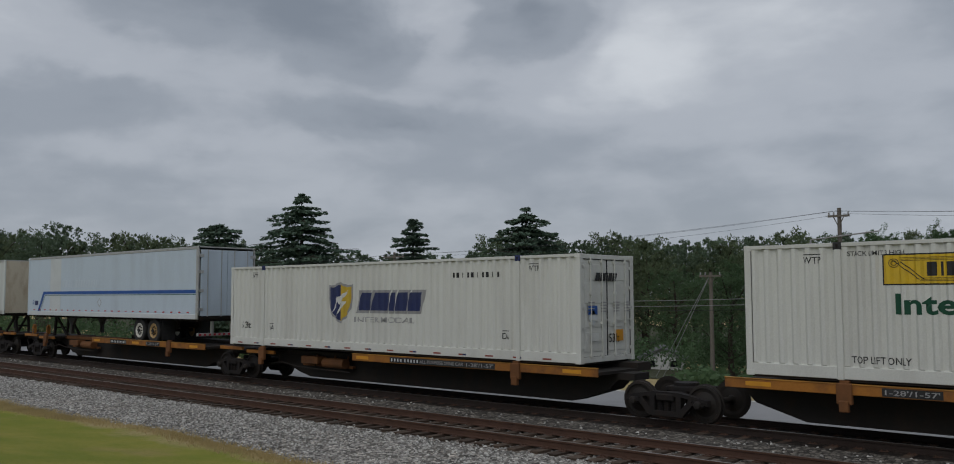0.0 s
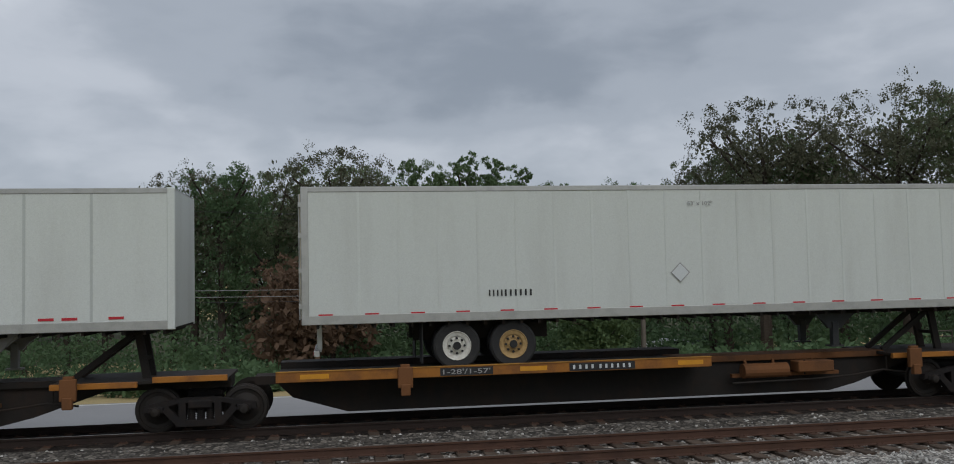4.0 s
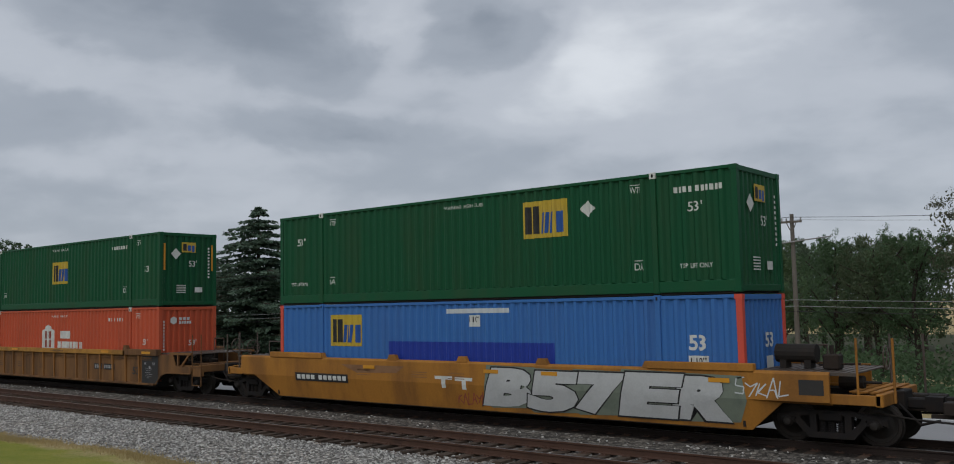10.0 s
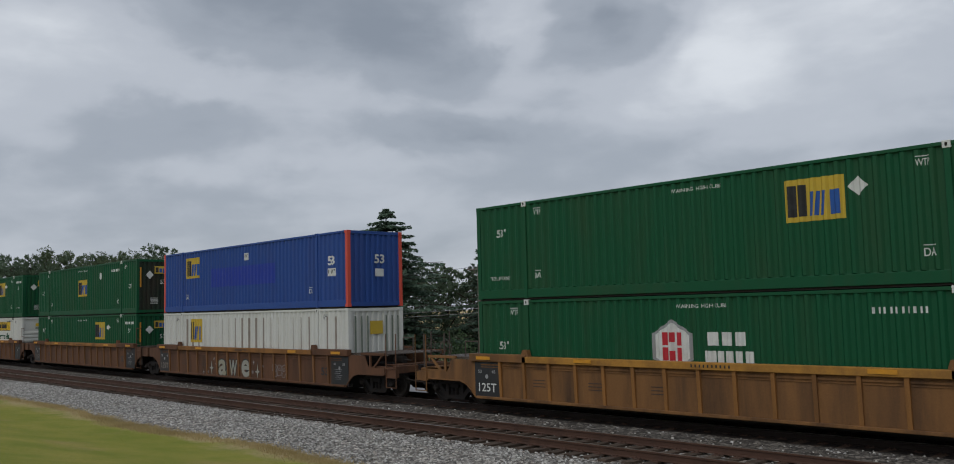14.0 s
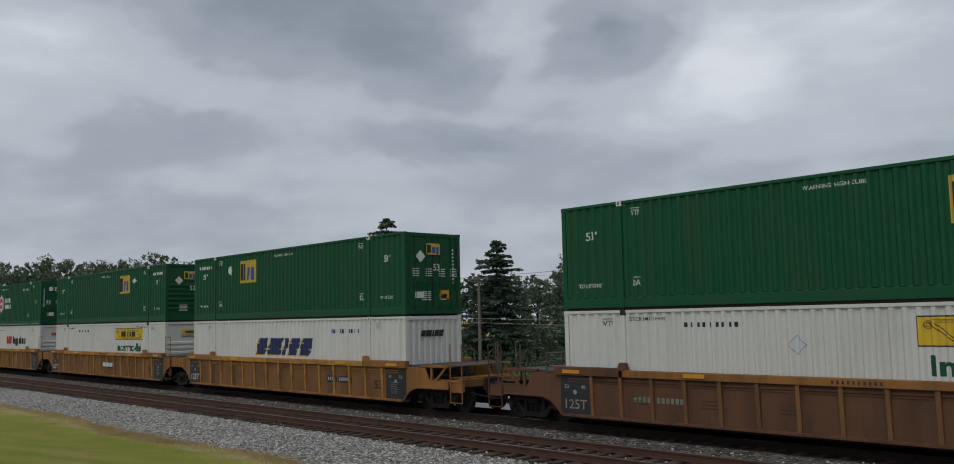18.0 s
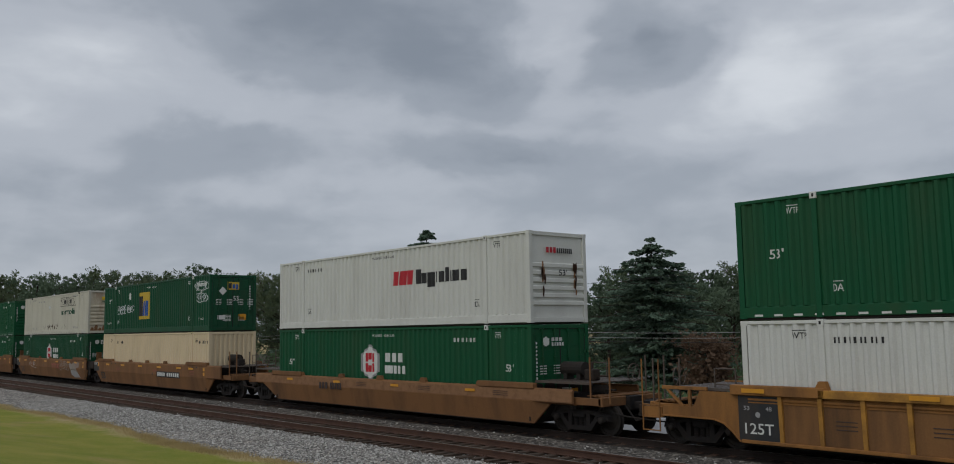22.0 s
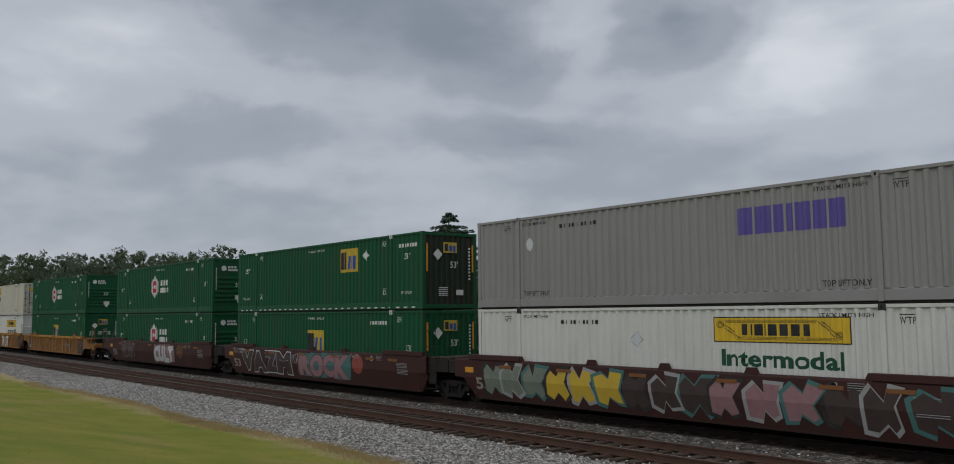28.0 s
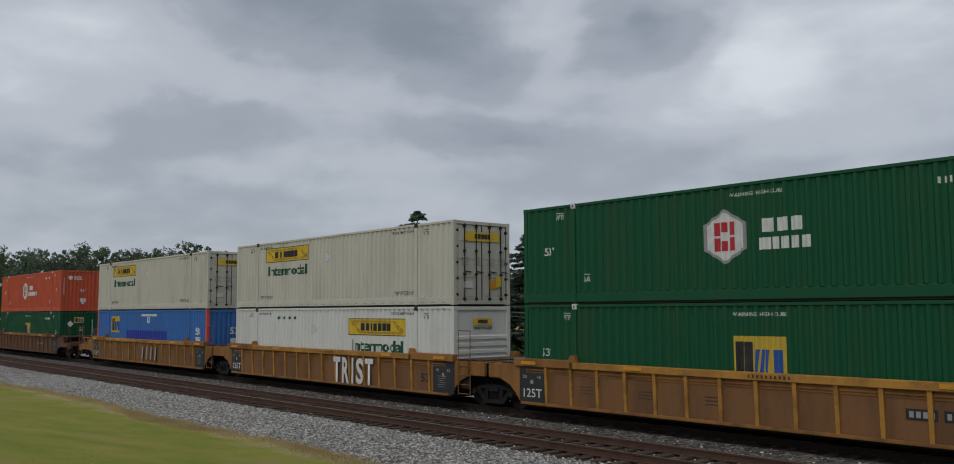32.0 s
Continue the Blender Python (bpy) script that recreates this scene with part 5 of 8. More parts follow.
def well_car(label, style, mat, x, rear, front, ztop=1.55):
    c = thing("well_car", label, "railway car", "well cars of the train", m=pose(x, TRACK_Y, 0))
    turned = pose(LONG, 0, 0, 0, 0, 180)
    for at in (pose(0, 0, 0), turned):
        if style == "ribbed":
            ends = (rear == "end", front == "end") if at is not turned else (front == "end", rear == "end")
            part("side", shared(("ribbed_side", *ends), lambda b: ribbed_side(b, *ends), WELLY), mat, c, at=at)
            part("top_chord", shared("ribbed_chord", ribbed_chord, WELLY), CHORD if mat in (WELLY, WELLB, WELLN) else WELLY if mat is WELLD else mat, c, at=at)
            part("end_guide", shared("ribbed_guide", ribbed_guide, WELLY), mat, c, at=at)
            part("end_guide", shared("ribbed_guide_b", lambda b: mirror_x(b, ribbed_guide), WELLY), mat, c, at=at @ pose(LONG, 0, 0))
            n = 15
            for k in range(n):
                # lighter ribs over browner bays: paint tones, with recess shading put into the colour
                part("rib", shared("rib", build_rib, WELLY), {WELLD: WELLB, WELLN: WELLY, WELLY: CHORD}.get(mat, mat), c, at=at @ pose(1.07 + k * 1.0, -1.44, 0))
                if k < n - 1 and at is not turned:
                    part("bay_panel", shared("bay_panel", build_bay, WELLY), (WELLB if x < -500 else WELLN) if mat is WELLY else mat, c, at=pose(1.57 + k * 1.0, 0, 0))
        else:
            part("side", shared(("smooth_side", ztop, front, rear), lambda b: smooth_side(b, ztop, rear == "end", front == "joint"), WELLY), mat, c, at=at)
            part("end_guide", shared(("smooth_guide", ztop), lambda b: box(b, -.3, 2.3, -1.53, -1.36, ztop - .03, ztop + .14, .012), WELLY), mat, c, at=at)
            part("end_guide", shared(("smooth_guide", ztop), None, WELLY), mat, c, at=at @ pose(LONG - 2.0, 0, 0))
            for k in (2.2, 5.4, 8.1, 10.8, 13.9):
                part("lift_stop", shared("lift_stop", lambda b: slab(b, [(-.2, 0), (.2, 0), (.12, .16), (-.12, .16)], -1.49, -1.38), WELLY), mat, c, at=at @ pose(k, 0, ztop - .02))
        if front == "joint" and at is not turned:
            part("end_plate", shared("end_plate", build_end_plate, SPINE_D), SPINE_D, c)
    part("well_floor", shared("well_floor", build_light_stop_floor, SPINE_D), SPINE_D, c)
    for end, sx, kind in (("rear", -1, rear), ("front", 1, front)):
        at = pose(0, 0, 0, 0, 0, 180) if sx < 0 else pose(LONG, 0, 0)
        if kind == "joint":
            part("joint_platform", shared("joint", build_joint, WELLY), SPINE_D if style == "smooth" else mat, c, at=at @ pose(.88, 0, 0))
            if style == "smooth" and mat is not WELLR:
                for y in (-.8, .8):
                    part("guide_post", shared("guide_post", build_guide_post, WELLY), mat, c, at=at @ pose(.92, y, 0))
            elif mat is WELLM:
                for y in (-.7, .7):
                    part("guide_post", shared("tall_guide", build_tall_guide, WELLY), mat, c, at=at @ pose(.75, y, 0))
            else:
                part("walkway", shared("joint_board", build_joint_board, STEEL), STEEL, c, at=at @ pose(.75, 0, 0))
        else:
            for nm, fn, mt in (("step_sill", build_step_sill, mat), ("end_beam", build_end_beam, mat), ("draft_sill", build_draft_sill, TRUCK), ("walkway", build_walkway, STEEL), ("crosswalk", build_crosswalk, mat),
                               ("air_reservoir", build_reservoir_tank, SPINE_D), ("brake_cylinder", build_brake_cylinder, SPINE_D), ("brake_pipe", build_brake_pipe, SPINE_D)):
                part(nm, shared(nm, fn, WELLY), mt, c, at=at)
            part("step_sill", shared("step_sill_b", lambda b: box(b, 1.0, 2.85, 1.24, 1.34, .88, 1.09, .01), WELLY), mat, c, at=at)
            part("coupler", shared("coupler", build_coupler, TRUCK), TRUCK, c, at=at)
            if style == "smooth":
                part("air_reservoir", shared("deck_reservoir", lambda b: (rod(b, (.35, -.2, 1.86), (1.25, -.2, 1.86), .21, seg=14), box(b, .45, .6, -.36, -.04, 1.53, 1.72), box(b, 1.0, 1.15, -.36, -.04, 1.53, 1.72)), SPINE_D), SPINE_D, c, at=at)
                part("brake_valve", shared("deck_valve", lambda b: (box(b, 1.45, 1.8, -.5, -.15, 1.53, 1.86, .03), rod(b, (1.6, -.3, 1.86), (1.6, -.3, 2.05), .05), rod(b, (1.3, -.3, 1.62), (2.2, -.3, 1.66), .025)), SPINE_D), SPINE_D, c, at=at)
            if style == "ribbed":
                for key, flipped in (("arch_rim", False), ("arch_rim_b", True)):
                    part("arch_rim", shared(key, lambda b: (build_arch_rim(b), flipped and bmesh.ops.scale(b, vec=(1, -1, 1), verts=b.verts)), WELLY), mat, c, at=at)
                near = -1.44 if sx > 0 else 1.44
                part("ladder", shared("end_ladder", build_end_ladder, STEEL), ALU if mat is WELLM else mat, c, at=at @ pose(2.5, near, 0))
                if mat is WELLM:
                    for y in (-.6, .6):
                        part("guide_post", shared("tall_guide", build_tall_guide, WELLY), SPINE_R, c, at=at @ pose(1.35, y, 0))
            for px, py in ((2.85, 1.22), (2.3, .8)) if style == "ribbed" else ((2.4, -1.26), (3.1, -1.22), (3.1, 1.22), (2.4, 1.22)):
                part("stanchion", shared("stanchion", build_post, STEEL), mat if py < 0 else STEEL, c, at=at @ pose(px, py, 0))
            part("handrail", shared("handrail", build_handrail, STEEL), STEEL, c, at=at @ pose(.5, .9, 0))
            part("brake_wheel", shared("brake_wheel", build_hand_wheel, STEEL), STEEL, c, at=at @ pose(2.5, .55, 1.75))
        if end == "front":
            if kind == "joint":
                part("ladder", shared("ladder", build_ladder, STEEL), mat if style == "ribbed" and x < -250 else SPINE_D, c, at=pose(16.62, -1.47, 0))
            if kind == "end":
                add_truck(c, LONG + (1.5 if style == "ribbed" else 1.75))
        else:
            add_truck(c, -1.70 if kind == "joint" else -1.5 if style == "ribbed" else -1.75)
    return c


CAR_Y = -1.50


def reflectors(c, z, xs, mat=M_AMBER):
    for x in xs:
        mark(c, "reflector", [("r", x, x + .62, z, z + .10)], mat, -1.553 if z > 1.4 else CAR_Y, 7, False)


def well_marks(c, kind, pale=None):
    if kind == "maroon_ribbed":
        w = M_GREY
        reflectors(c, 1.48, (.2, 4.2, 7.2, 8.4, 11.4))
        for a, b in ((14.2, 14.7), (16.2, 16.9), (1.35, 1.85)):
            mark(c, "reflector", [("r", a, b, 1.46, 1.56)], M_AMBER, -1.553, 2, False)
        for word, a in (("45", 14.88), ("48", 15.33), ("53", 15.87), ("53", .02), ("48", .55), ("45", .95)):
            mark(c, "lettering", [("t", word, a, a + .19, 1.46, 1.56), ("r", a - .05, a - .03, 1.44, 1.58)], M_GREY, -1.553, 2, False)
        mark(c, "label_frame", [("r", 15.25, 15.72, .50, .52), ("r", 15.25, 15.72, .82, .84), ("r", 15.25, 15.27, .52, .82), ("r", 15.70, 15.72, .52, .82), ("r", 15.52, 15.54, .52, .82)], w, -1.45, 1, False)
        mark(c, "fine_print", [("r", 15.25 + .05 * (k % 2), 15.95 - .06 * (k % 3), .92 + k * .06, .935 + k * .06) for k in range(4)], w, -1.45, 1, False)
        mark(c, "fine_print", [("r", 13.3, 13.55, .66, .70), ("r", 13.6, 13.72, .66, .70), ("r", 13.3, 13.5, .56, .60), ("r", 13.56, 13.7, .56, .60)], w, -1.45, 1, False)
        mark(c, "worn_patch", [("r", 13.62, 14.9, .37, .45), ("r", 15.0, 15.84, .37, .45)], M_DUST, -1.525, 1, False)
        mark(c, "label_plate", [("r", 5.2, 5.6, .86, 1.02)], M_DUST, -1.45, 1, False)
        mark(c, "lettering", [("t", "125T", .12, .86, .56, .84)], M_WHITE, -1.45, 1, False)
        mark(c, "lettering", [("t", "53", 14.40, 14.90, .60, .92)], M_WHITE, -1.45, 1, False)
        mark(c, "number_stencil", bars(2.3, 3.0, .93, 1.13, 4, 1.0) + bars(3.25, 4.0, .93, 1.13, 6, 1.0), w, -1.45, 1, False)
        for k, x in enumerate((10.25, 11.25, 12.25, 13.25)):
            mark(c, "slanted_block", [("p", (x, .98), (x + .5, .98), (x + .62, 1.14), (x + .12, 1.14)), ("p", (x - .12, .86), (x + .56, .86), (x + .60, .93), (x - .04, .93))], M_GREY, -1.45, 1, False)
        for x in (2.4, 3.4, 4.45, 5.5):
            mark(c, "fine_print", [("r", x + .04 * k, x + .40 - .03 * k, .72 - k * .06, .732 - k * .06) for k in range(3)], w, -1.45, 1, False)
        mark(c, "worn_patch", [("r", .3, 1.55, .36, .46)], M_DUST, -1.525, 1, False)
        mark(c, "lettering", [("t", "20", 2.02, 2.2, 1.24, 1.34), ("t", "40", 2.02, 2.2, 1.08, 1.18), ("t", "20", 13.95, 14.13, 1.24, 1.34), ("t", "40", 13.95, 14.13, 1.08, 1.18)], M_WHITE, -1.53, 1, False)
    elif kind == "yellow_ribbed":
        for x0 in (-.09, 15.25):
            mark(c, "black_panel", [("r", x0, x0 + 1.13, .34, 1.40)], CHARCOAL, -1.45, 1, False, "black stencil panel")
        mark(c, "lettering", [("t", "125T", .08, .86, .50, .76)], pale or M_WHITE, -1.455, 1, False)
        mark(c, "lettering", [("t", "53", .06, .22, 1.06, 1.16), ("t", "48", .66, .82, 1.06, 1.16), ("t", "48", 15.4, 15.56, 1.06, 1.16), ("t", "53", 16.0, 16.16, 1.06, 1.16)], M_GREY, -1.455, 1, False)
        mark(c, "fine_print", [("p", *[(cx + .07 * math.cos(k * .7854), .96 + .07 * math.sin(k * .7854)) for k in range(8)]) for cx in (.44, 15.8)], M_GREY, -1.455, 1, False)
        mark(c, "lettering", [("t", "53", 14.55, 15.05, .66, .96)], M_BLACK, -1.45, 1, False)
        mark(c, "fine_print", [("r", 15.5 + .05 * (k % 2), 15.98 - .06 * (k % 3), .90 - k * .07, .912 - k * .07) for k in range(6)], M_GREY, -1.455, 1, False)
        mark(c, "fine_print", [("r", x, x + .5, .92 - k * .09, .94 - k * .09) for x in (2.4, 4.5, 6.6) for k in range(3)], M_BROWN, -1.45, 1, False)
        mark(c, "number_stencil", bars(7.9, 9.0, 1.48, 1.55, 10, 1.0), M_BLACK, -1.555, 1, False)
        reflectors(c, 1.48, (.1, 15.4, 12.3, 4.1), M_AMBER)
    elif kind == "number_plate_bars":
        for a, b in ((11.55, 12.20), (12.32, 13.18)):
            mark(c, "black_panel", [("r", a, b, .80, 1.03)], M_BLACK, -1.45, 2, False)
        mark(c, "number_stencil", bars(11.62, 12.14, .85, .98, 4, .5) + bars(12.38, 13.12, .85, .98, 6, .5), M_GREY, -1.45, 3, False)
    elif kind == "smooth_plain":
        for x in (1.1, 4.9, 8.9, 13.2):
            mark(c, "reflector", [("r", x, x + .5, 1.10, 1.19)], M_AMBER, CAR_Y, 7, False)
        mark(c, "number_stencil", bars(3.8, 4.45, .84, 1.10, 3, .5) + bars(4.65, 5.5, .84, 1.10, 5, .5), M_BROWN, CAR_Y, 7, False)
        mark(c, "fine_print", [("r", x, x + .7, 1.16 - k * .06, 1.175 - k * .06) for x in (6.6, 10.6, 14.6) for k in range(3)], M_BROWN, CAR_Y, 7, False)
    elif kind == "smooth_orange":
        for x in (4.2, 8.9, 10.8, 15.4):
            mark(c, "reflector", [("r", x, x + .5, 1.26, 1.36)], M_AMBER, CAR_Y, 7, False)
        mark(c, "fine_print", [("r", x, x + .6, 1.2 - k * .07, 1.22 - k * .07) for x in (3.9, 6.2, 7.6) for k in range(3)], M_STAIN, CAR_Y, 1, False)
        mark(c, "rust_stain", [("p", (3.2, 1.36), (5.9, 1.36), (5.6, 1.16), (3.9, 1.12))], M_STAIN, CAR_Y, 1, False)
    elif kind == "smooth":
        reflectors(c, 1.30, (1.3, 4.0, 6.9, 9.8, 12.6, 14.2))
        mark(c, "lettering", [("t", "53", .22, 1.0, .44, .86)], M_BLACK, CAR_Y, 1, "fold")
        mark(c, "black_panel", [("p", (-1.06, .90), (-.62, .90), (-.10, .93), (-.10, 1.47), (-1.06, 1.47))], CHARCOAL, CAR_Y, 1, False, "black stencil panel")
        mark(c, "lettering", [("t", "125T", -1.02, -.42, 1.29, 1.44)], M_WHITE, CAR_Y, 2, False)
        mark(c, "reflector", [("r", -.34, -.10, 1.20, 1.46)], M_AMBER, CAR_Y, 2, False)
        mark(c, "number_stencil", [("r", x, x + .18, 1.38, 1.46) for x in (2.2, 2.9, 14.6, 15.1)], M_BLACK, CAR_Y, 1, False)
        mark(c, "fine_print", [("r", x, x + .6, 1.2 - k * .07, 1.22 - k * .07) for x in (3.1, 9.2, 14.3) for k in range(3)], M_REDRUST, CAR_Y, 1, False)
        mark(c, "reflector", [("r", 16.0, 16.2, 1.26, 1.42)], M_AMBER, CAR_Y, 2, False)
        mark(c, "reflector", [("r", 16.0, 16.2, 1.02, 1.18)], M_AMBER, CAR_Y, 2, False)
    elif kind == "smooth_maroon":
        reflectors(c, 1.28, (1.3, 4.0, 6.9, 9.8, 12.6, 14.2), M_DULL)
        mark(c, "lettering", [("t", "53", .05, .8, .54, .94)], M_DUST, CAR_Y, 1, "fold")
        mark(c, "reflector", [("r", -.5, -.05, 1.08, 1.26)], M_AMBER, CAR_Y, 2, False)
        mark(c, "fine_print", [("r", x, x + w, z - k * .05, z + .014 - k * .05) for x, w, z in ((13.3, .42, 1.44), (14.75, .7, 1.22), (14.8, .7, .98)) for k in range(4)], M_GREY, CAR_Y, 1, False)
        mark(c, "lettering", [("t", "40", 12.9, 13.06, 1.36, 1.45), ("t", "20", 12.9, 13.06, 1.24, 1.33)], M_WHITE, CAR_Y, 1, False)


def block_logo(c, x0, x1, z0, z1, y):
    """Two bars on stems and a crossed pair, in dull red paint."""
    w, top = x1 - x0, z1 - .29 * (z1 - z0)
    def u(f):
        return x0 + f * w
    mark(c, "dull_logo", [("r", u(0), u(.326), top, z1), ("r", u(.137), u(.211), z0, top), ("r", u(.358), u(.653), top, z1), ("r", u(.474), u(.547), z0, top),
                          ("p", (u(.647), z0), (u(.737), z0), (u(1), z1), (u(.916), z1)), ("p", (u(.705), z1), (u(.80), z1), (u(.979), z0), (u(.884), z0))],
         M_REDRUST, y, 1, False, "dull red block logo")


def silver_piece(c):
    """Silver letters, one to a bay, between two four-pointed stars, with small pale flecks round them."""
    y = -1.45
    def star(cx, cz, rx, rz):
        return ("p", *[(cx + (rx if k % 2 == 0 else .30 * rx) * math.cos(k * .7854), cz + (rz if k % 2 == 0 else .22 * rz) * math.sin(k * .7854)) for k in range(8)])
    for cx, cz in ((5.5, .66), (9.68, .62)):
        mark(c, "sprayed_edge", [star(cx, cz, .30, .44)], M_BLACK, y, 1, False)
        mark(c, "sprayed_star", [star(cx, cz, .21, .33)], M_SILVER, y, 2, False, "silver sprayed four-pointed star")
    for ch, a, b, lo, hi in (("a", 6.16, 6.92, .36, 1.06), ("W", 7.20, 7.90, .38, 1.06), ("e", 8.30, 9.02, .36, 1.10)):
        mark(c, "sprayed_edge", [("f", ch, a - .05, b + .05, lo - .05, hi + .05, .105, 0)], M_BLACK, y, 1, False)
        mark(c, "sprayed_lettering", [("f", ch, a, b, lo, hi, .028, 0)], M_SILVER, y, 3, False, "silver sprayed letter edged in black")
    rng = random.Random(13)
    for cx, cz in ((4.7, .45), (5.15, .48), (5.75, 1.08), (5.95, .85), (6.98, .86), (7.5, .50), (8.1, .82), (8.45, .95), (9.35, 1.0), (9.28, .60), (10.1, .55), (10.12, .86)):
        turn = rng.uniform(0, 1)
        strokes = []
        for k in range(3):
            dx, dz = .085 * math.cos(turn + k * 1.047), .085 * math.sin(turn + k * 1.047)
            nx, nz = -dz * .10, dx * .10
            strokes.append(("p", (cx - dx - nx, cz - dz - nz), (cx + dx - nx, cz + dz - nz), (cx + dx + nx, cz + dz + nz), (cx - dx + nx, cz - dz + nz)))
        mark(c, "sprayed_fleck", strokes, M_GREY, y, 2, False)
    bubble_tag(c, 10.95, 12.0, .50, 1.00, 3, M_GREY, 44, y, False, .009)


def fat_word(c, word, x0, x1, z0, z1, mat, edge=M_BLACK, label="", lean=.12, glow=None):
    """Swollen sprayed letters: a rim of one colour and a filled body, each leaning its own way."""
    rng, w = random.Random(len(word) * 7 + int(x0 * 10)), (x1 - x0) / len(word)
    for k, ch in enumerate(word):
        a, b = x0 + k * w - .05 * w, x0 + (k + 1) * w + .05 * w
        lo, hi, sh = z0 + rng.uniform(0, .08), z1 - rng.uniform(0, .08), lean + rng.uniform(-.12, .12)
        if glow:
            mark(c, "sprayed_haze", [("p", (a - .16, lo + .1), (a + .1, lo - .06), (b, lo), (b + .2, (lo + hi) / 2), (b + .1, hi + .05), (a, hi + .08))], glow, CAR_Y, 1 + k % 2, "fold")
        mark(c, "sprayed_outline", [("f", ch, a - .05, b + .05, lo - .05, hi + .05, .095, sh)], edge, CAR_Y, 3 + k % 2 * 2, "fold")
        mark(c, "sprayed_lettering", [("f", ch, a - .01, b + .01, lo - .01, hi + .01, .078, sh)], mat, CAR_Y, 4 + k % 2 * 2, "fold", label)


# ---------------------------------------------------------------- spine cars
def build_spine_beam(bm):
    """The deep middle girder, seen from the side, with its raised end."""
    slab(bm, [(1.6, .84), (3.0, .36), (3.7, .20), (15.2, .20), (16.4, .56), (16.7, .86), (17.2, .86), (17.2, 1.04), (-1.0, 1.04), (-1.0, .84)], -.36, .36)


def build_spine_sill(bm):
    box(bm, 2.3, 7.6, -.46, .46, .98, 1.12, .01)


def build_deck(bm):
    box(bm, 7.1, 16.7, -1.28, 1.28, 1.02, 1.10)
    box(bm, 7.1, 16.7, .6, 1.28, 1.10, 1.24)


def build_deck_edge(bm):
    box(bm, 7.1, 16.7, -1.32, -1.26, .98, 1.19, .008)


def build_pedestal(bm):
    box(bm, -.16, .16, -1.38, -1.26, .78, 1.22, .015)
    box(bm, -.10, .10, -1.42, -1.30, .62, .86, .015)
    box(bm, -.10, .10, -1.34, -1.22, 1.20, 1.275, .01)


def build_end_stand(bm):
    box(bm, -1.0, 2.5, -1.05, 1.05, 1.04, 1.10)


def build_end_edge(bm):
    box(bm, -1.0, .5, -1.12, -1.02, 1.06, 1.18, .006)
    box(bm, .8, 2.5, -1.12, -1.02, .98, 1.10, .006)


def build_hitch(bm):
    for y in (-.32, .32):
        beam(bm, (.75, y, 1.08), (.92, y, 2.06), .10, .16)
        beam(bm, (1.05, y, 2.02), (2.25, y, 1.12), .08, .12)
    box(bm, .68, 1.25, -.48, .48, 2.02, 2.12, .02)
    beam(bm, (.80, -.32, 1.5), (.80, .32, 1.5), .06, .08)


def build_reservoir(bm):
    rod(bm, (5.0, -.75, .78), (6.1, -.75, .78), .17, seg=14)
    box(bm, 3.9, 4.8, -.95, -.55, .72, .98, .02)
    box(bm, 3.6, 6.3, -.62, -.5, .62, .70)
    for x in (4.2, 5.2, 5.9):
        beam(bm, (x, -.6, .7), (x, -.45, 1.0), .05, .06)


def build_pipes(bm):
    pts = [(2.0, .62), (2.6, .70), (3.4, .60), (4.4, .55), (6.4, .52)]
    for a, b in zip(pts, pts[1:]):
        rod(bm, (a[0], -.85, a[1]), (b[0], -.85, b[1]), .022, seg=6)
    for x in (2.5, 4.6):
        rod(bm, (x, -.85, .66), (x, -.85, 1.0), .018, seg=6)


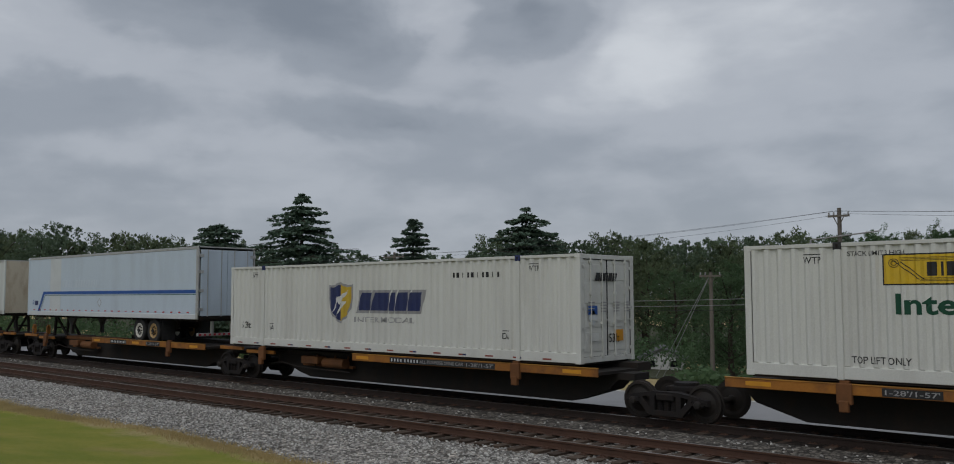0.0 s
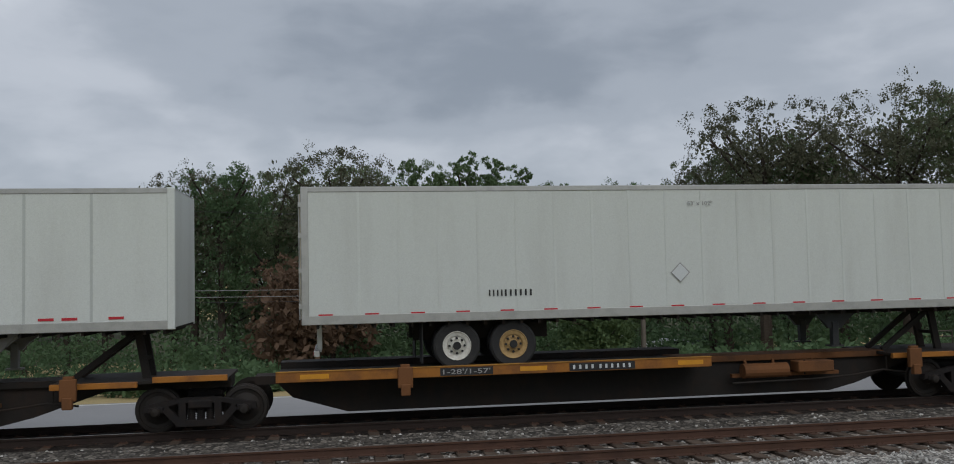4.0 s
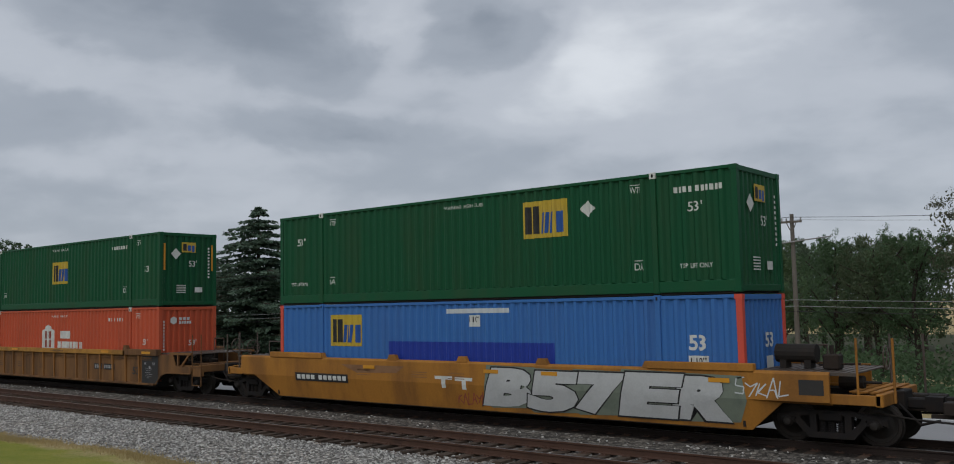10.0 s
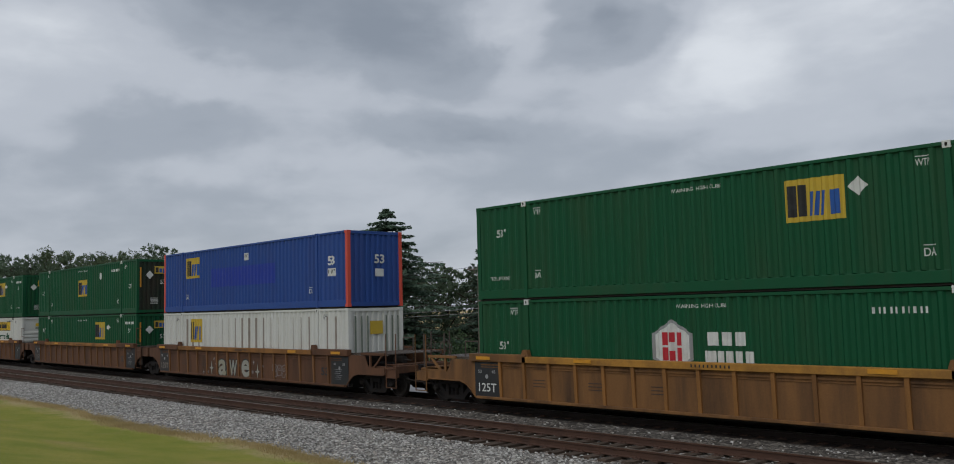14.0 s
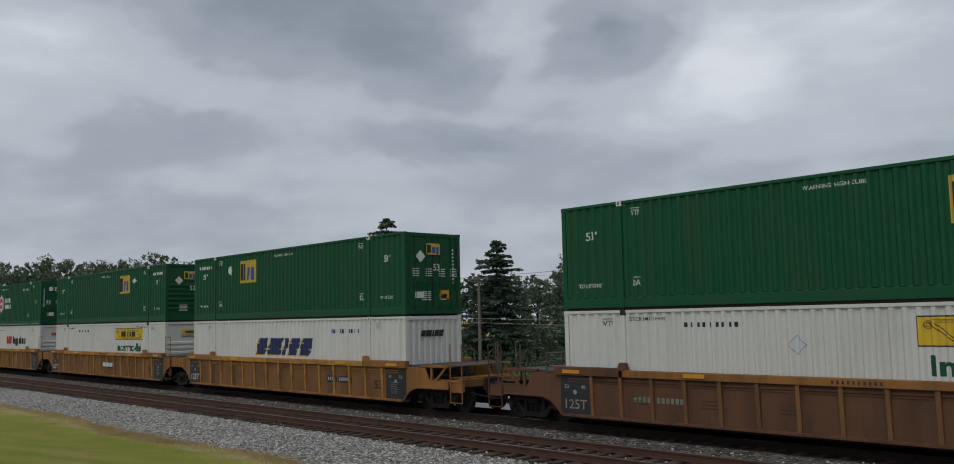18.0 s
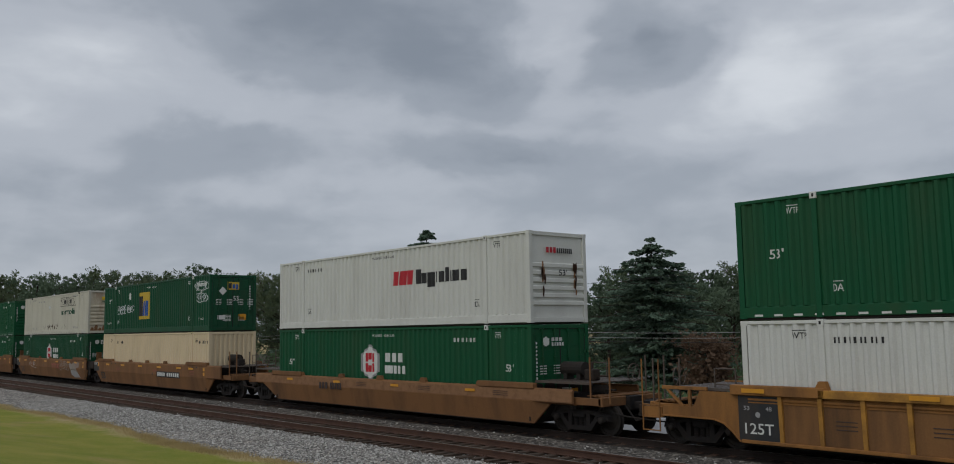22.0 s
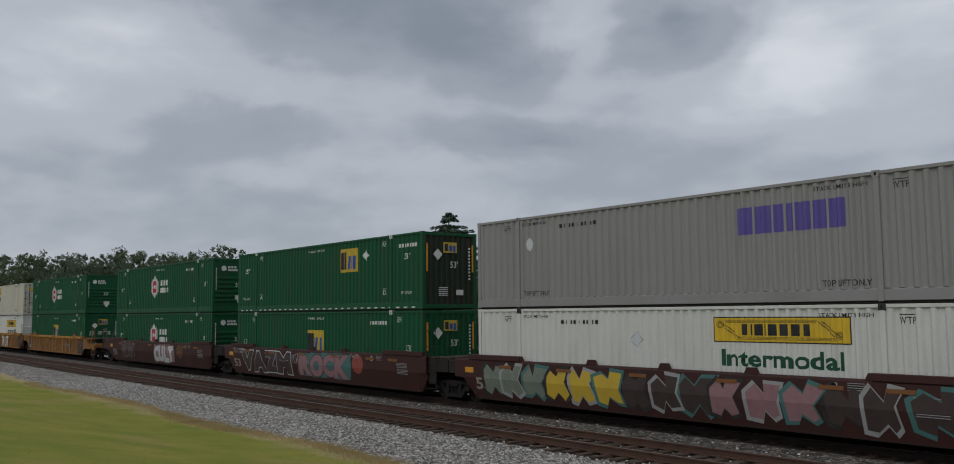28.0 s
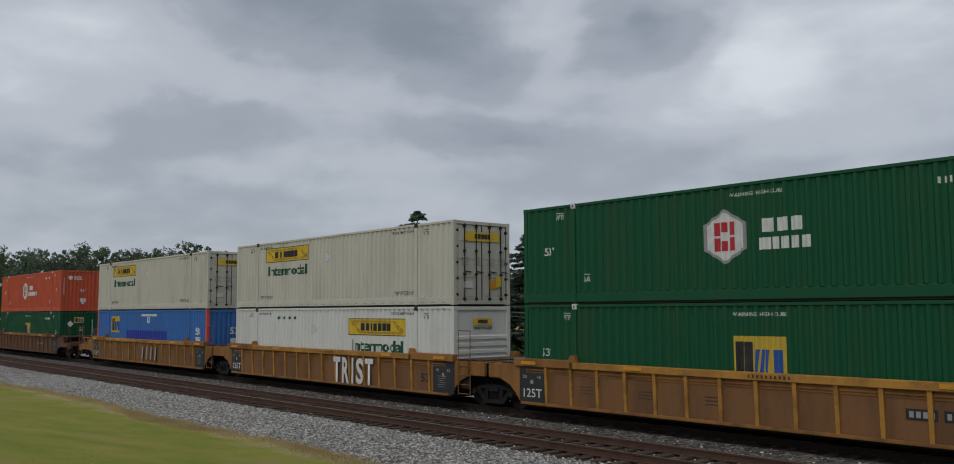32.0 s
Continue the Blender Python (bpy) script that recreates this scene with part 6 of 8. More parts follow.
def spine_car(x, reverse, trucks, end_coupler, dark, label):
    c = thing("spine_car", label, "railway car", "spine cars of the train", m=pose(x, TRACK_Y, 0))
    flip = (lambda fn, k: shared(k + "_flipped", lambda b: (fn(b), bmesh.ops.transform(b, matrix=Matrix.Translation((LONG, 0, 0)) @ Matrix.Diagonal((-1, 1, 1, 1)), verts=b.verts)), SPINE_D)) if reverse else (lambda fn, k: shared(k, fn, SPINE_D))
    beam_mat = SPINE_D if dark else SPINE_R
    part("girder", flip(build_spine_beam, "girder"), SPINE_D, c)
    part("centre_sill", flip(build_spine_sill, "centre_sill"), beam_mat, c)
    part("deck", flip(build_deck, "deck"), SPINE_D, c)
    part("deck_edge", flip(build_deck_edge, "deck_edge"), SPINE_Y, c, "orange painted edge plate")
    part("edge_lip", flip(lambda b: box(b, 7.1, 16.7, -1.335, -1.255, 1.19, 1.212, .004), "edge_lip"), CHORD, c)
    part("end_platform", flip(build_end_stand, "end_platform"), SPINE_D, c)
    part("end_edge", flip(build_end_edge, "end_edge"), SPINE_Y, c)
    part("hitch", flip(build_hitch, "hitch"), SPINE_D, c, "upright trailer hitch with diagonal struts")
    part("air_reservoir", flip(build_reservoir, "air_reservoir"), SPINE_R, c)
    part("brake_pipe", flip(build_pipes, "brake_pipe"), SPINE_D, c)
    for px in ((2.08, 14.0)):
        part("pedestal", shared("pedestal", build_pedestal, SPINE_R), SPINE_R, c, at=pose(px if not reverse else LONG - px, 0, 0))
    for t in trucks:
        add_truck(c, t)
    if end_coupler:
        at = pose(LONG, 0, 0) if reverse else pose(0, 0, 0, 0, 0, 180)
        part("coupler", shared("coupler_s", lambda b: (build_coupler(b), bmesh.ops.translate(b, vec=(-2.1, 0, 0), verts=b.verts)), TRUCK), TRUCK, c, at=at)
        part("brake_wheel", shared("brake_wheel", build_hand_wheel, STEEL), STEEL, c, at=at @ pose(.75, .3, 1.75))
        part("handrail", shared("low_rail", build_low_rail, STEEL), STEEL, c, at=at @ pose(.2, 1.0, 0))
        part("handrail", shared("low_rail", build_low_rail, STEEL), STEEL, c, at=at @ pose(.2, -1.0, 0))
        part("release_post", shared("release_post", lambda b: (box(b, .85, .97, -.15, .05, 1.05, 1.52, .02), box(b, .82, 1.0, -.12, .02, 1.52, 1.60, .02)), SPINE_Y), SPINE_Y, c, at=at)
    # writing on the edge plate
    px = (lambda v: v) if not reverse else (lambda v: LONG - v)
    y = -1.322

    def spot(v, w):
        return v if not reverse else LONG - v - w
    a = spot(8.9, 1.5)
    mark(c, "black_panel", [("r", a, a + 1.5, 1.0, 1.17)], M_BLACK, y, 1, False)
    mark(c, "number_stencil", bars(a + .08, a + .55, 1.04, 1.13, 4, 1.0) + bars(a + .68, a + 1.4, 1.04, 1.13, 6, 1.0), M_GHOST, y, 2, False)
    a = spot(12.1, 1.15)
    mark(c, "black_panel", [("r", a, a + 1.15, 1.0, 1.17)], M_BLACK, y, 1, False)
    mark(c, "lettering", [("t", "1-28'/1-57'", a + .06, a + 1.09, 1.03, 1.14)], M_GREY, y, 2, False)
    for v in (7.3, 10.9, 15.6):
        mark(c, "reflector", [("r", spot(v, .6), spot(v, .6) + .6, 1.04, 1.14)], M_AMBER, y, 1, False)
    return c


def build_tyre(bm):
    lathe(bm, [(.30, -.10), (.47, -.125), (.515, -.09), (.515, .09), (.47, .125), (.30, .10), (.30, -.10)], 28, caps=False)


def build_rim(bm):
    lathe(bm, [(.03, -.115), (.10, -.115), (.11, -.075), (.19, -.055), (.22, -.085), (.285, -.098), (.305, -.118), (.315, -.115), (.315, .05)], 24)
    for k in range(10):
        a = k * .6283
        rod(bm, (.145 * math.cos(a), -.09, .145 * math.sin(a)), (.145 * math.cos(a), -.06, .145 * math.sin(a)), .016, seg=6)


def trailer(x, z, nose_left, wheels, skirt, mat, label, rims, seams, rear_mat=None, nose=0.0, leg=GREY, even=False):
    """A 53 ft road trailer. x runs from its end towards the train's rear; nose lengthens it to fit the camera's view.
    """
    H = 2.93
    t = thing("semi_trailer", label, "trailer", "road trailers on the train", m=pose(x, TRACK_Y, z))
    for s in (-1, 1):
        bm = bmesh.new()
        box(bm, .05 - nose, LONG - .05, s * HALF - .02, s * HALF + .02, .16, H - .10)
        part("side_wall", bm, mat, t)
        bm = bmesh.new()
        box(bm, -nose, LONG, s * HALF - .035, s * HALF + .035, H - .12, H - .005, .012)
        part("top_rail", bm, ALU, t)
        bm = bmesh.new()
        box(bm, -nose, LONG, s * HALF - .035, s * HALF + .035, .0, .20, .012)
        part("bottom_rail", bm, ALU if mat is not SILVER else M_GHOST, t)
    bm = bmesh.new()
    box(bm, .03 - nose, LONG - .03, -HALF + .03, HALF - .03, H - .05, H)
    part("roof", bm, ALU, t)
    bm = bmesh.new()
    box(bm, .03 - nose, LONG - .03, -HALF + .03, HALF - .03, .0, .12)
    for k in range(40):
        xx = .3 + k * .4
        box(bm, xx, xx + .06, -HALF + .05, HALF - .05, -.09, .0)
    part("underframe", bm, SPINE_D, t)
    nose_x, door_x = (-nose, LONG) if nose_left else (LONG, 0)
    sgn = 1 if nose_left else -1            # towards the doors
    bm = bmesh.new()
    box(bm, min(nose_x, nose_x + .04 * sgn), max(nose_x, nose_x + .04 * sgn), -HALF + .03, HALF - .03, .05, H - .05)
    part("nose_wall", bm, rear_mat or mat, t)
    for y in (-HALF, HALF):
        for xx, m in ((nose_x, mat), (door_x, ALU)):
            bm = bmesh.new()
            a, b = sorted((xx, xx + .16 * (sgn if xx == nose_x else -sgn)))
            box(bm, a, b, y - .04, y + .04, .0, H, .015)
            part("corner_post", bm, m, t)
    dm = rear_mat or mat
    for y0, y1 in ((-HALF + .08, -.01), (.01, HALF - .08)):
        bm = bmesh.new()
        a, b = sorted((door_x + .02 * sgn, door_x - .04 * sgn))
        box(bm, a, b, y0, y1, .14, H - .14, .008)
        d = part("door", bm, dm, t)
        for yy in (y0 + .3, y1 - .28):
            bm = bmesh.new()
            rod(bm, (door_x + .045 * sgn, yy, .1), (door_x + .045 * sgn, yy, H - .12), .018)
            part("lock_rod", bm, ALU, d)
        for zz in (.4, 1.15, 1.9, 2.55):
            bm = bmesh.new()
            yy = y0 if y0 < -.5 else y1
            box(bm, door_x - .02, door_x + .04 * sgn if sgn > 0 else door_x + .02, yy - .12, yy + .12, zz - .06, zz + .06) if sgn > 0 else box(bm, door_x - .05, door_x + .02, yy - .12, yy + .12, zz - .05, zz + .05)
            part("hinge", bm, ALU, d)
    bm = bmesh.new()
    for y in (-.45, .45):
        box(bm, door_x - .35 * sgn - .05, door_x - .35 * sgn + .05, y - .05, y + .05, -.62, .02)
    box(bm, door_x - .30 * sgn - .06, door_x - .30 * sgn + .06, -1.15, 1.15, -.68, -.56, .01)
    part("rear_bumper", bm, ALU, t)
    for k in range(10):
        end = door_x - .30 * sgn + .065 * sgn
        bm = bmesh.new()
        box(bm, min(end, end + .004 * sgn), max(end, end + .004 * sgn), -1.1 + k * .22, -1.0 + k * .22, -.66, -.58)
        part("bumper_marking", bm, M_RED, t)
    # panel seams
    for i in range(seams):
        xx = .35 + (LONG - .7) * (i + 1) / (seams + 1)
        bm = bmesh.new()
        box(bm, xx - .028, xx + .028, -HALF - .026, -HALF - .01, .2, H - .12)
        for k in range(26):
            box(bm, xx - .012, xx + .012, -HALF - .031, -HALF - .026, .26 + k * .097, .28 + k * .097)
        part("panel_seam", bm, mat if even else SEAM, t)
    # red and white markers along the lower edge
    red = shared("marker_strip", lambda b: box(b, 0, .30, -HALF - .042, -HALF - .036, .27, .325), M_RED)
    small = shared("marker_strip_small", lambda b: box(b, 0, .17, -HALF - .042, -HALF - .036, .25, .295), M_RED)
    for i in range(24 if nose else 0):
        part("marker_strip", small, M_RED, t, at=pose(.5 + i * .645, .012, 0))
    for i in range(16 if even else 0):
        part("marker_strip", red, M_RED, t, at=pose(.35 + i * .975, .012, -.10))
    for i in range(0 if nose or even else 7):
        for k in (0, 1.05, 1.50):
            if i * 2.4 + k < 15.2:
                part("marker_strip", red, M_RED, t, at=pose(.45 + i * 2.4 + k, .012, -.03))
    # running gear
    deck = 1.105 - z
    for xx in wheels:
        for y in (-1.05, -.72, .72, 1.05):
            w = part("wheel", shared("rim", build_rim, RIM), rims[wheels.index(xx)], t, at=pose(xx, y, deck + .517, 0, 0, 0 if y < 0 else 180))
            part("tyre", shared("tyre", build_tyre, RUBBER), RUBBER, w)
            if y < -1:
                part("hub", shared("hub", lambda b: (rod(b, (0, -.155, 0), (0, -.02, 0), .085, .10, 12)), RUBBER), RUBBER, w)
                for k in range(8):
                    part("hand_hole", shared("hand_hole", lambda b: rod(b, (.165, -.118, 0), (.165, -.04, 0), .026, .026, 7), RUBBER), RUBBER, w, at=pose(0, 0, 0, 0, k * 45, 0))
        bm = bmesh.new()
        rod(bm, (xx, -1.0, deck + .517), (xx, 1.0, deck + .517), .065)
        part("axle", bm, SPINE_D, t)
    bm = bmesh.new()
    a, b = min(wheels) - .9, max(wheels) + .9
    for y in (-.5, .5):
        box(bm, a, b, y - .06, y + .06, deck + .62, .0)
    for xx in wheels:
        box(bm, xx - .5, xx + .5, -.62, -.5, deck + .5, deck + .62)
    part("bogie_frame", bm, SPINE_D, t)
    for y in (-.88, .88):
        bm = bmesh.new()
        m_x = max(wheels) + .75 if nose_left else min(wheels) - .75
        box(bm, m_x - .01, m_x + .01, y - .30, y + .30, deck + .15, .0)
        part("mud_flap", bm, M_GHOST if skirt == "short" else RUBBER, t)
    lx = 3.75 if nose_left else LONG - 3.75
    for y in (-.75, .75):
        bm = bmesh.new()
        slab(bm, [(lx - .55, .0), (lx + .55, .0), (lx + .16, -.45), (lx - .16, -.45)], y - .05, y + .05)
        box(bm, lx - .08, lx + .08, y - .08, y + .08, -.85, -.30, .01)
        box(bm, lx - .16, lx + .16, y - .14, y + .14, -.88, -.84)
        beam(bm, (lx + .6, y, -.02), (lx, y, -.5), .05, .06)
        part("landing_leg", bm, leg, t)
    if skirt:
        s0, s1 = (4.0, 11.0) if nose_left else (LONG - 11.0, LONG - 4.3)
        low = -.72
        bm = bmesh.new()
        slab(bm, [(s0 - .1, low), (s1 - .3, low), (s1 + .05, -.02), (s0 + .2, -.02)] if nose_left else [(s0 - .05, -.02), (s0 + .3, low), (s1, low), (s1 + .2, -.02)], -HALF + .02, -HALF + .05)
        sk = part("side_skirt", bm, mat, t)
        bm = bmesh.new()
        slab(bm, [(s0 - .1, low - .02), (s1 - .3, low - .02), (s1 - .22, low + .16), (s0 - .05, low + .16)] if nose_left else [(s0 + .3, low - .02), (s1, low - .02), (s1, low + .16), (s0 + .25, low + .16)], -HALF + .012, -HALF + .02)
        part("skirt_edge", bm, CHARCOAL, sk, "dark rubber lower edge")
    return t

# ---------------------------------------------------------------- the train, car by car from its head
CAR_X = [0, -20.75, -39.23, -58.74, -77.44, -97.86, -118.72, -138.20, -157.77, -181.45, -205.06, -224.70, -244.09, -267.45, -287.12,
         -306.83, -330.34, -349.82, -369.25, -392.91, -416.63, -436.12, -455.69, -479.32, -498.79, -518.30, -541.94, -561.57, -581.0, -605.11, -624.7]
TIER_Z = [1.28, 1.28, 2.16, 2.16, 2.16, 2.16, 3.33, 3.32, 3.32, 3.27, 3.34, 3.33, 3.32, 3.23, 3.25, 3.25, 3.23, 3.25, 3.24, 3.28, 3.28,
          3.32, 3.30, 3.25, 3.25, 3.28, 3.32, 3.31, 3.29, 3.24, 3.24]
MOVERS = []

# paint, brand, front wall, where the logo sits
STACKS = {
    6: (("W", "panel", "ribbed", 9.62), ("W", "row", "ribbed", 0)),
    7: (("F", "wordmark", "corr", 0), ("W", "panel", "ribbed", 9.62)),
    8: (("C", "slant_faded", "corr", 0), ("C", "panel", "door", 2.78)),
    9: (("B", "blue", "corr", 0), ("G", "square", "corr", (10.15, 1.55))),
    10: (("O", "hex_cut", "corr", 0), ("G", "square", "corr", (7.40, 1.10))),
    11: (("C", "slant", "corr", 0), ("O", "hex", "corr", 0)),
    12: (("G", "hex", "ribbed", 0), ("G", "square", "corr", (10.47, 1.52))),
    13: (("S", "striped", "corr", 0), ("N", "blue_top", "corr", 0)),
    14: (("G", "square", "corr", (10.17, 1.52)), ("G", "square", "corr", (7.36, 1.10))),
    15: (("W", "panel", "ribbed", 9.68), ("G", "square", "corr", (10.46, 1.52))),
    16: (("W", "slant", "corr", 0), ("G", "square", "door", (4.36, 1.58))),
    17: (("W", "panel", "ribbed", 9.66), ("G", "square", "ribbed", (10.11, 1.56))),
    18: (("W", "row", "ribbed", 0), ("G", "hex", "door", 0)),
    19: (("G", "hex", "door", 0), ("W", "row", "ribbed_rust", 0)),
    20: (("T", "plain", "corr", 0), ("D", "big_square", "door", 0)),
    21: (("D", "hex", "door", 0), ("C", "panel_pale", "ribbed_rust", 9.64)),
    22: (("G", "hex", "ribbed", 0), ("G", "hex", "ribbed", 0)),
    23: (("W", "panel", "ribbed", 9.60), ("Y", "grey", "ribbed", 0)),
    24: (("G", "square", "corr", (7.30, 1.12)), ("G", "square", "corr", (10.12, 1.58))),
    25: (("G", "hex", "ribbed", 0), ("G", "hex", "ribbed", 0)),
    26: (("G", "square", "door", (7.34, 1.10)), ("G", "hex", "ribbed", 0)),
    27: (("W", "panel", "ribbed", 9.72), ("C", "panel", "door", 2.86)),
    28: (("B", "blue", "corr", 0), ("C", "panel", "door", 2.60)),
    29: (("G", "square", "corr", (7.3, 1.1)), ("O", "hex", "corr", 0)),
    30: (("G", "hex", "ribbed", 0), ("G", "hex", "ribbed", 0)),
}
PAINTS = {"W": (WHITE, "white"), "C": (CREAM, "off-white"), "F": (WHITE, "white smooth-sided"), "B": (BLUE, "mid-blue"), "G": (GREEN, "green"), "D": (GREEN_D, "dark green"),
          "O": (ORANGE, "orange-red"), "N": (NAVY, "deep blue"), "S": (WHITE, "grey-striped white"), "T": (TAN, "cream"), "Y": (GREY, "grey")}
WORDS = {"panel": "with yellow panel and green lettering", "panel_pale": "with a faded panel and rust spots", "row": "with red and black logo blocks",
         "wordmark": "with blue wordmark blocks", "slant": "with slanted navy logo blocks", "slant_faded": "with faded slanted blue blocks", "blue": "with red posts and gold logo",
         "square": "with a gold square logo", "big_square": "with large gold square and graffiti", "hex": "with a white hexagon logo", "hex_cut": "with a white hexagon logo",
         "striped": "with a small gold logo", "blue_top": "with red posts and gold logo", "plain": "with dark number bars", "grey": "with a violet logo block"}


def dress(i, level, spec):
    p, brand, front, pos = spec
    mat, colour = PAINTS[p]
    red_posts = REDEND if brand in ("blue", "blue_top") else None
    z = TIER_Z[i] if level else TIER_Z[i] - HIGH - .05
    rows = "on top" if level else "in the well"
    rust = front.endswith("rust")
    f = {"corr": "corr", "ribbed": "ribbed", "ribbed_rust": "ribbed", "door": "door"}[front]
    em = RUSTY if ((rust and i == 21) or (f == "door" and brand == "panel" and i == 8)) else GREEN_STAINED if i in (14, 24) and level else None
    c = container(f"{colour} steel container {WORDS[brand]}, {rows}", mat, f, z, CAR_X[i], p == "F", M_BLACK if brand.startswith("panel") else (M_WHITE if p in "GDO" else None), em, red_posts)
    white_mark = p in "GDO"
    if brand in ("panel", "panel_pale"):
        panel_logo(c, pos, 2.01 if level or i != 27 else 1.86, pale=brand == "panel_pale")
        gear_white(c, M_GREY if brand == "panel_pale" else M_BLACK, diamond=8.0 if pos < 8 else 7.0)
        for k in range(26):
            mark(c, "rail_slot", [("r", .5 + k * .6, .74 + k * .6, .075, .105)], M_GREY, -HALF - .001, 1, False)
        front_marks(c, "panel", f == "door")
        if brand == "panel_pale":
            rust_spots(c, 5)
            rng = random.Random(8)
            for k in range(9):
                y, h = -1.12 + k * .25, rng.uniform(.15, .45)
                end_mark(c, "rust_stain", [("p", (y, .18), (y + .24, .18), (y + .22, .18 + h * .8), (y + .10, .2 + h), (y + .02, .18 + h * .5))], M_STAIN, ENDX - .05, 2)
            for k in range(3):
                mark(c, "rust_stain", [("p", (15.96 + .02 * k, .4 + k * .5), (15.99 + .02 * k, .4 + k * .5), (16.0 + .02 * k, .8 + k * .5), (15.97, .9 + k * .4))], M_STAIN, SIDE_Y, 2)
    elif brand == "row":
        row_logo(c, 1.50 if i != 18 else 1.66)
        front_marks(c, "row", f == "door")
        if rust:
            rng = random.Random(3)
            for y in (-.80, .60):
                for k in range(9):
                    yy, zz, h = y + rng.uniform(0, .16), rng.uniform(.8, 1.7), rng.uniform(.15, .4)
                    end_mark(c, "rust_stain", [("p", (yy, zz), (yy + .05, zz - .02), (yy + .09, zz + h * .5), (yy + .06, zz + h), (yy + .01, zz + h * .8))], M_RUST if k % 3 else M_STAIN, ENDX, 1 + k % 3)
    elif brand == "wordmark":
        mark(c, "logo_shape", blocks(4.65, 7.75, 1.57, 2.12, (1, .8, .8, .35, 1, .9, .9, .8), .2, .1), M_BLUE, SIDE_Y, 1, False, "blue slanted logo blocks")
        mark(c, "logo_shape", bars(7.85, 10.2, 1.60, 1.92, 8, .25) + bars(10.55, 11.4, 1.60, 1.92, 4, 1.0) + [("r", 4.65, 11.44, 1.49, 1.515)], M_BLUE, SIDE_Y, 1, False)
        for cx in (5.15, 5.75, 9.9, 10.5):
            mark(c, "logo_disc", [("p", *[(cx + .30 * math.cos(a * .3927), 1.15 + .30 * math.sin(a * .3927)) for a in range(16)])], M_BLUE, SIDE_Y, 1, False)
        mark(c, "stencil", [("t", "STACK LIMIT 3 HIGH", 2.30, 3.45, 2.55, 2.66), ("t", "STACK LIMIT 3 HIGH", 12.5, 13.85, 2.55, 2.66), ("t", "TARE WEIGHT", 14.55, 15.3, 2.0, 2.1), ("t", "(LB) 12460", 14.55, 15.2, 1.82, 1.92)], M_BLACK, SIDE_Y, 1, False)
        mark(c, "hazard_marking", blocks(2.30, 2.7, 2.70, 2.76, [1] * 6, .6, .8) + blocks(13.3, 13.85, 2.70, 2.76, [1] * 8, .6, .8), M_YELLOW, SIDE_Y, 1, False)
        mark(c, "stencil", [("t", "WTP", 1.5, 1.82, 2.38, 2.52), ("t", "WTP", 14.4, 14.72, 2.38, 2.52)], M_BLACK, SIDE_Y, 1, False)
        front_marks(c, "row", False)
    elif brand in ("slant", "slant_faded"):
        slant_logo(c, M_FADE if brand == "slant_faded" else M_NAVY, True)
        gear_slant(c)
        front_marks(c, "slant", False)
    elif brand in ("blue", "blue_top"):
        square_logo(c, 2.50, 1.58 if brand == "blue" else 1.60)
        mark(c, "painted_patch", [("r", 5.07, 11.05, 1.10, 1.75)] if brand == "blue" else [("r", 5.1, 10.9, 1.10, 1.95)], M_PATCH, SIDE_Y, 1, label="darker blue painted-over rectangle")
        mark(c, "length_mark", [("t", "53", 14.85, 15.25, 1.62, 1.98)], M_WHITE, SIDE_Y)
        mark(c, "label_plate", [("r", 14.83, 15.30, 1.2, 1.5), ("r", 8.2, 8.62, 2.18, 2.5)], M_WHITE, SIDE_Y)
        mark(c, "lettering", [("t", '110"', 14.88, 15.25, 1.30, 1.46), ("t", '110"', 8.24, 8.58, 2.3, 2.46)], M_BLACK, SIDE_Y, 2)
        end_mark(c, "length_mark", [("t", "53", -.05, .42, 1.65, 2.0)], M_WHITE, ENDX)
        end_mark(c, "label_plate", [("r", -.02, .38, 1.15, 1.45)], M_WHITE, ENDX)
        da(c, M_WHITE)
        if brand == "blue":
            mark(c, "worn_patch", [("r", 7.4, 9.6, 2.55, 2.68)], M_GHOST, SIDE_Y)
    elif brand in ("square", "big_square"):
        if brand == "square":
            square_logo(c, *pos)
            gear_green(c, diamond=(12.2 if pos[0] > 9 else 10.9 if i == 14 else 3.5 if i == 16 else None), numbers=.5 if i == 16 else 14.6, later=7 < pos[0] < 8)
            if i in (10, 14, 24, 26) and f == "corr":
                end_mark(c, "yellow_stripe", [("r", -1.12, -1.04, 1.4, 2.45)], M_AMBER, ENDX, 2)
                end_mark(c, "yellow_stripe", [("r", 1.04, 1.12, 1.4, 2.45)], M_AMBER, ENDX, 2)
            if i == 24 and level:
                [mark(c, "marker_strip", [("r", .4 + k * .52, .62 + k * .52, .05, .10)], M_WHITE, -HALF - .001, 1, False) for k in range(30)]
        else:
            square_logo(c, 6.14, .78, 1.65, 1.58)
            gear_green(c, diamond=4.6)
            for a, b, lo, hi, n, seed in ((2.5, 3.9, 1.20, 1.66, 7, 3), (4.05, 5.2, 1.25, 1.62, 6, 5), (14.35, 15.85, 2.12, 2.60, 6, 9), (14.5, 15.8, 1.50, 1.98, 4, 10)):
                bubble_tag(c, a, b, lo, hi, n, M_GHOST, seed, SIDE_Y, True, .017)
        front_marks(c, "square", f == "door")
    elif brand in ("hex", "hex_cut"):
        hex_logo(c, p == "O", 6.44 if p == "O" else 6.58)
        gear_hex(c)
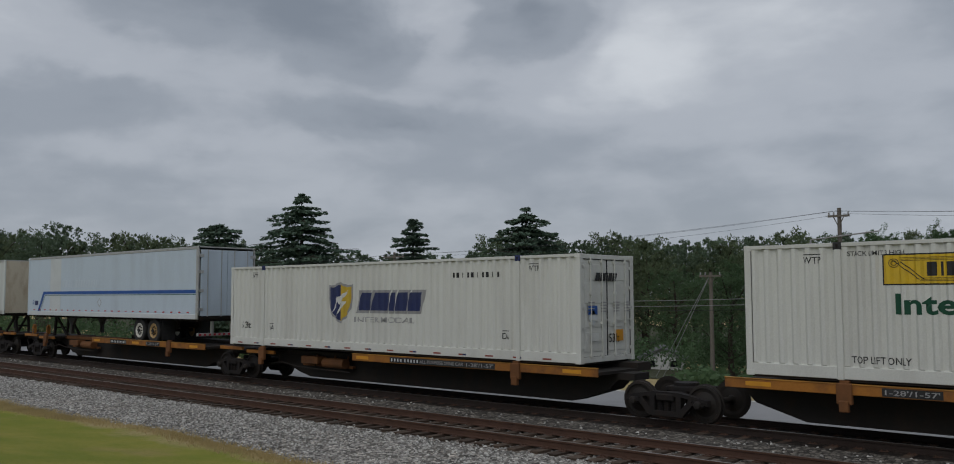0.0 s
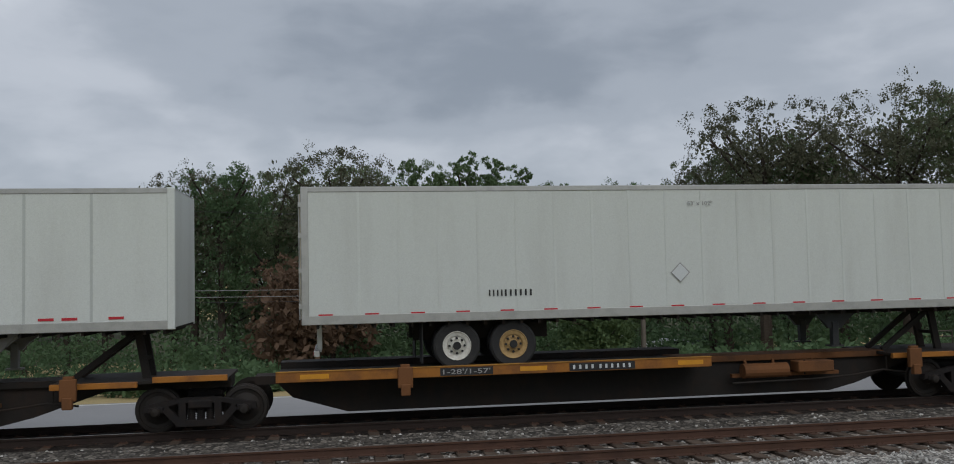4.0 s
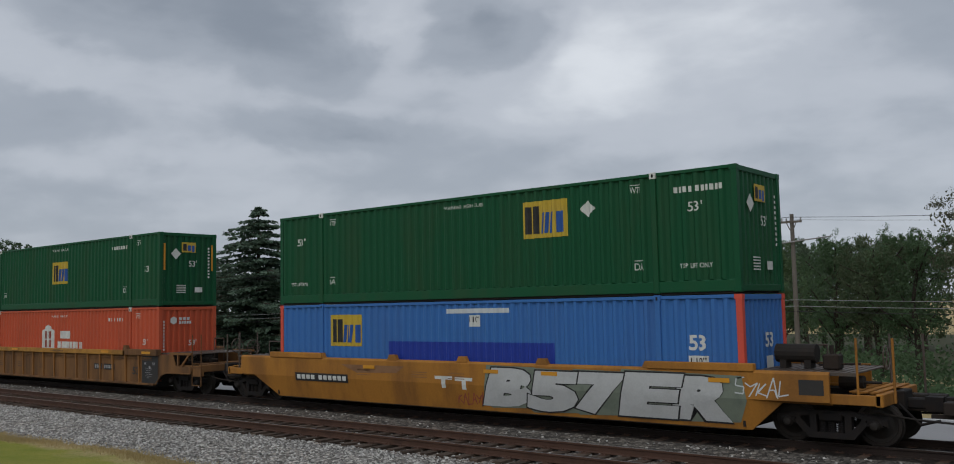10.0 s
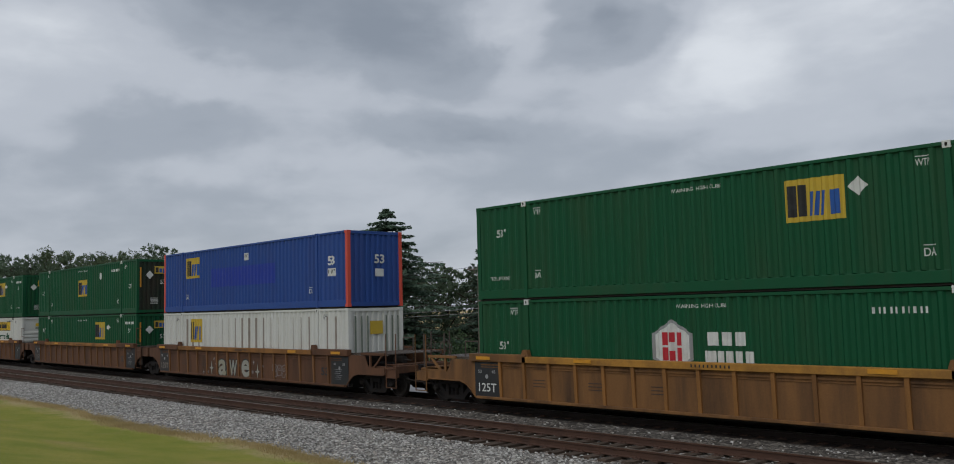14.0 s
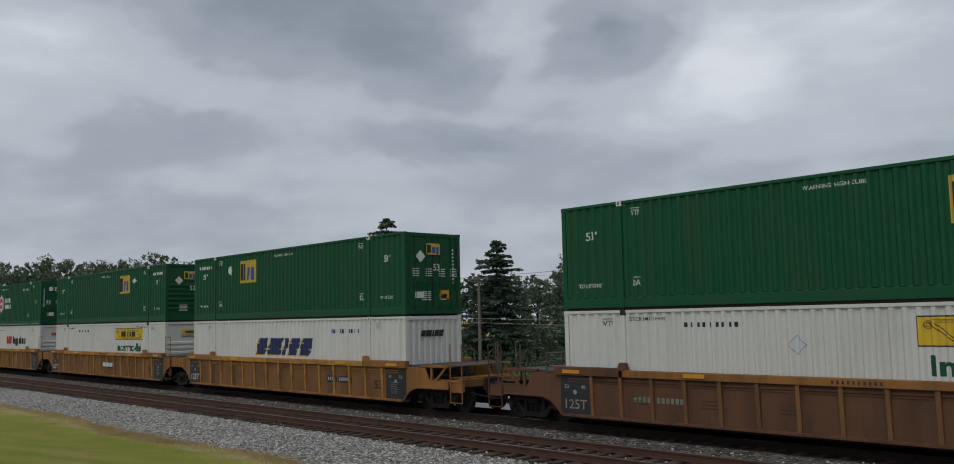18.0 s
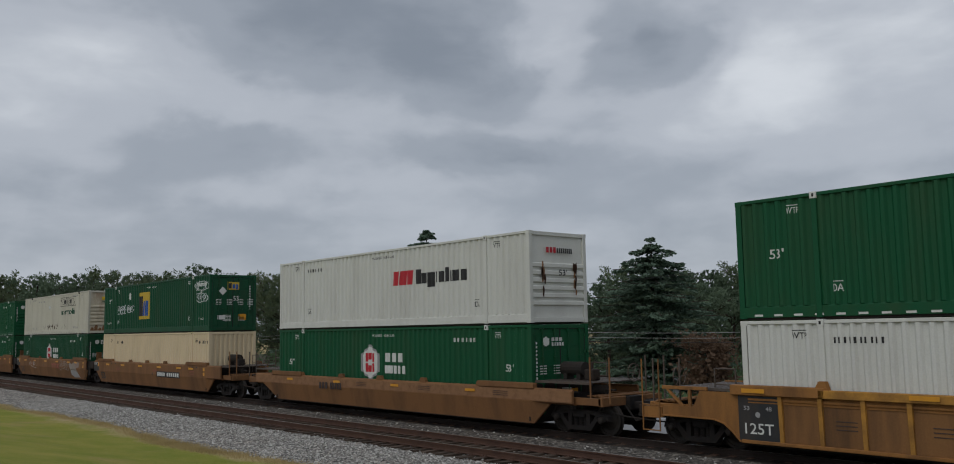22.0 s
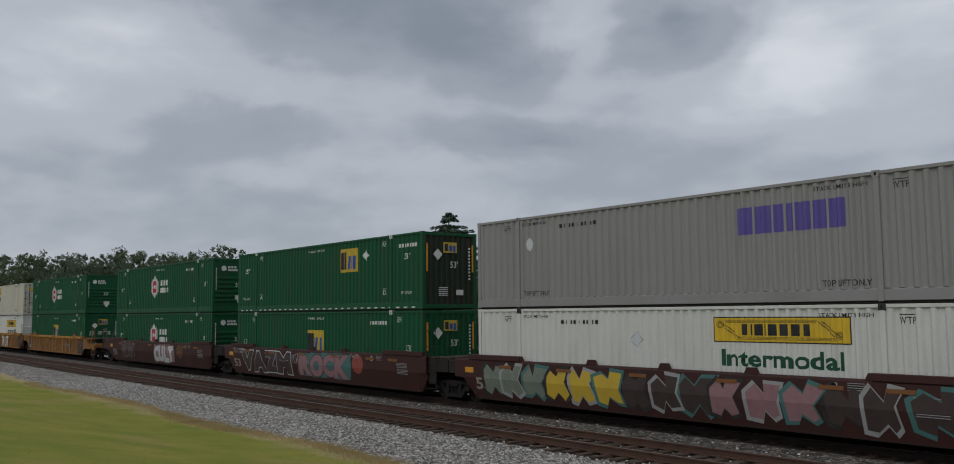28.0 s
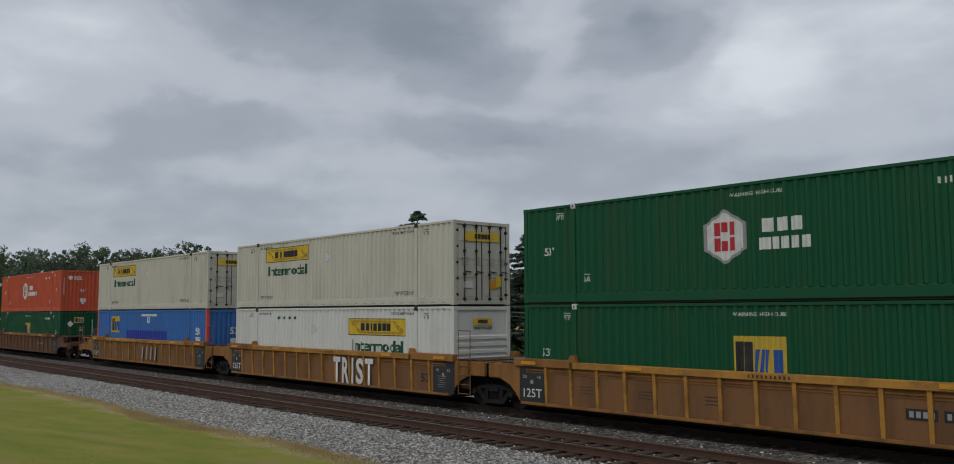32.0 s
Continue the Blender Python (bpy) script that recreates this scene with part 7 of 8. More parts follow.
        front_marks(c, "hex", f == "door")
        if i in (18, 22) and level:
            [mark(c, "marker_strip", [("r", .4 + k * .52, .62 + k * .52, .05, .10)], M_WHITE, -HALF - .001, 1, False) for k in range(30)]
    elif brand == "striped":
        square_logo(c, 2.9, 1.5, 1.2, 1.1)
        mark(c, "grey_stripe", [("r", x, x + .085, .3, 2.6) for x in [.72 + k * .605 for k in range(25)]], M_DUST, SIDE_Y, 1)
        end_mark(c, "logo_square", [("r", -.3, .3, 1.9, 2.4)], M_GOLD, ENDX, 1)
        end_mark(c, "grey_stripe", [("r", y, y + .07, .3, 2.6) for y in (-1.0, -.72, -.44, .44, .72, 1.0)], M_OLIVE, ENDX, 1)
        wtp(c, M_BLACK)
    elif brand == "plain":
        mark(c, "number_stencil", bars(2.4, 3.6, 2.30, 2.45, 10, 1.0) + bars(14.8, 15.9, 2.30, 2.45, 10, 1.0), M_BLACK, SIDE_Y)
        wtp(c, M_BLACK, ((1.36, 1.66, 2.35), (14.35, 14.65, 2.35)))
    elif brand == "grey":
        mark(c, "logo_shape", blocks(10.4, 13.3, 1.72, 2.4, (1, 1, .6, .4, .8, .8, .8), .0, .12), M_VIOLET, SIDE_Y, 1)
        gear_white(c, M_BLACK, 2.6)
        end_mark(c, "logo_shape", [("r", -.95, .95, 2.18, 2.50)], M_GHOST, ENDX, 1)
    MOVERS.append((c, CAR_X[i], z))


def first_container(i):
    c = container("white steel container " + ("with navy shield logo on a spine car" if i else "with yellow panel logo on a spine car"), WHITE, "door", TIER_Z[i], CAR_X[i], cast=M_NAVY if i else M_BLACK)
    if i == 0:
        panel_logo(c, 3.0)
        gear_white(c)
    else:
        x0, z0 = 5.78, .88

        def shield(k):
            """The outline of a shield, drawn in by k."""
            half = [(0, 1.38), (.18, 1.33), (.40, 1.27), (.62, 1.30), (.62, .85), (.56, .52), (.38, .24), (0, .0)]
            return [(u * (1 - k), .68 + (v - .68) * (1 - k)) for u, v in half]
        cx = x0 + .62
        rim, navy = shield(0), shield(.12)
        mark(c, "logo_shield", [("p", *[(cx + u, z0 + v) for u, v in rim], *[(cx - u, z0 + v) for u, v in rim[-2:0:-1]])], M_GREY, SIDE_Y, 1)
        mark(c, "logo_shield", [("p", *[(cx - u, z0 + v) for u, v in navy])], M_NAVY, SIDE_Y, 2, label="navy and gold shield")
        mark(c, "logo_shield", [("p", *[(cx + u, z0 + v) for u, v in navy])], M_GOLD, SIDE_Y, 2)
        mark(c, "logo_bolt", [("p", (cx - .40, z0 + .34), (cx - .1, z0 + .74), (cx - .06, z0 + .62), (cx + .46, z0 + 1.12), (cx + .12, z0 + .98), (cx - .16, z0 + .86), (cx - .14, z0 + .92))], M_WHITE, SIDE_Y, 3)
        mark(c, "logo_bolt", [("p", (cx - .16, z0 + .22), (cx + .08, z0 + .62), (cx + .12, z0 + .5), (cx + .30, z0 + .74), (cx + .02, z0 + .74), (cx - .02, z0 + .62))], M_WHITE, SIDE_Y, 3)
        mark(c, "logo_shape", blocks(7.20, 10.45, 1.24, 1.98, (1, 1.4, .4, .9, 1), .25, .06), M_GREY, SIDE_Y, 1)
        mark(c, "logo_shape", blocks(7.35, 10.3, 1.33, 1.90, (1, 1.4, .4, .9, 1), .25, .16), M_NAVY, SIDE_Y, 2)
        mark(c, "lettering", [("t", "INTERMODAL", 7.15, 9.95, .95, 1.12)], M_GREY, SIDE_Y, 1)
        mark(c, "stencil", [("t", "53ft", .7, 1.25, .62, .86)], M_BLACK, SIDE_Y)
        mark(c, "number_stencil", bars(11.55, 13.35, 2.32, 2.47, 10, 1.0), M_BLACK, SIDE_Y)
        wtp(c, M_BLACK)
        da(c, M_BLACK)
        for k in range(15):
            mark(c, "marker_strip", [("r", .5 + k * 1.03, .66 + k * 1.03, .07, .115)], M_REDRUST, -HALF - .001, 1, False)
            mark(c, "marker_strip", [("r", .66 + k * 1.03, .80 + k * 1.03, .07, .115)], M_NAVY if k % 2 else M_REDRUST, -HALF - .001, 1, False)
        front_marks(c, "slant", True)
        end_mark(c, "label_plate", [("r", -.95, -.52, 1.28, 1.52)], M_BLUE, ENDX + .005, 1)
    MOVERS.append((c, CAR_X[i], TIER_Z[i]))


def make_train():
    for i in (0, 1):
        first_container(i)
    # road trailers
    t = trailer(CAR_X[2], 2.16, True, [11.2, 12.42], None, SILVER, "pale blue-white road trailer with a blue stripe", (RIM, RIMRUST), 0, nose=.22, leg=CHARCOAL)
    y = -HALF - .02
    mark(t, "stripe", [("p", (1.0, .21), (1.22, .21), (1.78, 1.045), (LONG - .1, 1.045), (LONG - .1, 1.185), (1.64, 1.185))], M_BLUE, y, 2, False, "broad blue stripe that bends down")
    mark(t, "stripe", [("p", (1.29, .21), (1.34, .21), (1.86, .985), (LONG - .1, .985), (LONG - .1, 1.012), (1.84, 1.012))], M_TEAL, y, 2, False)
    mark(t, "repaired_panel", [("r", 2.41, 3.62, .22, 2.8)], M_GHOST, y, 1, False)
    mark(t, "faded_name", blocks(2.1, 2.4, 1.38, 1.72, (1, 1), .2, .3) + blocks(3.75, 4.9, 1.38, 1.72, (1, 1, .7, .4), .2, .4) + blocks(5.2, 7.5, 1.38, 1.72, (1, .6, .8, .8, .6, .8, .8, .6, .5), .2, .5), M_PALE, y, 2, False)
    mark(t, "length_mark", [("t", "53", .38, .56, .55, .75)], M_BLUE, y, 2, False)
    mark(t, "label_plate", [("r", .66, 1.05, .50, .72)], M_NAVY, y, 2, False)
    mark(t, "placard", [("p", (7.54, .66), (7.75, .45), (7.96, .66), (7.75, .87))], M_GREY, y, 2, False)
    mark(t, "placard", [("p", (7.58, .66), (7.75, .49), (7.92, .66), (7.75, .83))], M_PALE, y, 3, False)
    MOVERS.append((t, CAR_X[2], 2.16))
    t = trailer(CAR_X[3], 2.16, False, [3.3, 4.55], None, TRAILER, "dirty white ribbed road trailer with dark rims", (RIM, RIMRUST), 17, rear_mat=RUSTY, leg=CHARCOAL, even=True)
    mark(t, "number_stencil", bars(4.0, 4.3, .52, .66, 4, 1.0) + bars(4.35, 4.95, .52, .66, 6, 1.0), M_BLACK, y - .012, 1, False)
    mark(t, "lettering", [("t", "53' x 102\"", 8.6, 9.2, 2.46, 2.56)], M_GREY, y - .012, 1, False)
    mark(t, "placard_edge", [("p", (8.15, .95), (8.38, .72), (8.61, .95), (8.38, 1.18))], M_GREY, y - .012, 1, False)
    mark(t, "placard", [("p", (8.18, .95), (8.38, .75), (8.58, .95), (8.38, 1.15))], M_GHOST, y - .012, 2, False)
    MOVERS.append((t, CAR_X[3], 2.16))
    t = trailer(CAR_X[4], 2.16, False, [3.4, 4.65], "short", TRAILER, "plain white panelled road trailer with a side skirt", (RIM, RUBBER), 11)
    MOVERS.append((t, CAR_X[4], 2.16))
    t = trailer(CAR_X[5], 2.16, True, [11.79, 13.06], "long", TRAILER, "white panelled road trailer with red slanted logo", (RIM, RIM), 12, leg=CHARCOAL)
    y = -HALF - .034
    mark(t, "logo_shape", [("p", (11.75, 1.42), (11.98, 1.42), (12.75, 2.28), (12.52, 2.28)), ("p", (12.05, 1.42), (12.22, 1.42), (12.98, 2.28), (12.80, 2.28))], M_RED, y, 1, False, "red slanted logo blocks")
    mark(t, "logo_shape", [("p", (12.06, 2.22), (12.32, 2.22), (12.72, 1.66), (12.50, 1.62))], M_RED, y, 2, False)
    mark(t, "logo_shape", blocks(12.75, 14.85, 1.64, 2.24, (1, 1, 1), .25, .12), M_RED, y, 1, False)
    mark(t, "logo_line", [("r", 12.6, 15.0, 1.55, 1.575)], M_YELLOW, y, 1, False)
    mark(t, "logo_shape", blocks(13.0, 15.05, 1.38, 1.49, (1, 1, 1, 1, 1), .3, .7), M_REDRUST, y, 1, False)
    mark(t, "name_stencil", bars(14.35, 15.4, .56, .68, 11, .2), M_RED, y, 1, False)
    mark(t, "length_mark", [("t", "53'", .3, .58, .48, .70)], M_BLACK, y, 1, False)
    mark(t, "placard", [("p", (8.15, .85), (8.38, .62), (8.61, .85), (8.38, 1.08))], M_GHOST, y, 1, False)
    MOVERS.append((t, CAR_X[5], 2.16))
    # spine cars
    for i, rev, trucks, cpl, dark in ((0, True, [15.6], True, True), (1, False, [18.5], False, True), (2, False, [.56, 18.35], True, False),
                                      (3, True, [15.6, -2.1], True, False), (4, True, [], False, True), (5, False, [.6, 18.25], True, True)):
        c = spine_car(CAR_X[i], rev, trucks, cpl, dark, "long low spine car with orange deck edges")
        if i in (1, 4):
            a = 10.2 if i == 1 else 4.0
            mark(c, "black_panel", [("r", a, a + 1.9, 1.0, 1.17)], M_BLACK, -1.322, 3, False)
            mark(c, "lettering", [("t", "ALL PURPOSE SPINE CAR", a + .05, a + 1.85, 1.035, 1.135)], M_GREY, -1.322, 4, False)
        MOVERS.append((c, CAR_X[i], 0))
    # well cars
    runs = ((6, 7, 8), (9,), (10, 11, 12), (13, 14, 15), (16, 17, 18), (19,), (20, 21, 22), (23, 24, 25), (26, 27, 28), (29, 30))
    looks = {6: ("ribbed", WELLM, "dark maroon ribbed well car with pale stencils"), 9: ("smooth", WELLO, "weathered orange-yellow well car covered in silver graffiti"), 10: ("ribbed", WELLN, "weathered brownish yellow ribbed well car"),
             13: ("ribbed", WELLD, "rust-brown ribbed well car"), 16: ("ribbed", WELLY, "weathered yellow ribbed well car"), 19: ("smooth", WELLB, "low tan smooth-sided well car"),
             20: ("smooth", WELLB, "tan smooth-sided well car with amber reflectors"), 23: ("smooth", WELLR, "red-brown smooth-sided well car with graffiti"), 26: ("ribbed", WELLY, "weathered yellow ribbed well car"),
             29: ("ribbed", WELLD, "rust-brown ribbed well car")}
    for run in runs:
        style, mat, label = looks[run[0]]
        for i in run:
            c = well_car(label, style, mat, CAR_X[i], "joint" if i != run[-1] else "end", "joint" if i != run[0] else "end", 1.32 if i == 19 else 1.55)
            if mat is WELLM:
                well_marks(c, "maroon_ribbed")
                mark(c, "lettering", [("t", "BCA"[i - 6], 8.25, 8.47, .92, 1.18)], M_WHITE, -1.45, 1, False)
            elif style == "ribbed":
                well_marks(c, "yellow_ribbed", M_DUST if mat is WELLD else None)
                if i in (10, 16, 26, 29):
                    well_marks(c, "number_plate_bars")
                if i == 11:
                    block_logo(c, 9.30, 11.20, .60, 1.17, -1.45)
                if i == 17:
                    mark(c, "logo_shape", blocks(8.6, 10.0, .82, 1.04, (1, 1, 1), .1, .12), M_GHOST, -1.53, 2, False)
                if i == 27:
                    for ch, a, b in (("T", 9.0, 9.5), ("R", 9.62, 10.12), ("I", 10.3, 10.42), ("S", 10.6, 11.1), ("T", 11.2, 11.75)):
                        mark(c, "sprayed_lettering", [("f", ch, a, b, .36, 1.34, .03, 0)], M_WHITE, -1.53, 1, False, "white sprayed capital letter")
                if i == 28:
                    for k in range(4):
                        mark(c, "sprayed_blocks", [("p", (8.2 + k * .62, .55), (8.38 + k * .62, .5), (8.46 + k * .62, 1.2), (8.3 + k * .62, 1.25))], M_GREY, -1.53, 1, False)
                if i == 15:
                    mark(c, "number_stencil", bars(2.46, 3.0, .80, .94, 4, .5) + bars(3.2, 4.0, .80, .94, 6, .5), M_OLIVE, -1.45, 1, False)
                if i == 13:
                    silver_piece(c)
                if i == 18:
                    bubble_tag(c, 11.35, 11.98, .52, 1.18, 1, M_GREY, 31, -1.45, False)
                    spray_tag(c, -1.45, 12.3, 13.05, .41, 1.05, M_REDRUST, 33, 3, False)
            else:
                well_marks(c, "smooth_maroon" if mat is WELLR else "smooth_orange" if mat is WELLO else "smooth_plain" if i == 19 else "smooth")
            if i == 9:
                fat_word(c, "B57ER", 9.05, 16.0, .32, 1.42, M_CHROME, M_BLACK, "huge silver sprayed letters", .18, M_OLIVE)
                spray_tag(c, CAR_Y, 16.0, 17.2, .95, 1.4, M_GHOST, 52, 5, False)
                spray_tag(c, CAR_Y, 7.9, 8.9, .35, .75, M_REDRUST, 53, 6, "fold")
                mark(c, "label_plate", [("r", 17.42, 17.94, 1.06, 1.38)], CHARCOAL, CAR_Y, 1, False)
                mark(c, "white_logo", [("r", 7.1, 7.75, 1.04, 1.13), ("r", 7.35, 7.5, .8, 1.04), ("r", 7.85, 8.48, 1.02, 1.11), ("r", 8.1, 8.25, .78, 1.02)], M_WHITE, CAR_Y, 1, "fold")
            if i == 19:
                mark(c, "dusty_band", [("r", -1.85, 18.0, .95, 1.26)], M_STAIN, CAR_Y, 1, False, "paler dusty upper band of the side")
            if i in (9, 20, 22):
                a, w, lo, hi = {9: (1.0, 2.5, .79, 1.05), 20: (9.75, 3.25, .80, 1.12), 22: (3.0, 3.2, .82, 1.14)}[i]
                mark(c, "black_panel", [("r", a, a + w, lo, hi)], M_BLACK, CAR_Y, 3, "fold")
                mark(c, "number_stencil", bars(a + .04 * w, a + .38 * w, lo + .06, hi - .06, 4, .35) + bars(a + .46 * w, a + .97 * w, lo + .06, hi - .06, 6, .35), M_WHITE, CAR_Y, 4, "fold")
                if i != 9:
                    mark(c, "lettering", [("t", "A", 9.02, 9.2, .86, 1.06)] if i == 20 else [("t", "B", 6.62, 6.82, .96, 1.18)], M_BLACK, CAR_Y, 1, "fold")
            if i == 21:
                block_logo(c, 8.72, 10.62, .86, 1.20, CAR_Y)
                mark(c, "lettering", [("t", "C", 6.58, 6.78, .98, 1.22)], M_BLACK, CAR_Y, 1, False)
                bubble_tag(c, 10.8, 13.0, .82, 1.40, 4, M_GREY, 21)
                mark(c, "paint_splash", [("p", (12.95, 1.38), (13.5, 1.22), (14.1, 1.40), (15.2, 1.36), (15.1, 1.05), (14.5, .95), (14.9, .60), (15.1, .36), (14.0, .34), (13.5, .58), (13.7, .88), (13.2, .84))], M_DUST, CAR_Y, 1, "fold", "pale grey paint splash")
                mark(c, "paint_splash", [("p", (13.3, .84), (14.3, .80), (14.9, .62), (15.3, .36), (14.1, .33), (13.4, .52))], M_GREY, CAR_Y, 2, "fold")
                spray_tag(c, CAR_Y, 2.7, 3.4, 1.0, 1.25, M_GHOST, 12, 6, False)
                bubble_tag(c, 3.4, 4.5, .80, 1.25, 1, M_GHOST, 9)
            if i == 24:
                fat_word(c, "VAZM", 1.0, 6.15, .38, 1.40, M_BROWN, M_GHOST, "brown sprayed letters with a pale edge", -.1)
                for a, b, z, word in ((-.1, 1.3, 1.36, "STILL WATERS"), (.1, 1.2, 1.22, "RUN DEEP")):
                    mark(c, "sprayed_writing", [("t", word, a, b, z, z + .11)], M_GREY, CAR_Y, 7, False)
                spray_tag(c, CAR_Y, 6.3, 7.2, .9, 1.4, M_GREY, 16, 6, "fold")
                spray_tag(c, CAR_Y, 11.3, 12.0, 1.3, 1.5, M_GREY, 18, 6, "fold")
                fat_word(c, "ROCK", 7.0, 11.2, .40, 1.40, M_PINK, M_BLACK, "pink sprayed letters edged in black and teal", .1, M_TEAL)
                mark(c, "sprayed_disc", [("p", *[(11.93 + .43 * math.cos(k * .449), 1.08 + .39 * math.sin(k * .449)) for k in range(14)])], M_REDRUST, CAR_Y, 1, "fold", "rust-orange sprayed disc")
            if i == 25:
                fat_word(c, "CULT", 8.0, 11.1, .36, 1.36, M_CHROME, M_BLACK, "silver sprayed letters edged in black", .1, M_PINK)
                mark(c, "sprayed_disc", [("p", *[(12.1 + .5 * math.cos(k * .449), 1.05 + .40 * math.sin(k * .449)) for k in range(14)])], M_OCHRE, CAR_Y, 1, "fold", "rust-orange sprayed disc")
                bubble_tag(c, 1.75, 4.2, .48, 1.42, 5, M_GREY, 17)
            if i == 23:
                rng = random.Random(6)
                for k in range(15):
                    a, w = .4 + k * 1.02, rng.uniform(.9, 1.25)
                    ring = [(a, .42), (a + w * .35, .34), (a + w * .5, .62), (a + w * .75, .36), (a + w, .5), (a + w * .85, .95), (a + w * 1.05, 1.4), (a + w * .6, 1.48), (a + w * .5, 1.15), (a + w * .2, 1.46), (a - w * .05, 1.2)]
                    ring = [(x + rng.uniform(-.09, .09), min(1.49, max(.3, z + rng.uniform(-.08, .08)))) for x, z in ring]
                    cx = sum(p[0] for p in ring) / len(ring)
                    inner = [(cx + (x - cx) * .82, .92 + (z - .92) * .82) for x, z in ring]
                    mark(c, "sprayed_edge", [("p", *ring)], (M_BLACK, M_GREY, M_TEAL)[k % 3], CAR_Y, 1 + k % 2 * 2, "fold")
                    mark(c, "sprayed_shape", [("p", *inner)], (M_OLIVE, M_GOLD, M_BROWN, M_PINK, M_BROWN)[(k // 3) % 5], CAR_Y, 2 + k % 2 * 2, "fold", "angular sprayed shape")
            MOVERS.append((c, CAR_X[i], 0))
    for i, (low, up) in STACKS.items():
        dress(i, 0, low)
        dress(i, 1, up)


make_train()
make_track(NEAR_Y, "track_near", "empty railway track with rusty rails on timber ties", -92, 26, 1)
make_track(TRACK_Y, "track_far", "railway track that carries the train", -40, 26, 2)

# ---------------------------------------------------------------- trees
def leaf_cloud(rng, centers, radii, per, size, flat=0.0):
    """Small leaf quads strewn through clumps."""
    n = len(centers) * per
    c = np.repeat(np.array(centers), per, 0)
    r = np.repeat(np.array(radii), per)[:, None]
    d = rng.normal(size=(n, 3))
    d /= np.linalg.norm(d, axis=1)[:, None]
    p = c + d * r * (rng.random((n, 1)) ** .45) * np.array([1, 1, .75])
    a = rng.normal(size=(n, 3))
    a[:, 2] *= (1 - flat)
    a /= np.linalg.norm(a, axis=1)[:, None]
    b = np.cross(a, rng.normal(size=(n, 3)))
    b /= np.linalg.norm(b, axis=1)[:, None]
    s = size * (.6 + .8 * rng.random((n, 1)))
    v = np.stack([p - a * s, p + b * s * .55, p + a * s, p - b * s * .55], 1).reshape(-1, 3)
    return v, np.arange(4 * n).reshape(-1, 4)


def crown_cloud(rng, centers, radii, subs, per, size):
    """Boughs of leaves: each clump carries smaller clumps round its outside."""
    c, r = np.repeat(np.array(centers), subs, 0), np.repeat(np.array(radii), subs)
    d = rng.normal(size=(len(c), 3))
    d /= np.linalg.norm(d, axis=1)[:, None]
    c = c + d * r[:, None] * .85 * np.array([1, 1, .7])
    return leaf_cloud(rng, c, r * (.26 + .28 * rng.random(len(r))), per, size)


def taper(bm, pts, radii, seg=7):
    rings = []
    for p, r in zip(pts, radii):
        rings.append([bm.verts.new((p[0] + r * math.cos(k * 6.2832 / seg), p[1] + r * math.sin(k * 6.2832 / seg), p[2])) for k in range(seg)])
    for a, b in zip(rings, rings[1:]):
        for i in range(seg):
            bm.faces.new((a[i], a[(i + 1) % seg], b[(i + 1) % seg], b[i]))
    bm.faces.new(rings[-1])


def broadleaf(seed, h, spread, leaf, label, low=.22, sparse=1.0, name="broadleaf_tree", size=.052):
    rng, rr = np.random.default_rng(seed), random.Random(seed)
    t = thing(name, label, "tree", "trees beyond the road")
    bm = bmesh.new()
    lean = [(rr.uniform(-.4, .4), rr.uniform(-.4, .4)) for _ in range(6)]
    pts = [(lean[k][0] * k / 5, lean[k][1] * k / 5, h * .85 * k / 5) for k in range(6)]
    pts[0] = (0, 0, -.4)
    taper(bm, pts, [h * .028 * (1 - .16 * k) for k in range(6)])
    part("trunk", bm, BARK, t)
    centers, radii = [], []
    bm = bmesh.new()
    for k in range(15):
        z0 = h * rr.uniform(low, .72)
        a = k * 2.4 + rr.uniform(-.5, .5)
        reach = spread * rr.uniform(.45, .85) * (1.1 - abs(z0 / h - .45))
        end = Vector((math.cos(a) * reach, math.sin(a) * reach, z0 + h * rr.uniform(.08, .24)))
        beam(bm, (0, 0, z0), end, .012 * h * .6, .012 * h * .6)
        for j in range(4):
            f = .45 + .2 * j
            centers.append(tuple(Vector((0, 0, z0)).lerp(end, f) + Vector((rr.uniform(-.5, .5), rr.uniform(-.5, .5), rr.uniform(-.3, .7)))))
            radii.append(spread * rr.uniform(.13, .24))
    for k in range(26):
        a, f = rr.uniform(0, 6.28), rr.uniform(0, .62)
        centers.append((math.cos(a) * spread * f, math.sin(a) * spread * f, h * rr.uniform(.74, .97) - h * .10 * f))
        radii.append(spread * rr.uniform(.10, .19))
    part("branchwork", bm, BARK, t)
    v, f = crown_cloud(rng, centers, radii, 5 if sparse > .5 else 4, int((46 if sparse > .5 else 50) * sparse), size)
    core = [(rr.uniform(-.5, .5) * spread, rr.uniform(-.5, .5) * spread, h * rr.uniform(low + .06, .84)) for _ in range(26)]
    v2, f2 = leaf_cloud(rng, core, [spread * .34] * 26, 150 if sparse > .7 else 60, .09 if sparse > .7 else .15)
    v, f = np.concatenate([v, v2]), np.concatenate([f, f2 + len(v)])
    part("crown", raw_mesh("crown", v.tolist(), f.tolist(), leaf), leaf, t)
    return t


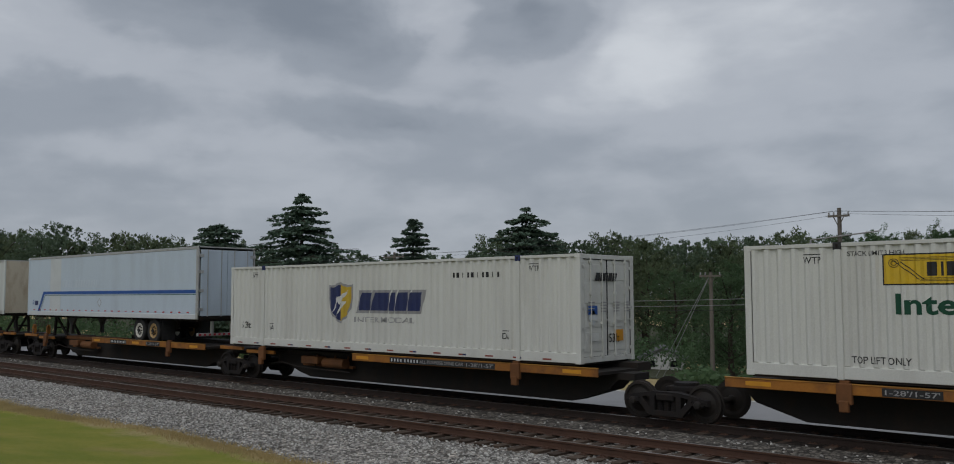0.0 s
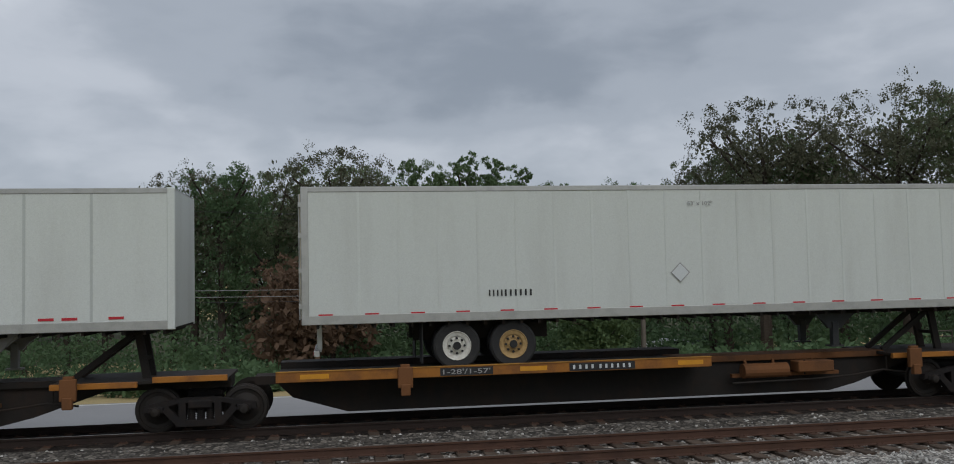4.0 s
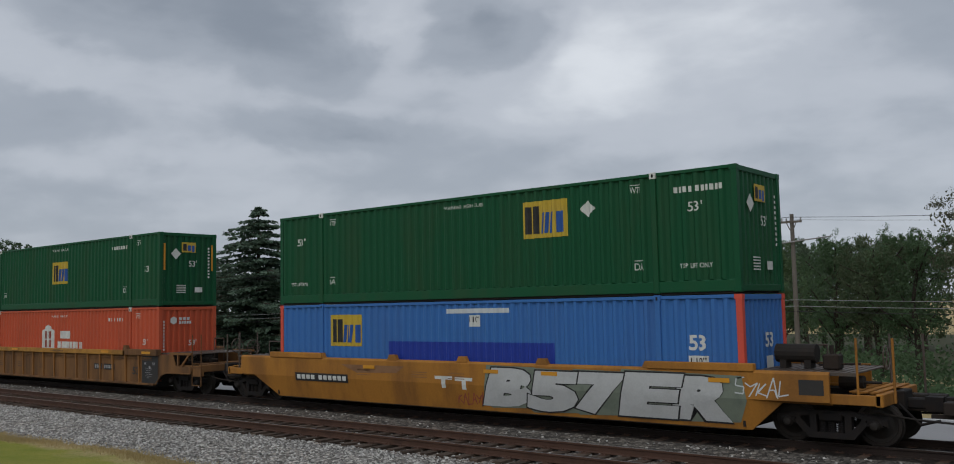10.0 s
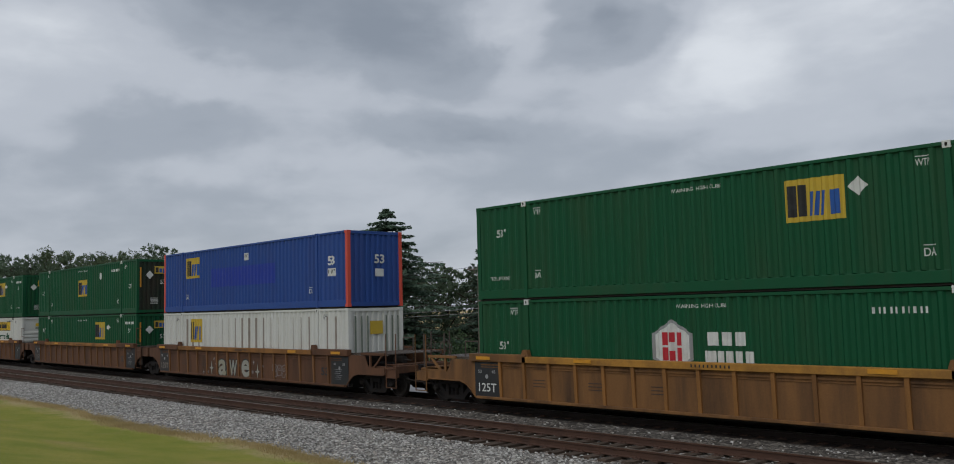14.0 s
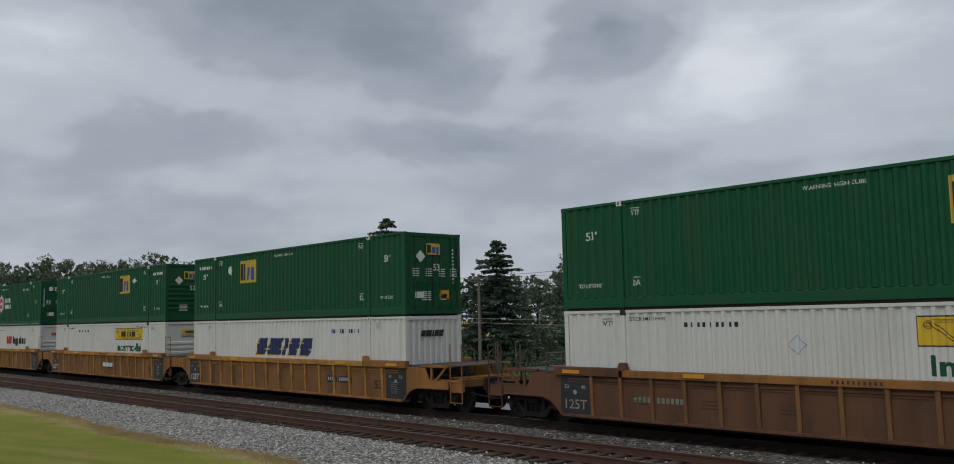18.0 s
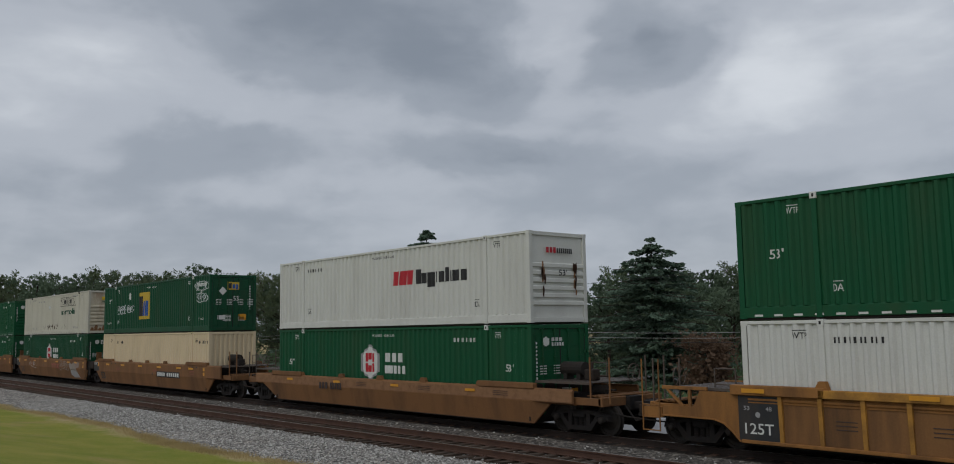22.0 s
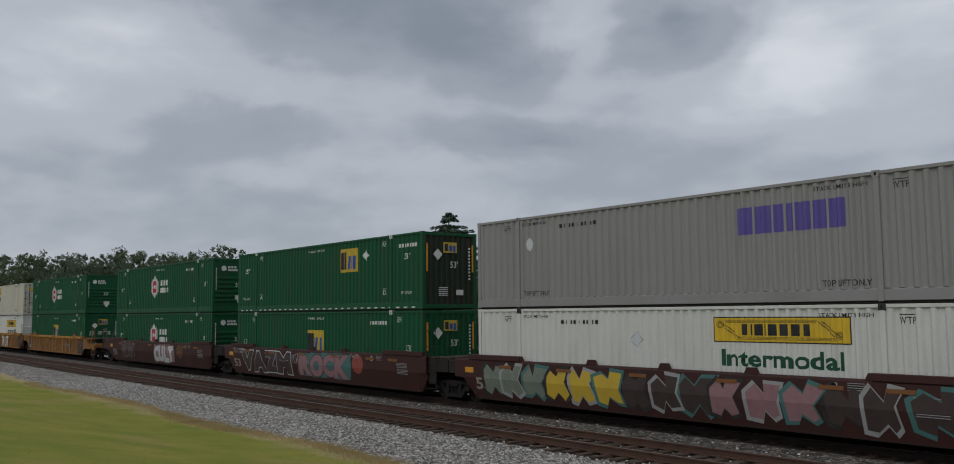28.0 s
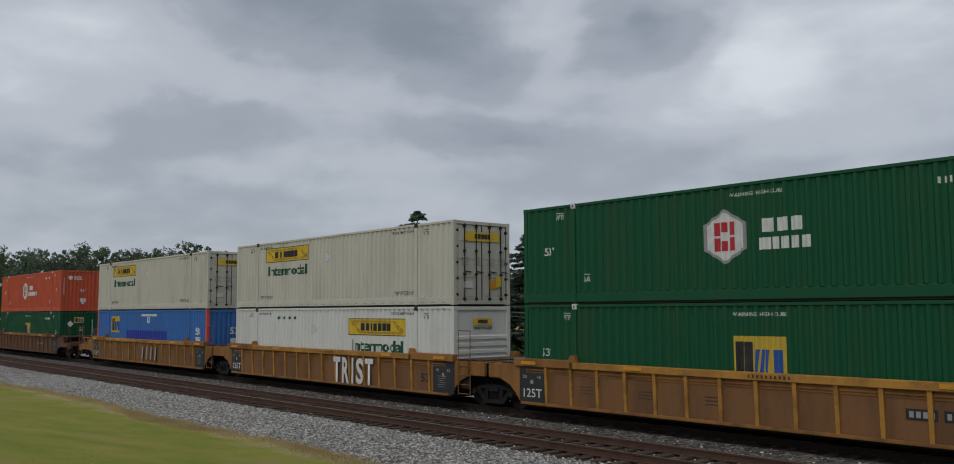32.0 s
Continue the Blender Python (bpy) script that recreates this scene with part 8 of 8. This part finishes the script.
def cedar(seed, h, spread, label, flat_top=.0):
    rng, rr = np.random.default_rng(seed), random.Random(seed)
    t = thing("cedar_tree", label, "conifer", "conifers beyond the road")
    bm = bmesh.new()
    taper(bm, [(0, 0, -.4), (.05, 0, h * .4), (0, .06, h * .75), (0, 0, h * .99)], [h * .026, h * .018, h * .009, .03])
    part("trunk", bm, BARK, t)
    bm = bmesh.new()
    quads = []
    tiers = 46
    for k in range(tiers):
        f = k / (tiers - 1)
        z = h * (.10 + .88 * f) + rr.uniform(-.38, .38) * (1 - .5 * f)
        reach = spread * ((1 - f) ** .62 * (1 - flat_top) + flat_top * (1 - f ** 5) * .8) + .45
        for j in range(5):
            a = j * 6.2832 / 5 + k * 2.4 + rr.uniform(-.4, .4)
            ln = reach * rr.uniform(.42, 1.28)
            rise = rr.uniform(-.16, .10) * ln
            d = Vector((math.cos(a), math.sin(a), 0))
            s = Vector((-d.y, d.x, 0))
            tip = d * ln + Vector((0, 0, z + rise))
            beam(bm, (0, 0, z), tip, .05, .05)
            m = max(16, int(ln * 34))
            for q in range(m):
                g = .12 + .88 * (q + rr.random()) / m
                side = rr.uniform(-1, 1) * (.10 + .20 * ln * (1.08 - g))
                p = Vector((0, 0, z)).lerp(tip, g) + s * side * 1.7 + Vector((0, 0, rr.uniform(-.15, .08) - .05 * ln * g * g))
                w = rr.uniform(.10, .25)
                u = (d * rr.uniform(.5, 1) + s * rr.uniform(-.8, .8) + Vector((0, 0, rr.uniform(-.5, .2)))).normalized() * w
                v = Vector((-u.y, u.x, 0)) * .55 + Vector((0, 0, rr.uniform(-.12, .12)))
                quads.append((p - u, p + v, p + u, p - v))
    part("branchwork", bm, BARK, t)
    verts = [tuple(c) for q in quads for c in q]
    part("crown", raw_mesh("crown", verts, np.arange(len(verts)).reshape(-1, 4).tolist(), LEAF[4]), LEAF[4], t)
    return t


def place(az, d):
    a = radians(az)
    return -math.sin(a) * d, math.cos(a) * d


def height_at(az, d, el):
    x, y = place(az, d)
    return EYE_Z + d * math.tan(radians(el)) - ground_z(y)


def make_trees():
    # the conifers that stand above the train: bearing, distance, angle of the top
    for k, (az, d, el, sp, ft, lab) in enumerate(((52.95, 84, 6.45, 6.6, .06, "tall dark cedar with layered boughs"), (45.95, 92, 4.95, 4.6, 0.0, "narrow pointed dark conifer"), (38.7, 76, 5.65, 6.2, .10, "dark cedar with a flat layered top"), (57.9, 88, 4.55, 6.8, .35, "low broad dark cedar"))):
        t = cedar(20 + k, height_at(az, d, el), sp, lab, ft)
        x, y = place(az, d)
        t.matrix_basis = pose(x, y, ground_z(y), 0, 0, k * 50)
    kinds = [broadleaf(1, 10, 4.0, LEAF[0], "dense dark green broadleaf tree"), broadleaf(2, 10, 3.4, LEAF[1], "fresh green broadleaf tree"), broadleaf(3, 10, 4.4, LEAF[2], "olive green broadleaf tree"),
             broadleaf(4, 10, 4.2, LEAF[3], "thin brownish broadleaf tree", .3, .9, size=.046), broadleaf(5, 10, 2.5, LEAF[1], "slender green tree with a pointed crown", .12), broadleaf(6, 10, 4.6, LEAF[0], "broad dark green tree", .1)]
    spots = []          # bearing, distance, angle of the top, kind
    for az, d, el, k in ((8.4, 62, 7.3, 3), (6.8, 60, 7.6, 0), (3.2, 64, 8.0, 2), (-.4, 60, 8.8, 3), (-1.8, 66, 8.2, 2), (-4.9, 62, 7.9, 4), (-6.5, 64, 7.8, 1), (-8.6, 62, 8.2, 4), (-10.2, 63, 7.9, 4), (-12, 60, 7.3, 4), (-13.4, 66, 6.3, 1),
                         (-17, 68, 6.2, 2), (-19, 72, 6.2, 0), (-23.6, 56, 7.0, 3), (-24.6, 54, 8.2, 2), (-26.8, 52, 10.9, 3), (-29, 54, 8.8, 1), (-31.2, 55, 9.2, 3), (-34.6, 52, 11.0, 3), (-38, 52, 11, 2), (-42, 54, 10, 0), (-47, 56, 10.5, 2),
                         (17.6, 84, 4.05, 0), (15.4, 82, 4.1, 2), (13.4, 80, 4.3, 0), (20.6, 96, 3.7, 1), (26.2, 72, 2.3, 5), (29.4, 94, 1.8, 5), (23.4, 84, 2.8, 1)):
        spots.append((az, d, el, k))
    # three of these kinds use the leaf colour with painted haze
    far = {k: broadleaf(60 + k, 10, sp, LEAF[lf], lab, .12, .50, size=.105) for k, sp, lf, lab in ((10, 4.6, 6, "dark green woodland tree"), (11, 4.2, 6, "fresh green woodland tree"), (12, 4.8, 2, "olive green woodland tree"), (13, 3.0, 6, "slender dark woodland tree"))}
    rr = random.Random(12)
    for k in range(34):        # the wooded rise behind
        az = 13 + k * .85
        spots.append((az + rr.uniform(-.4, .4), rr.uniform(118, 150), 3.6 + rr.uniform(-.3, .4) - max(0, az - 36) * .02, rr.choice((10, 11, 12, 13))))
    for k in range(40):        # farther left along the line
        az = 56 + k * .88
        spots.append((az + rr.uniform(-.5, .5), rr.uniform(120, 170), 3.5 + rr.uniform(-.45, .4) + (.5 if 66 < az < 69 else 0), rr.choice((10, 11, 12))))
    for k in range(26):        # a second row that closes the wood on the near side
        az = 9 - k * 2.2
        spots.append((az + rr.uniform(-.8, .8), rr.uniform(70, 84), 5.2 + rr.uniform(-.6, .6), rr.choice((10, 11, 12, 10))))
    for k in range(14):        # under the conifers
        spots.append((34 + k * 1.9, rr.uniform(92, 112), 3.0 + rr.uniform(-.4, .4), rr.choice((10, 13))))
    used = set()
    for az, d, el, k in spots:
        x, y = place(az, d)
        h = max(3.0, height_at(az, d, el))
        m = pose(x, y, ground_z(y), 0, 0, rr.uniform(0, 360))
        if k not in used:
            used.add(k)
            t = kinds[k] if k < 10 else far[k]
            t.matrix_basis = m
        else:
            t = copy_thing(kinds[k] if k < 10 else far[k], m)
        s = h / 9.9
        wide = s * .85 if k in (3, 4) else max(s * .8, min(s, 1.1))
        t.scale = (wide, wide, s)
    # undergrowth along the edge of the wood
    rng = np.random.default_rng(5)
    for name, leaf, n, lab in (("undergrowth", LEAF[0], 820, "dense dark green undergrowth at the wood's edge"), ("roadside_shrubs", LEAF[0], 520, "low dark green shrubs beside the road")):
        centers, radii = [], []
        for k in range(n):
            az = rng.uniform(-48, 88)
            base = 57 if az < 13 else 76 if az < 34 else 86 if az < 60 else 112
            d = base + rng.uniform(-5, 10) + (18 if k % 3 == 0 else 0)
            x, y = place(az, d)
            # low row moved to the verge, partly to stand in for tree shade
            if name == "roadside_shrubs":
                x, y = rng.uniform(-75, 40), rng.uniform(33.2, 41)
                if -25 < x < -20:
                    x += 25
            elif 29.4 < az < 31.2 and d < 86:
                x, y = place(az + 5, d)
            r = rng.uniform(1.2, 2.6) if name == "undergrowth" else rng.uniform(.35, .85)
            centers.append((x, y, ground_z(y) + r * rng.uniform(.4, 1.0)))
            radii.append(r)
        v, f = leaf_cloud(rng, centers, radii, 120 if name == "undergrowth" else 90, .15)
        ob = new(name, raw_mesh(name, v.tolist(), f.tolist(), leaf))
        tagged(ob, lab, "bushes", kind="stuff")
    for az, d, el, leaf, lab in ((2.5, 50, 1.2, LEAF[5], "reddish brown twiggy shrub"), (0.2, 52, 1.8, LEAF[5], "reddish brown twiggy shrub"), (-8.5, 52, 2.2, LEAF[1], "fresh green rounded shrub"), (-16.5, 50, .6, LEAF[1], "fresh green rounded shrub"), (35.5, 66, -.2, LEAF[5], "reddish brown twiggy shrub")):
        t = broadleaf(int(d * 7 + az), 4, 2.2, leaf, lab, .08, .45 if leaf is LEAF[5] else .8, "shrub")
        x, y = place(az, d)
        s = height_at(az, d, el) / 4
        t.matrix_basis = pose(x, y, ground_z(y))
        t.scale = (max(s, .9), max(s, .9), s)


make_trees()

# ---------------------------------------------------------------- poles, wires, houses, cars beyond the road
def utility_pole(x, y, top, arms, label):
    p = thing("utility_pole", label, "utility pole", "poles along the road", m=pose(x, y, 0))
    g = ground_z(y)
    bm = bmesh.new()
    rod(bm, (0, 0, g - .5), (0, 0, top), .15, .10, 10)
    part("mast", bm, POLEWOOD, p)
    for z, w in arms:
        bm = bmesh.new()
        beam(bm, (-w, -.1, z), (w, -.1, z), .09, .11)
        beam(bm, (-w * .5, -.1, z), (0, -.1, z - .6), .03, .04)
        beam(bm, (w * .5, -.1, z), (0, -.1, z - .6), .03, .04)
        arm = part("crossarm", bm, POLEWOOD, p)
        for k in (-.9, -.45, .9):
            bm = bmesh.new()
            lathe(bm, [(.03, z + .05), (.05, z + .10), (.03, z + .14), (.05, z + .18), (.02, z + .22)], 8, "Z")
            part("insulator", bm, M_GREY, arm, at=pose(k * w, -.1, 0))
    return p


def wire(a, b, sag, mat, r=.014, label="overhead cable between two poles"):
    cu = bpy.data.curves.new("overhead_wire", "CURVE")
    cu.dimensions, cu.bevel_depth, cu.bevel_resolution = "3D", r, 1
    s = cu.splines.new("POLY")
    s.points.add(16)
    a, b = Vector(a), Vector(b)
    for k in range(17):
        f = k / 16
        s.points[k].co = (*(a.lerp(b, f) - Vector((0, 0, 4 * sag * f * (1 - f)))), 1)
    cu.materials.append(mat)
    ob = new("overhead_wire", cu)
    tagged(ob, label, "cable", "overhead wires")


def make_poles():
    xs = (-118, -84, -50.6, -16.95, 16.6, 50)
    tops = (6.3, 6.3, 6.4, 7.55, 6.6, 6.6)
    for x, t in zip(xs, tops):
        arms = [(t - .35, 1.15)] if x != -16.95 else [(t - .42, .55)]
        utility_pole(x, 47.0, t, arms, "weathered wooden utility pole with a crossarm")
    for (a, ta), (b, tb) in zip(zip(xs, tops), zip(xs[1:], tops[1:])):
        for k in (-.9, -.3, .9):
            wire((a, 46.9 + k, ta - .15 - abs(k) * .1), (b, 46.9 + k, tb - .15 - abs(k) * .1), .45 + .1 * k, WIRE, .007)
        for z, m in ((3.05, WIREPALE), (2.72, WIREPALE), (2.45, WIRE)):
            wire((a, 46.9, z), (b, 46.9, z), .35, m, .016)
    bm = bmesh.new()
    rod(bm, (-18.4, 46.8, 5.95), (-14.9, 46.8, 6.25), .035, seg=8)
    rod(bm, (-18.4, 46.8, 5.95), (-18.4, 46.8, 5.72), .05, seg=8)
    box(bm, -18.62, -18.18, 46.68, 46.92, 5.66, 5.76, .03)
    ob = new("street_lamp", mesh_of(bm, "street_lamp", M_GREY))
    tagged(ob, "grey street lamp on a long pipe arm", "street lamp")
    # a short service pole with stays
    x, y = place(27.3, 56)
    utility_pole(x, y, EYE_Z + 56 * math.tan(radians(1.42)), [(EYE_Z + 1.15, .7)], "short wooden service pole with stay wires")
    for k in (0, .5):
        wire((x, y, EYE_Z + 1.3), (x - 3.4 - k, y, ground_z(y)), .02, WIREPALE, .02, "stay cable of the service pole")
    bm = bmesh.new()
    xb = -19.4
    rod(bm, (xb - .4, 46.9, 2.62), (xb + .4, 46.9, 2.62), .11, seg=10)
    ob = new("splice_case", mesh_of(bm, "splice_case", WIRE))
    tagged(ob, "black splice case on the telephone cable", "cable box")


def house(az, d, el, w, dep, label, turn):
    x, y = place(az, d)
    g, apex = ground_z(y), EYE_Z + d * math.tan(radians(el))
    h = apex - g
    eave = h * .58
    t = thing("house", label, "house", m=pose(x, y, g, 0, 0, turn))
    bm = bmesh.new()
    box(bm, -w / 2, w / 2, -dep / 2, dep / 2, -.5, eave)
    a = [bm.verts.new((sx * w / 2, sy * dep / 2, eave)) for sx, sy in ((-1, -1), (1, -1))] + [bm.verts.new((0, -dep / 2, h - .1))]
    b = [bm.verts.new((v.co.x, dep / 2, v.co.z)) for v in a]
    bm.faces.new(a), bm.faces.new(b[::-1])
    part("wall", bm, SIDING, t)
    for s in (-1, 1):
        bm = bmesh.new()
        beam(bm, (s * (w / 2 + .35), 0, eave - .22), (0, 0, h), dep + .7, .12)
        part("roof", bm, ROOFING, t)
    for k in (-.28, .28):
        bm = bmesh.new()
        box(bm, k * w - .45, k * w + .45, -dep / 2 - .03, -dep / 2 + .02, eave * .35, eave * .8)
        win = part("window", bm, GLASS, t)
        bm = bmesh.new()
        for dx in (-.5, .45):
            box(bm, k * w + dx, k * w + dx + .05, -dep / 2 - .06, -dep / 2 - .03, eave * .33, eave * .82)
        box(bm, k * w - .5, k * w + .5, -dep / 2 - .06, -dep / 2 - .03, eave * .80, eave * .84)
        part("window_frame", bm, SIDING, win)


def parked_car(az, d, mat, label, turn):
    x, y = place(az, d)
    c = thing("parked_car", label, "car", "parked cars", m=pose(x, y, ground_z(y), 0, 0, turn))
    bm = bmesh.new()
    slab(bm, [(-2.2, .35), (2.2, .35), (2.25, .62), (2.1, .82), (1.1, .92), (.45, 1.36), (-.95, 1.40), (-1.7, .98), (-2.2, .9)], -.88, .88)
    bmesh.ops.bevel(bm, geom=bm.edges[:], offset=.06, segments=2, affect="EDGES")
    part("body", bm, mat, c)
    for y0, y1 in ((-.90, -.86), (.86, .90)):
        bm = bmesh.new()
        slab(bm, [(-1.45, .95), (.92, .95), (.38, 1.28), (-.9, 1.32)], y0, y1)
        part("side_window", bm, GLASS, c)
    for wx in (-1.35, 1.38):
        for wy in (-.8, .8):
            bm = bmesh.new()
            lathe(bm, [(.18, -.11), (.32, -.10), (.32, .10), (.18, .11)], 16)
            w = part("wheel", bm, RUBBER, c, at=pose(wx, wy, .32))
    for wx, m in ((2.2, M_GHOST), (-2.18, M_RED)):
        for wy in (-.65, .65):
            bm = bmesh.new()
            box(bm, wx - .04, wx + .05, wy - .16, wy + .16, .62, .74, .01)
            part("headlight" if wx > 0 else "tail_light", bm, m, c)


def sign_post(az, d, label):
    x, y = place(az, d)
    g = ground_z(y)
    s = thing("sign_post", label, "sign", m=pose(x, y, g))
    bm = bmesh.new()
    rod(bm, (0, 0, -.2), (0, 0, 1.9), .05)
    part("post", bm, SIDING, s)
    bm = bmesh.new()
    box(bm, -.6, .6, -.04, .04, 1.65, 1.95, .01)
    part("board", bm, SIDING, s)


make_poles()
house(30.3, 84, -3.15, 4.0, 5, "small white house with a grey gable roof", 30)
house(40.2, 86, -2.6, 5.5, 7, "small white outbuilding with a gable roof", -25)
parked_car(-21.2, 62, CARWHITE, "white parked saloon car beside the wood", 8)
parked_car(-23.6, 64, CARDARK, "dark parked car beside the wood", 4)
sign_post(-18.0, 58, "white wooden sign post on the grass")


# ---------------------------------------------------------------- what moves
def motions():
    for ob, x, z in MOVERS:
        walk(ob, [(t, pose(x + s, TRACK_Y, z)) for t, s in RUN])
    # wheels roll without slipping; every wheel of one axle place turns alike
    ts = [k / 30 for k in range(0, 961)]
    way = np.interp(ts, [r[0] for r in RUN], [r[1] for r in RUN])
    for s, wheels in WHEELS.items():
        first = wheels[0]
        walk(first, [(t, pose(s * .89, 0, .457) @ Matrix.Rotation(float(w) / .457, 4, "Y")) for t, w in zip(ts, way)])
        act = first.animation_data
        for w in wheels[1:]:
            w.rotation_mode = "QUATERNION"
            own = w.animation_data_create()
            own.action = act.action
            own.action_slot = act.action_slot


motions()
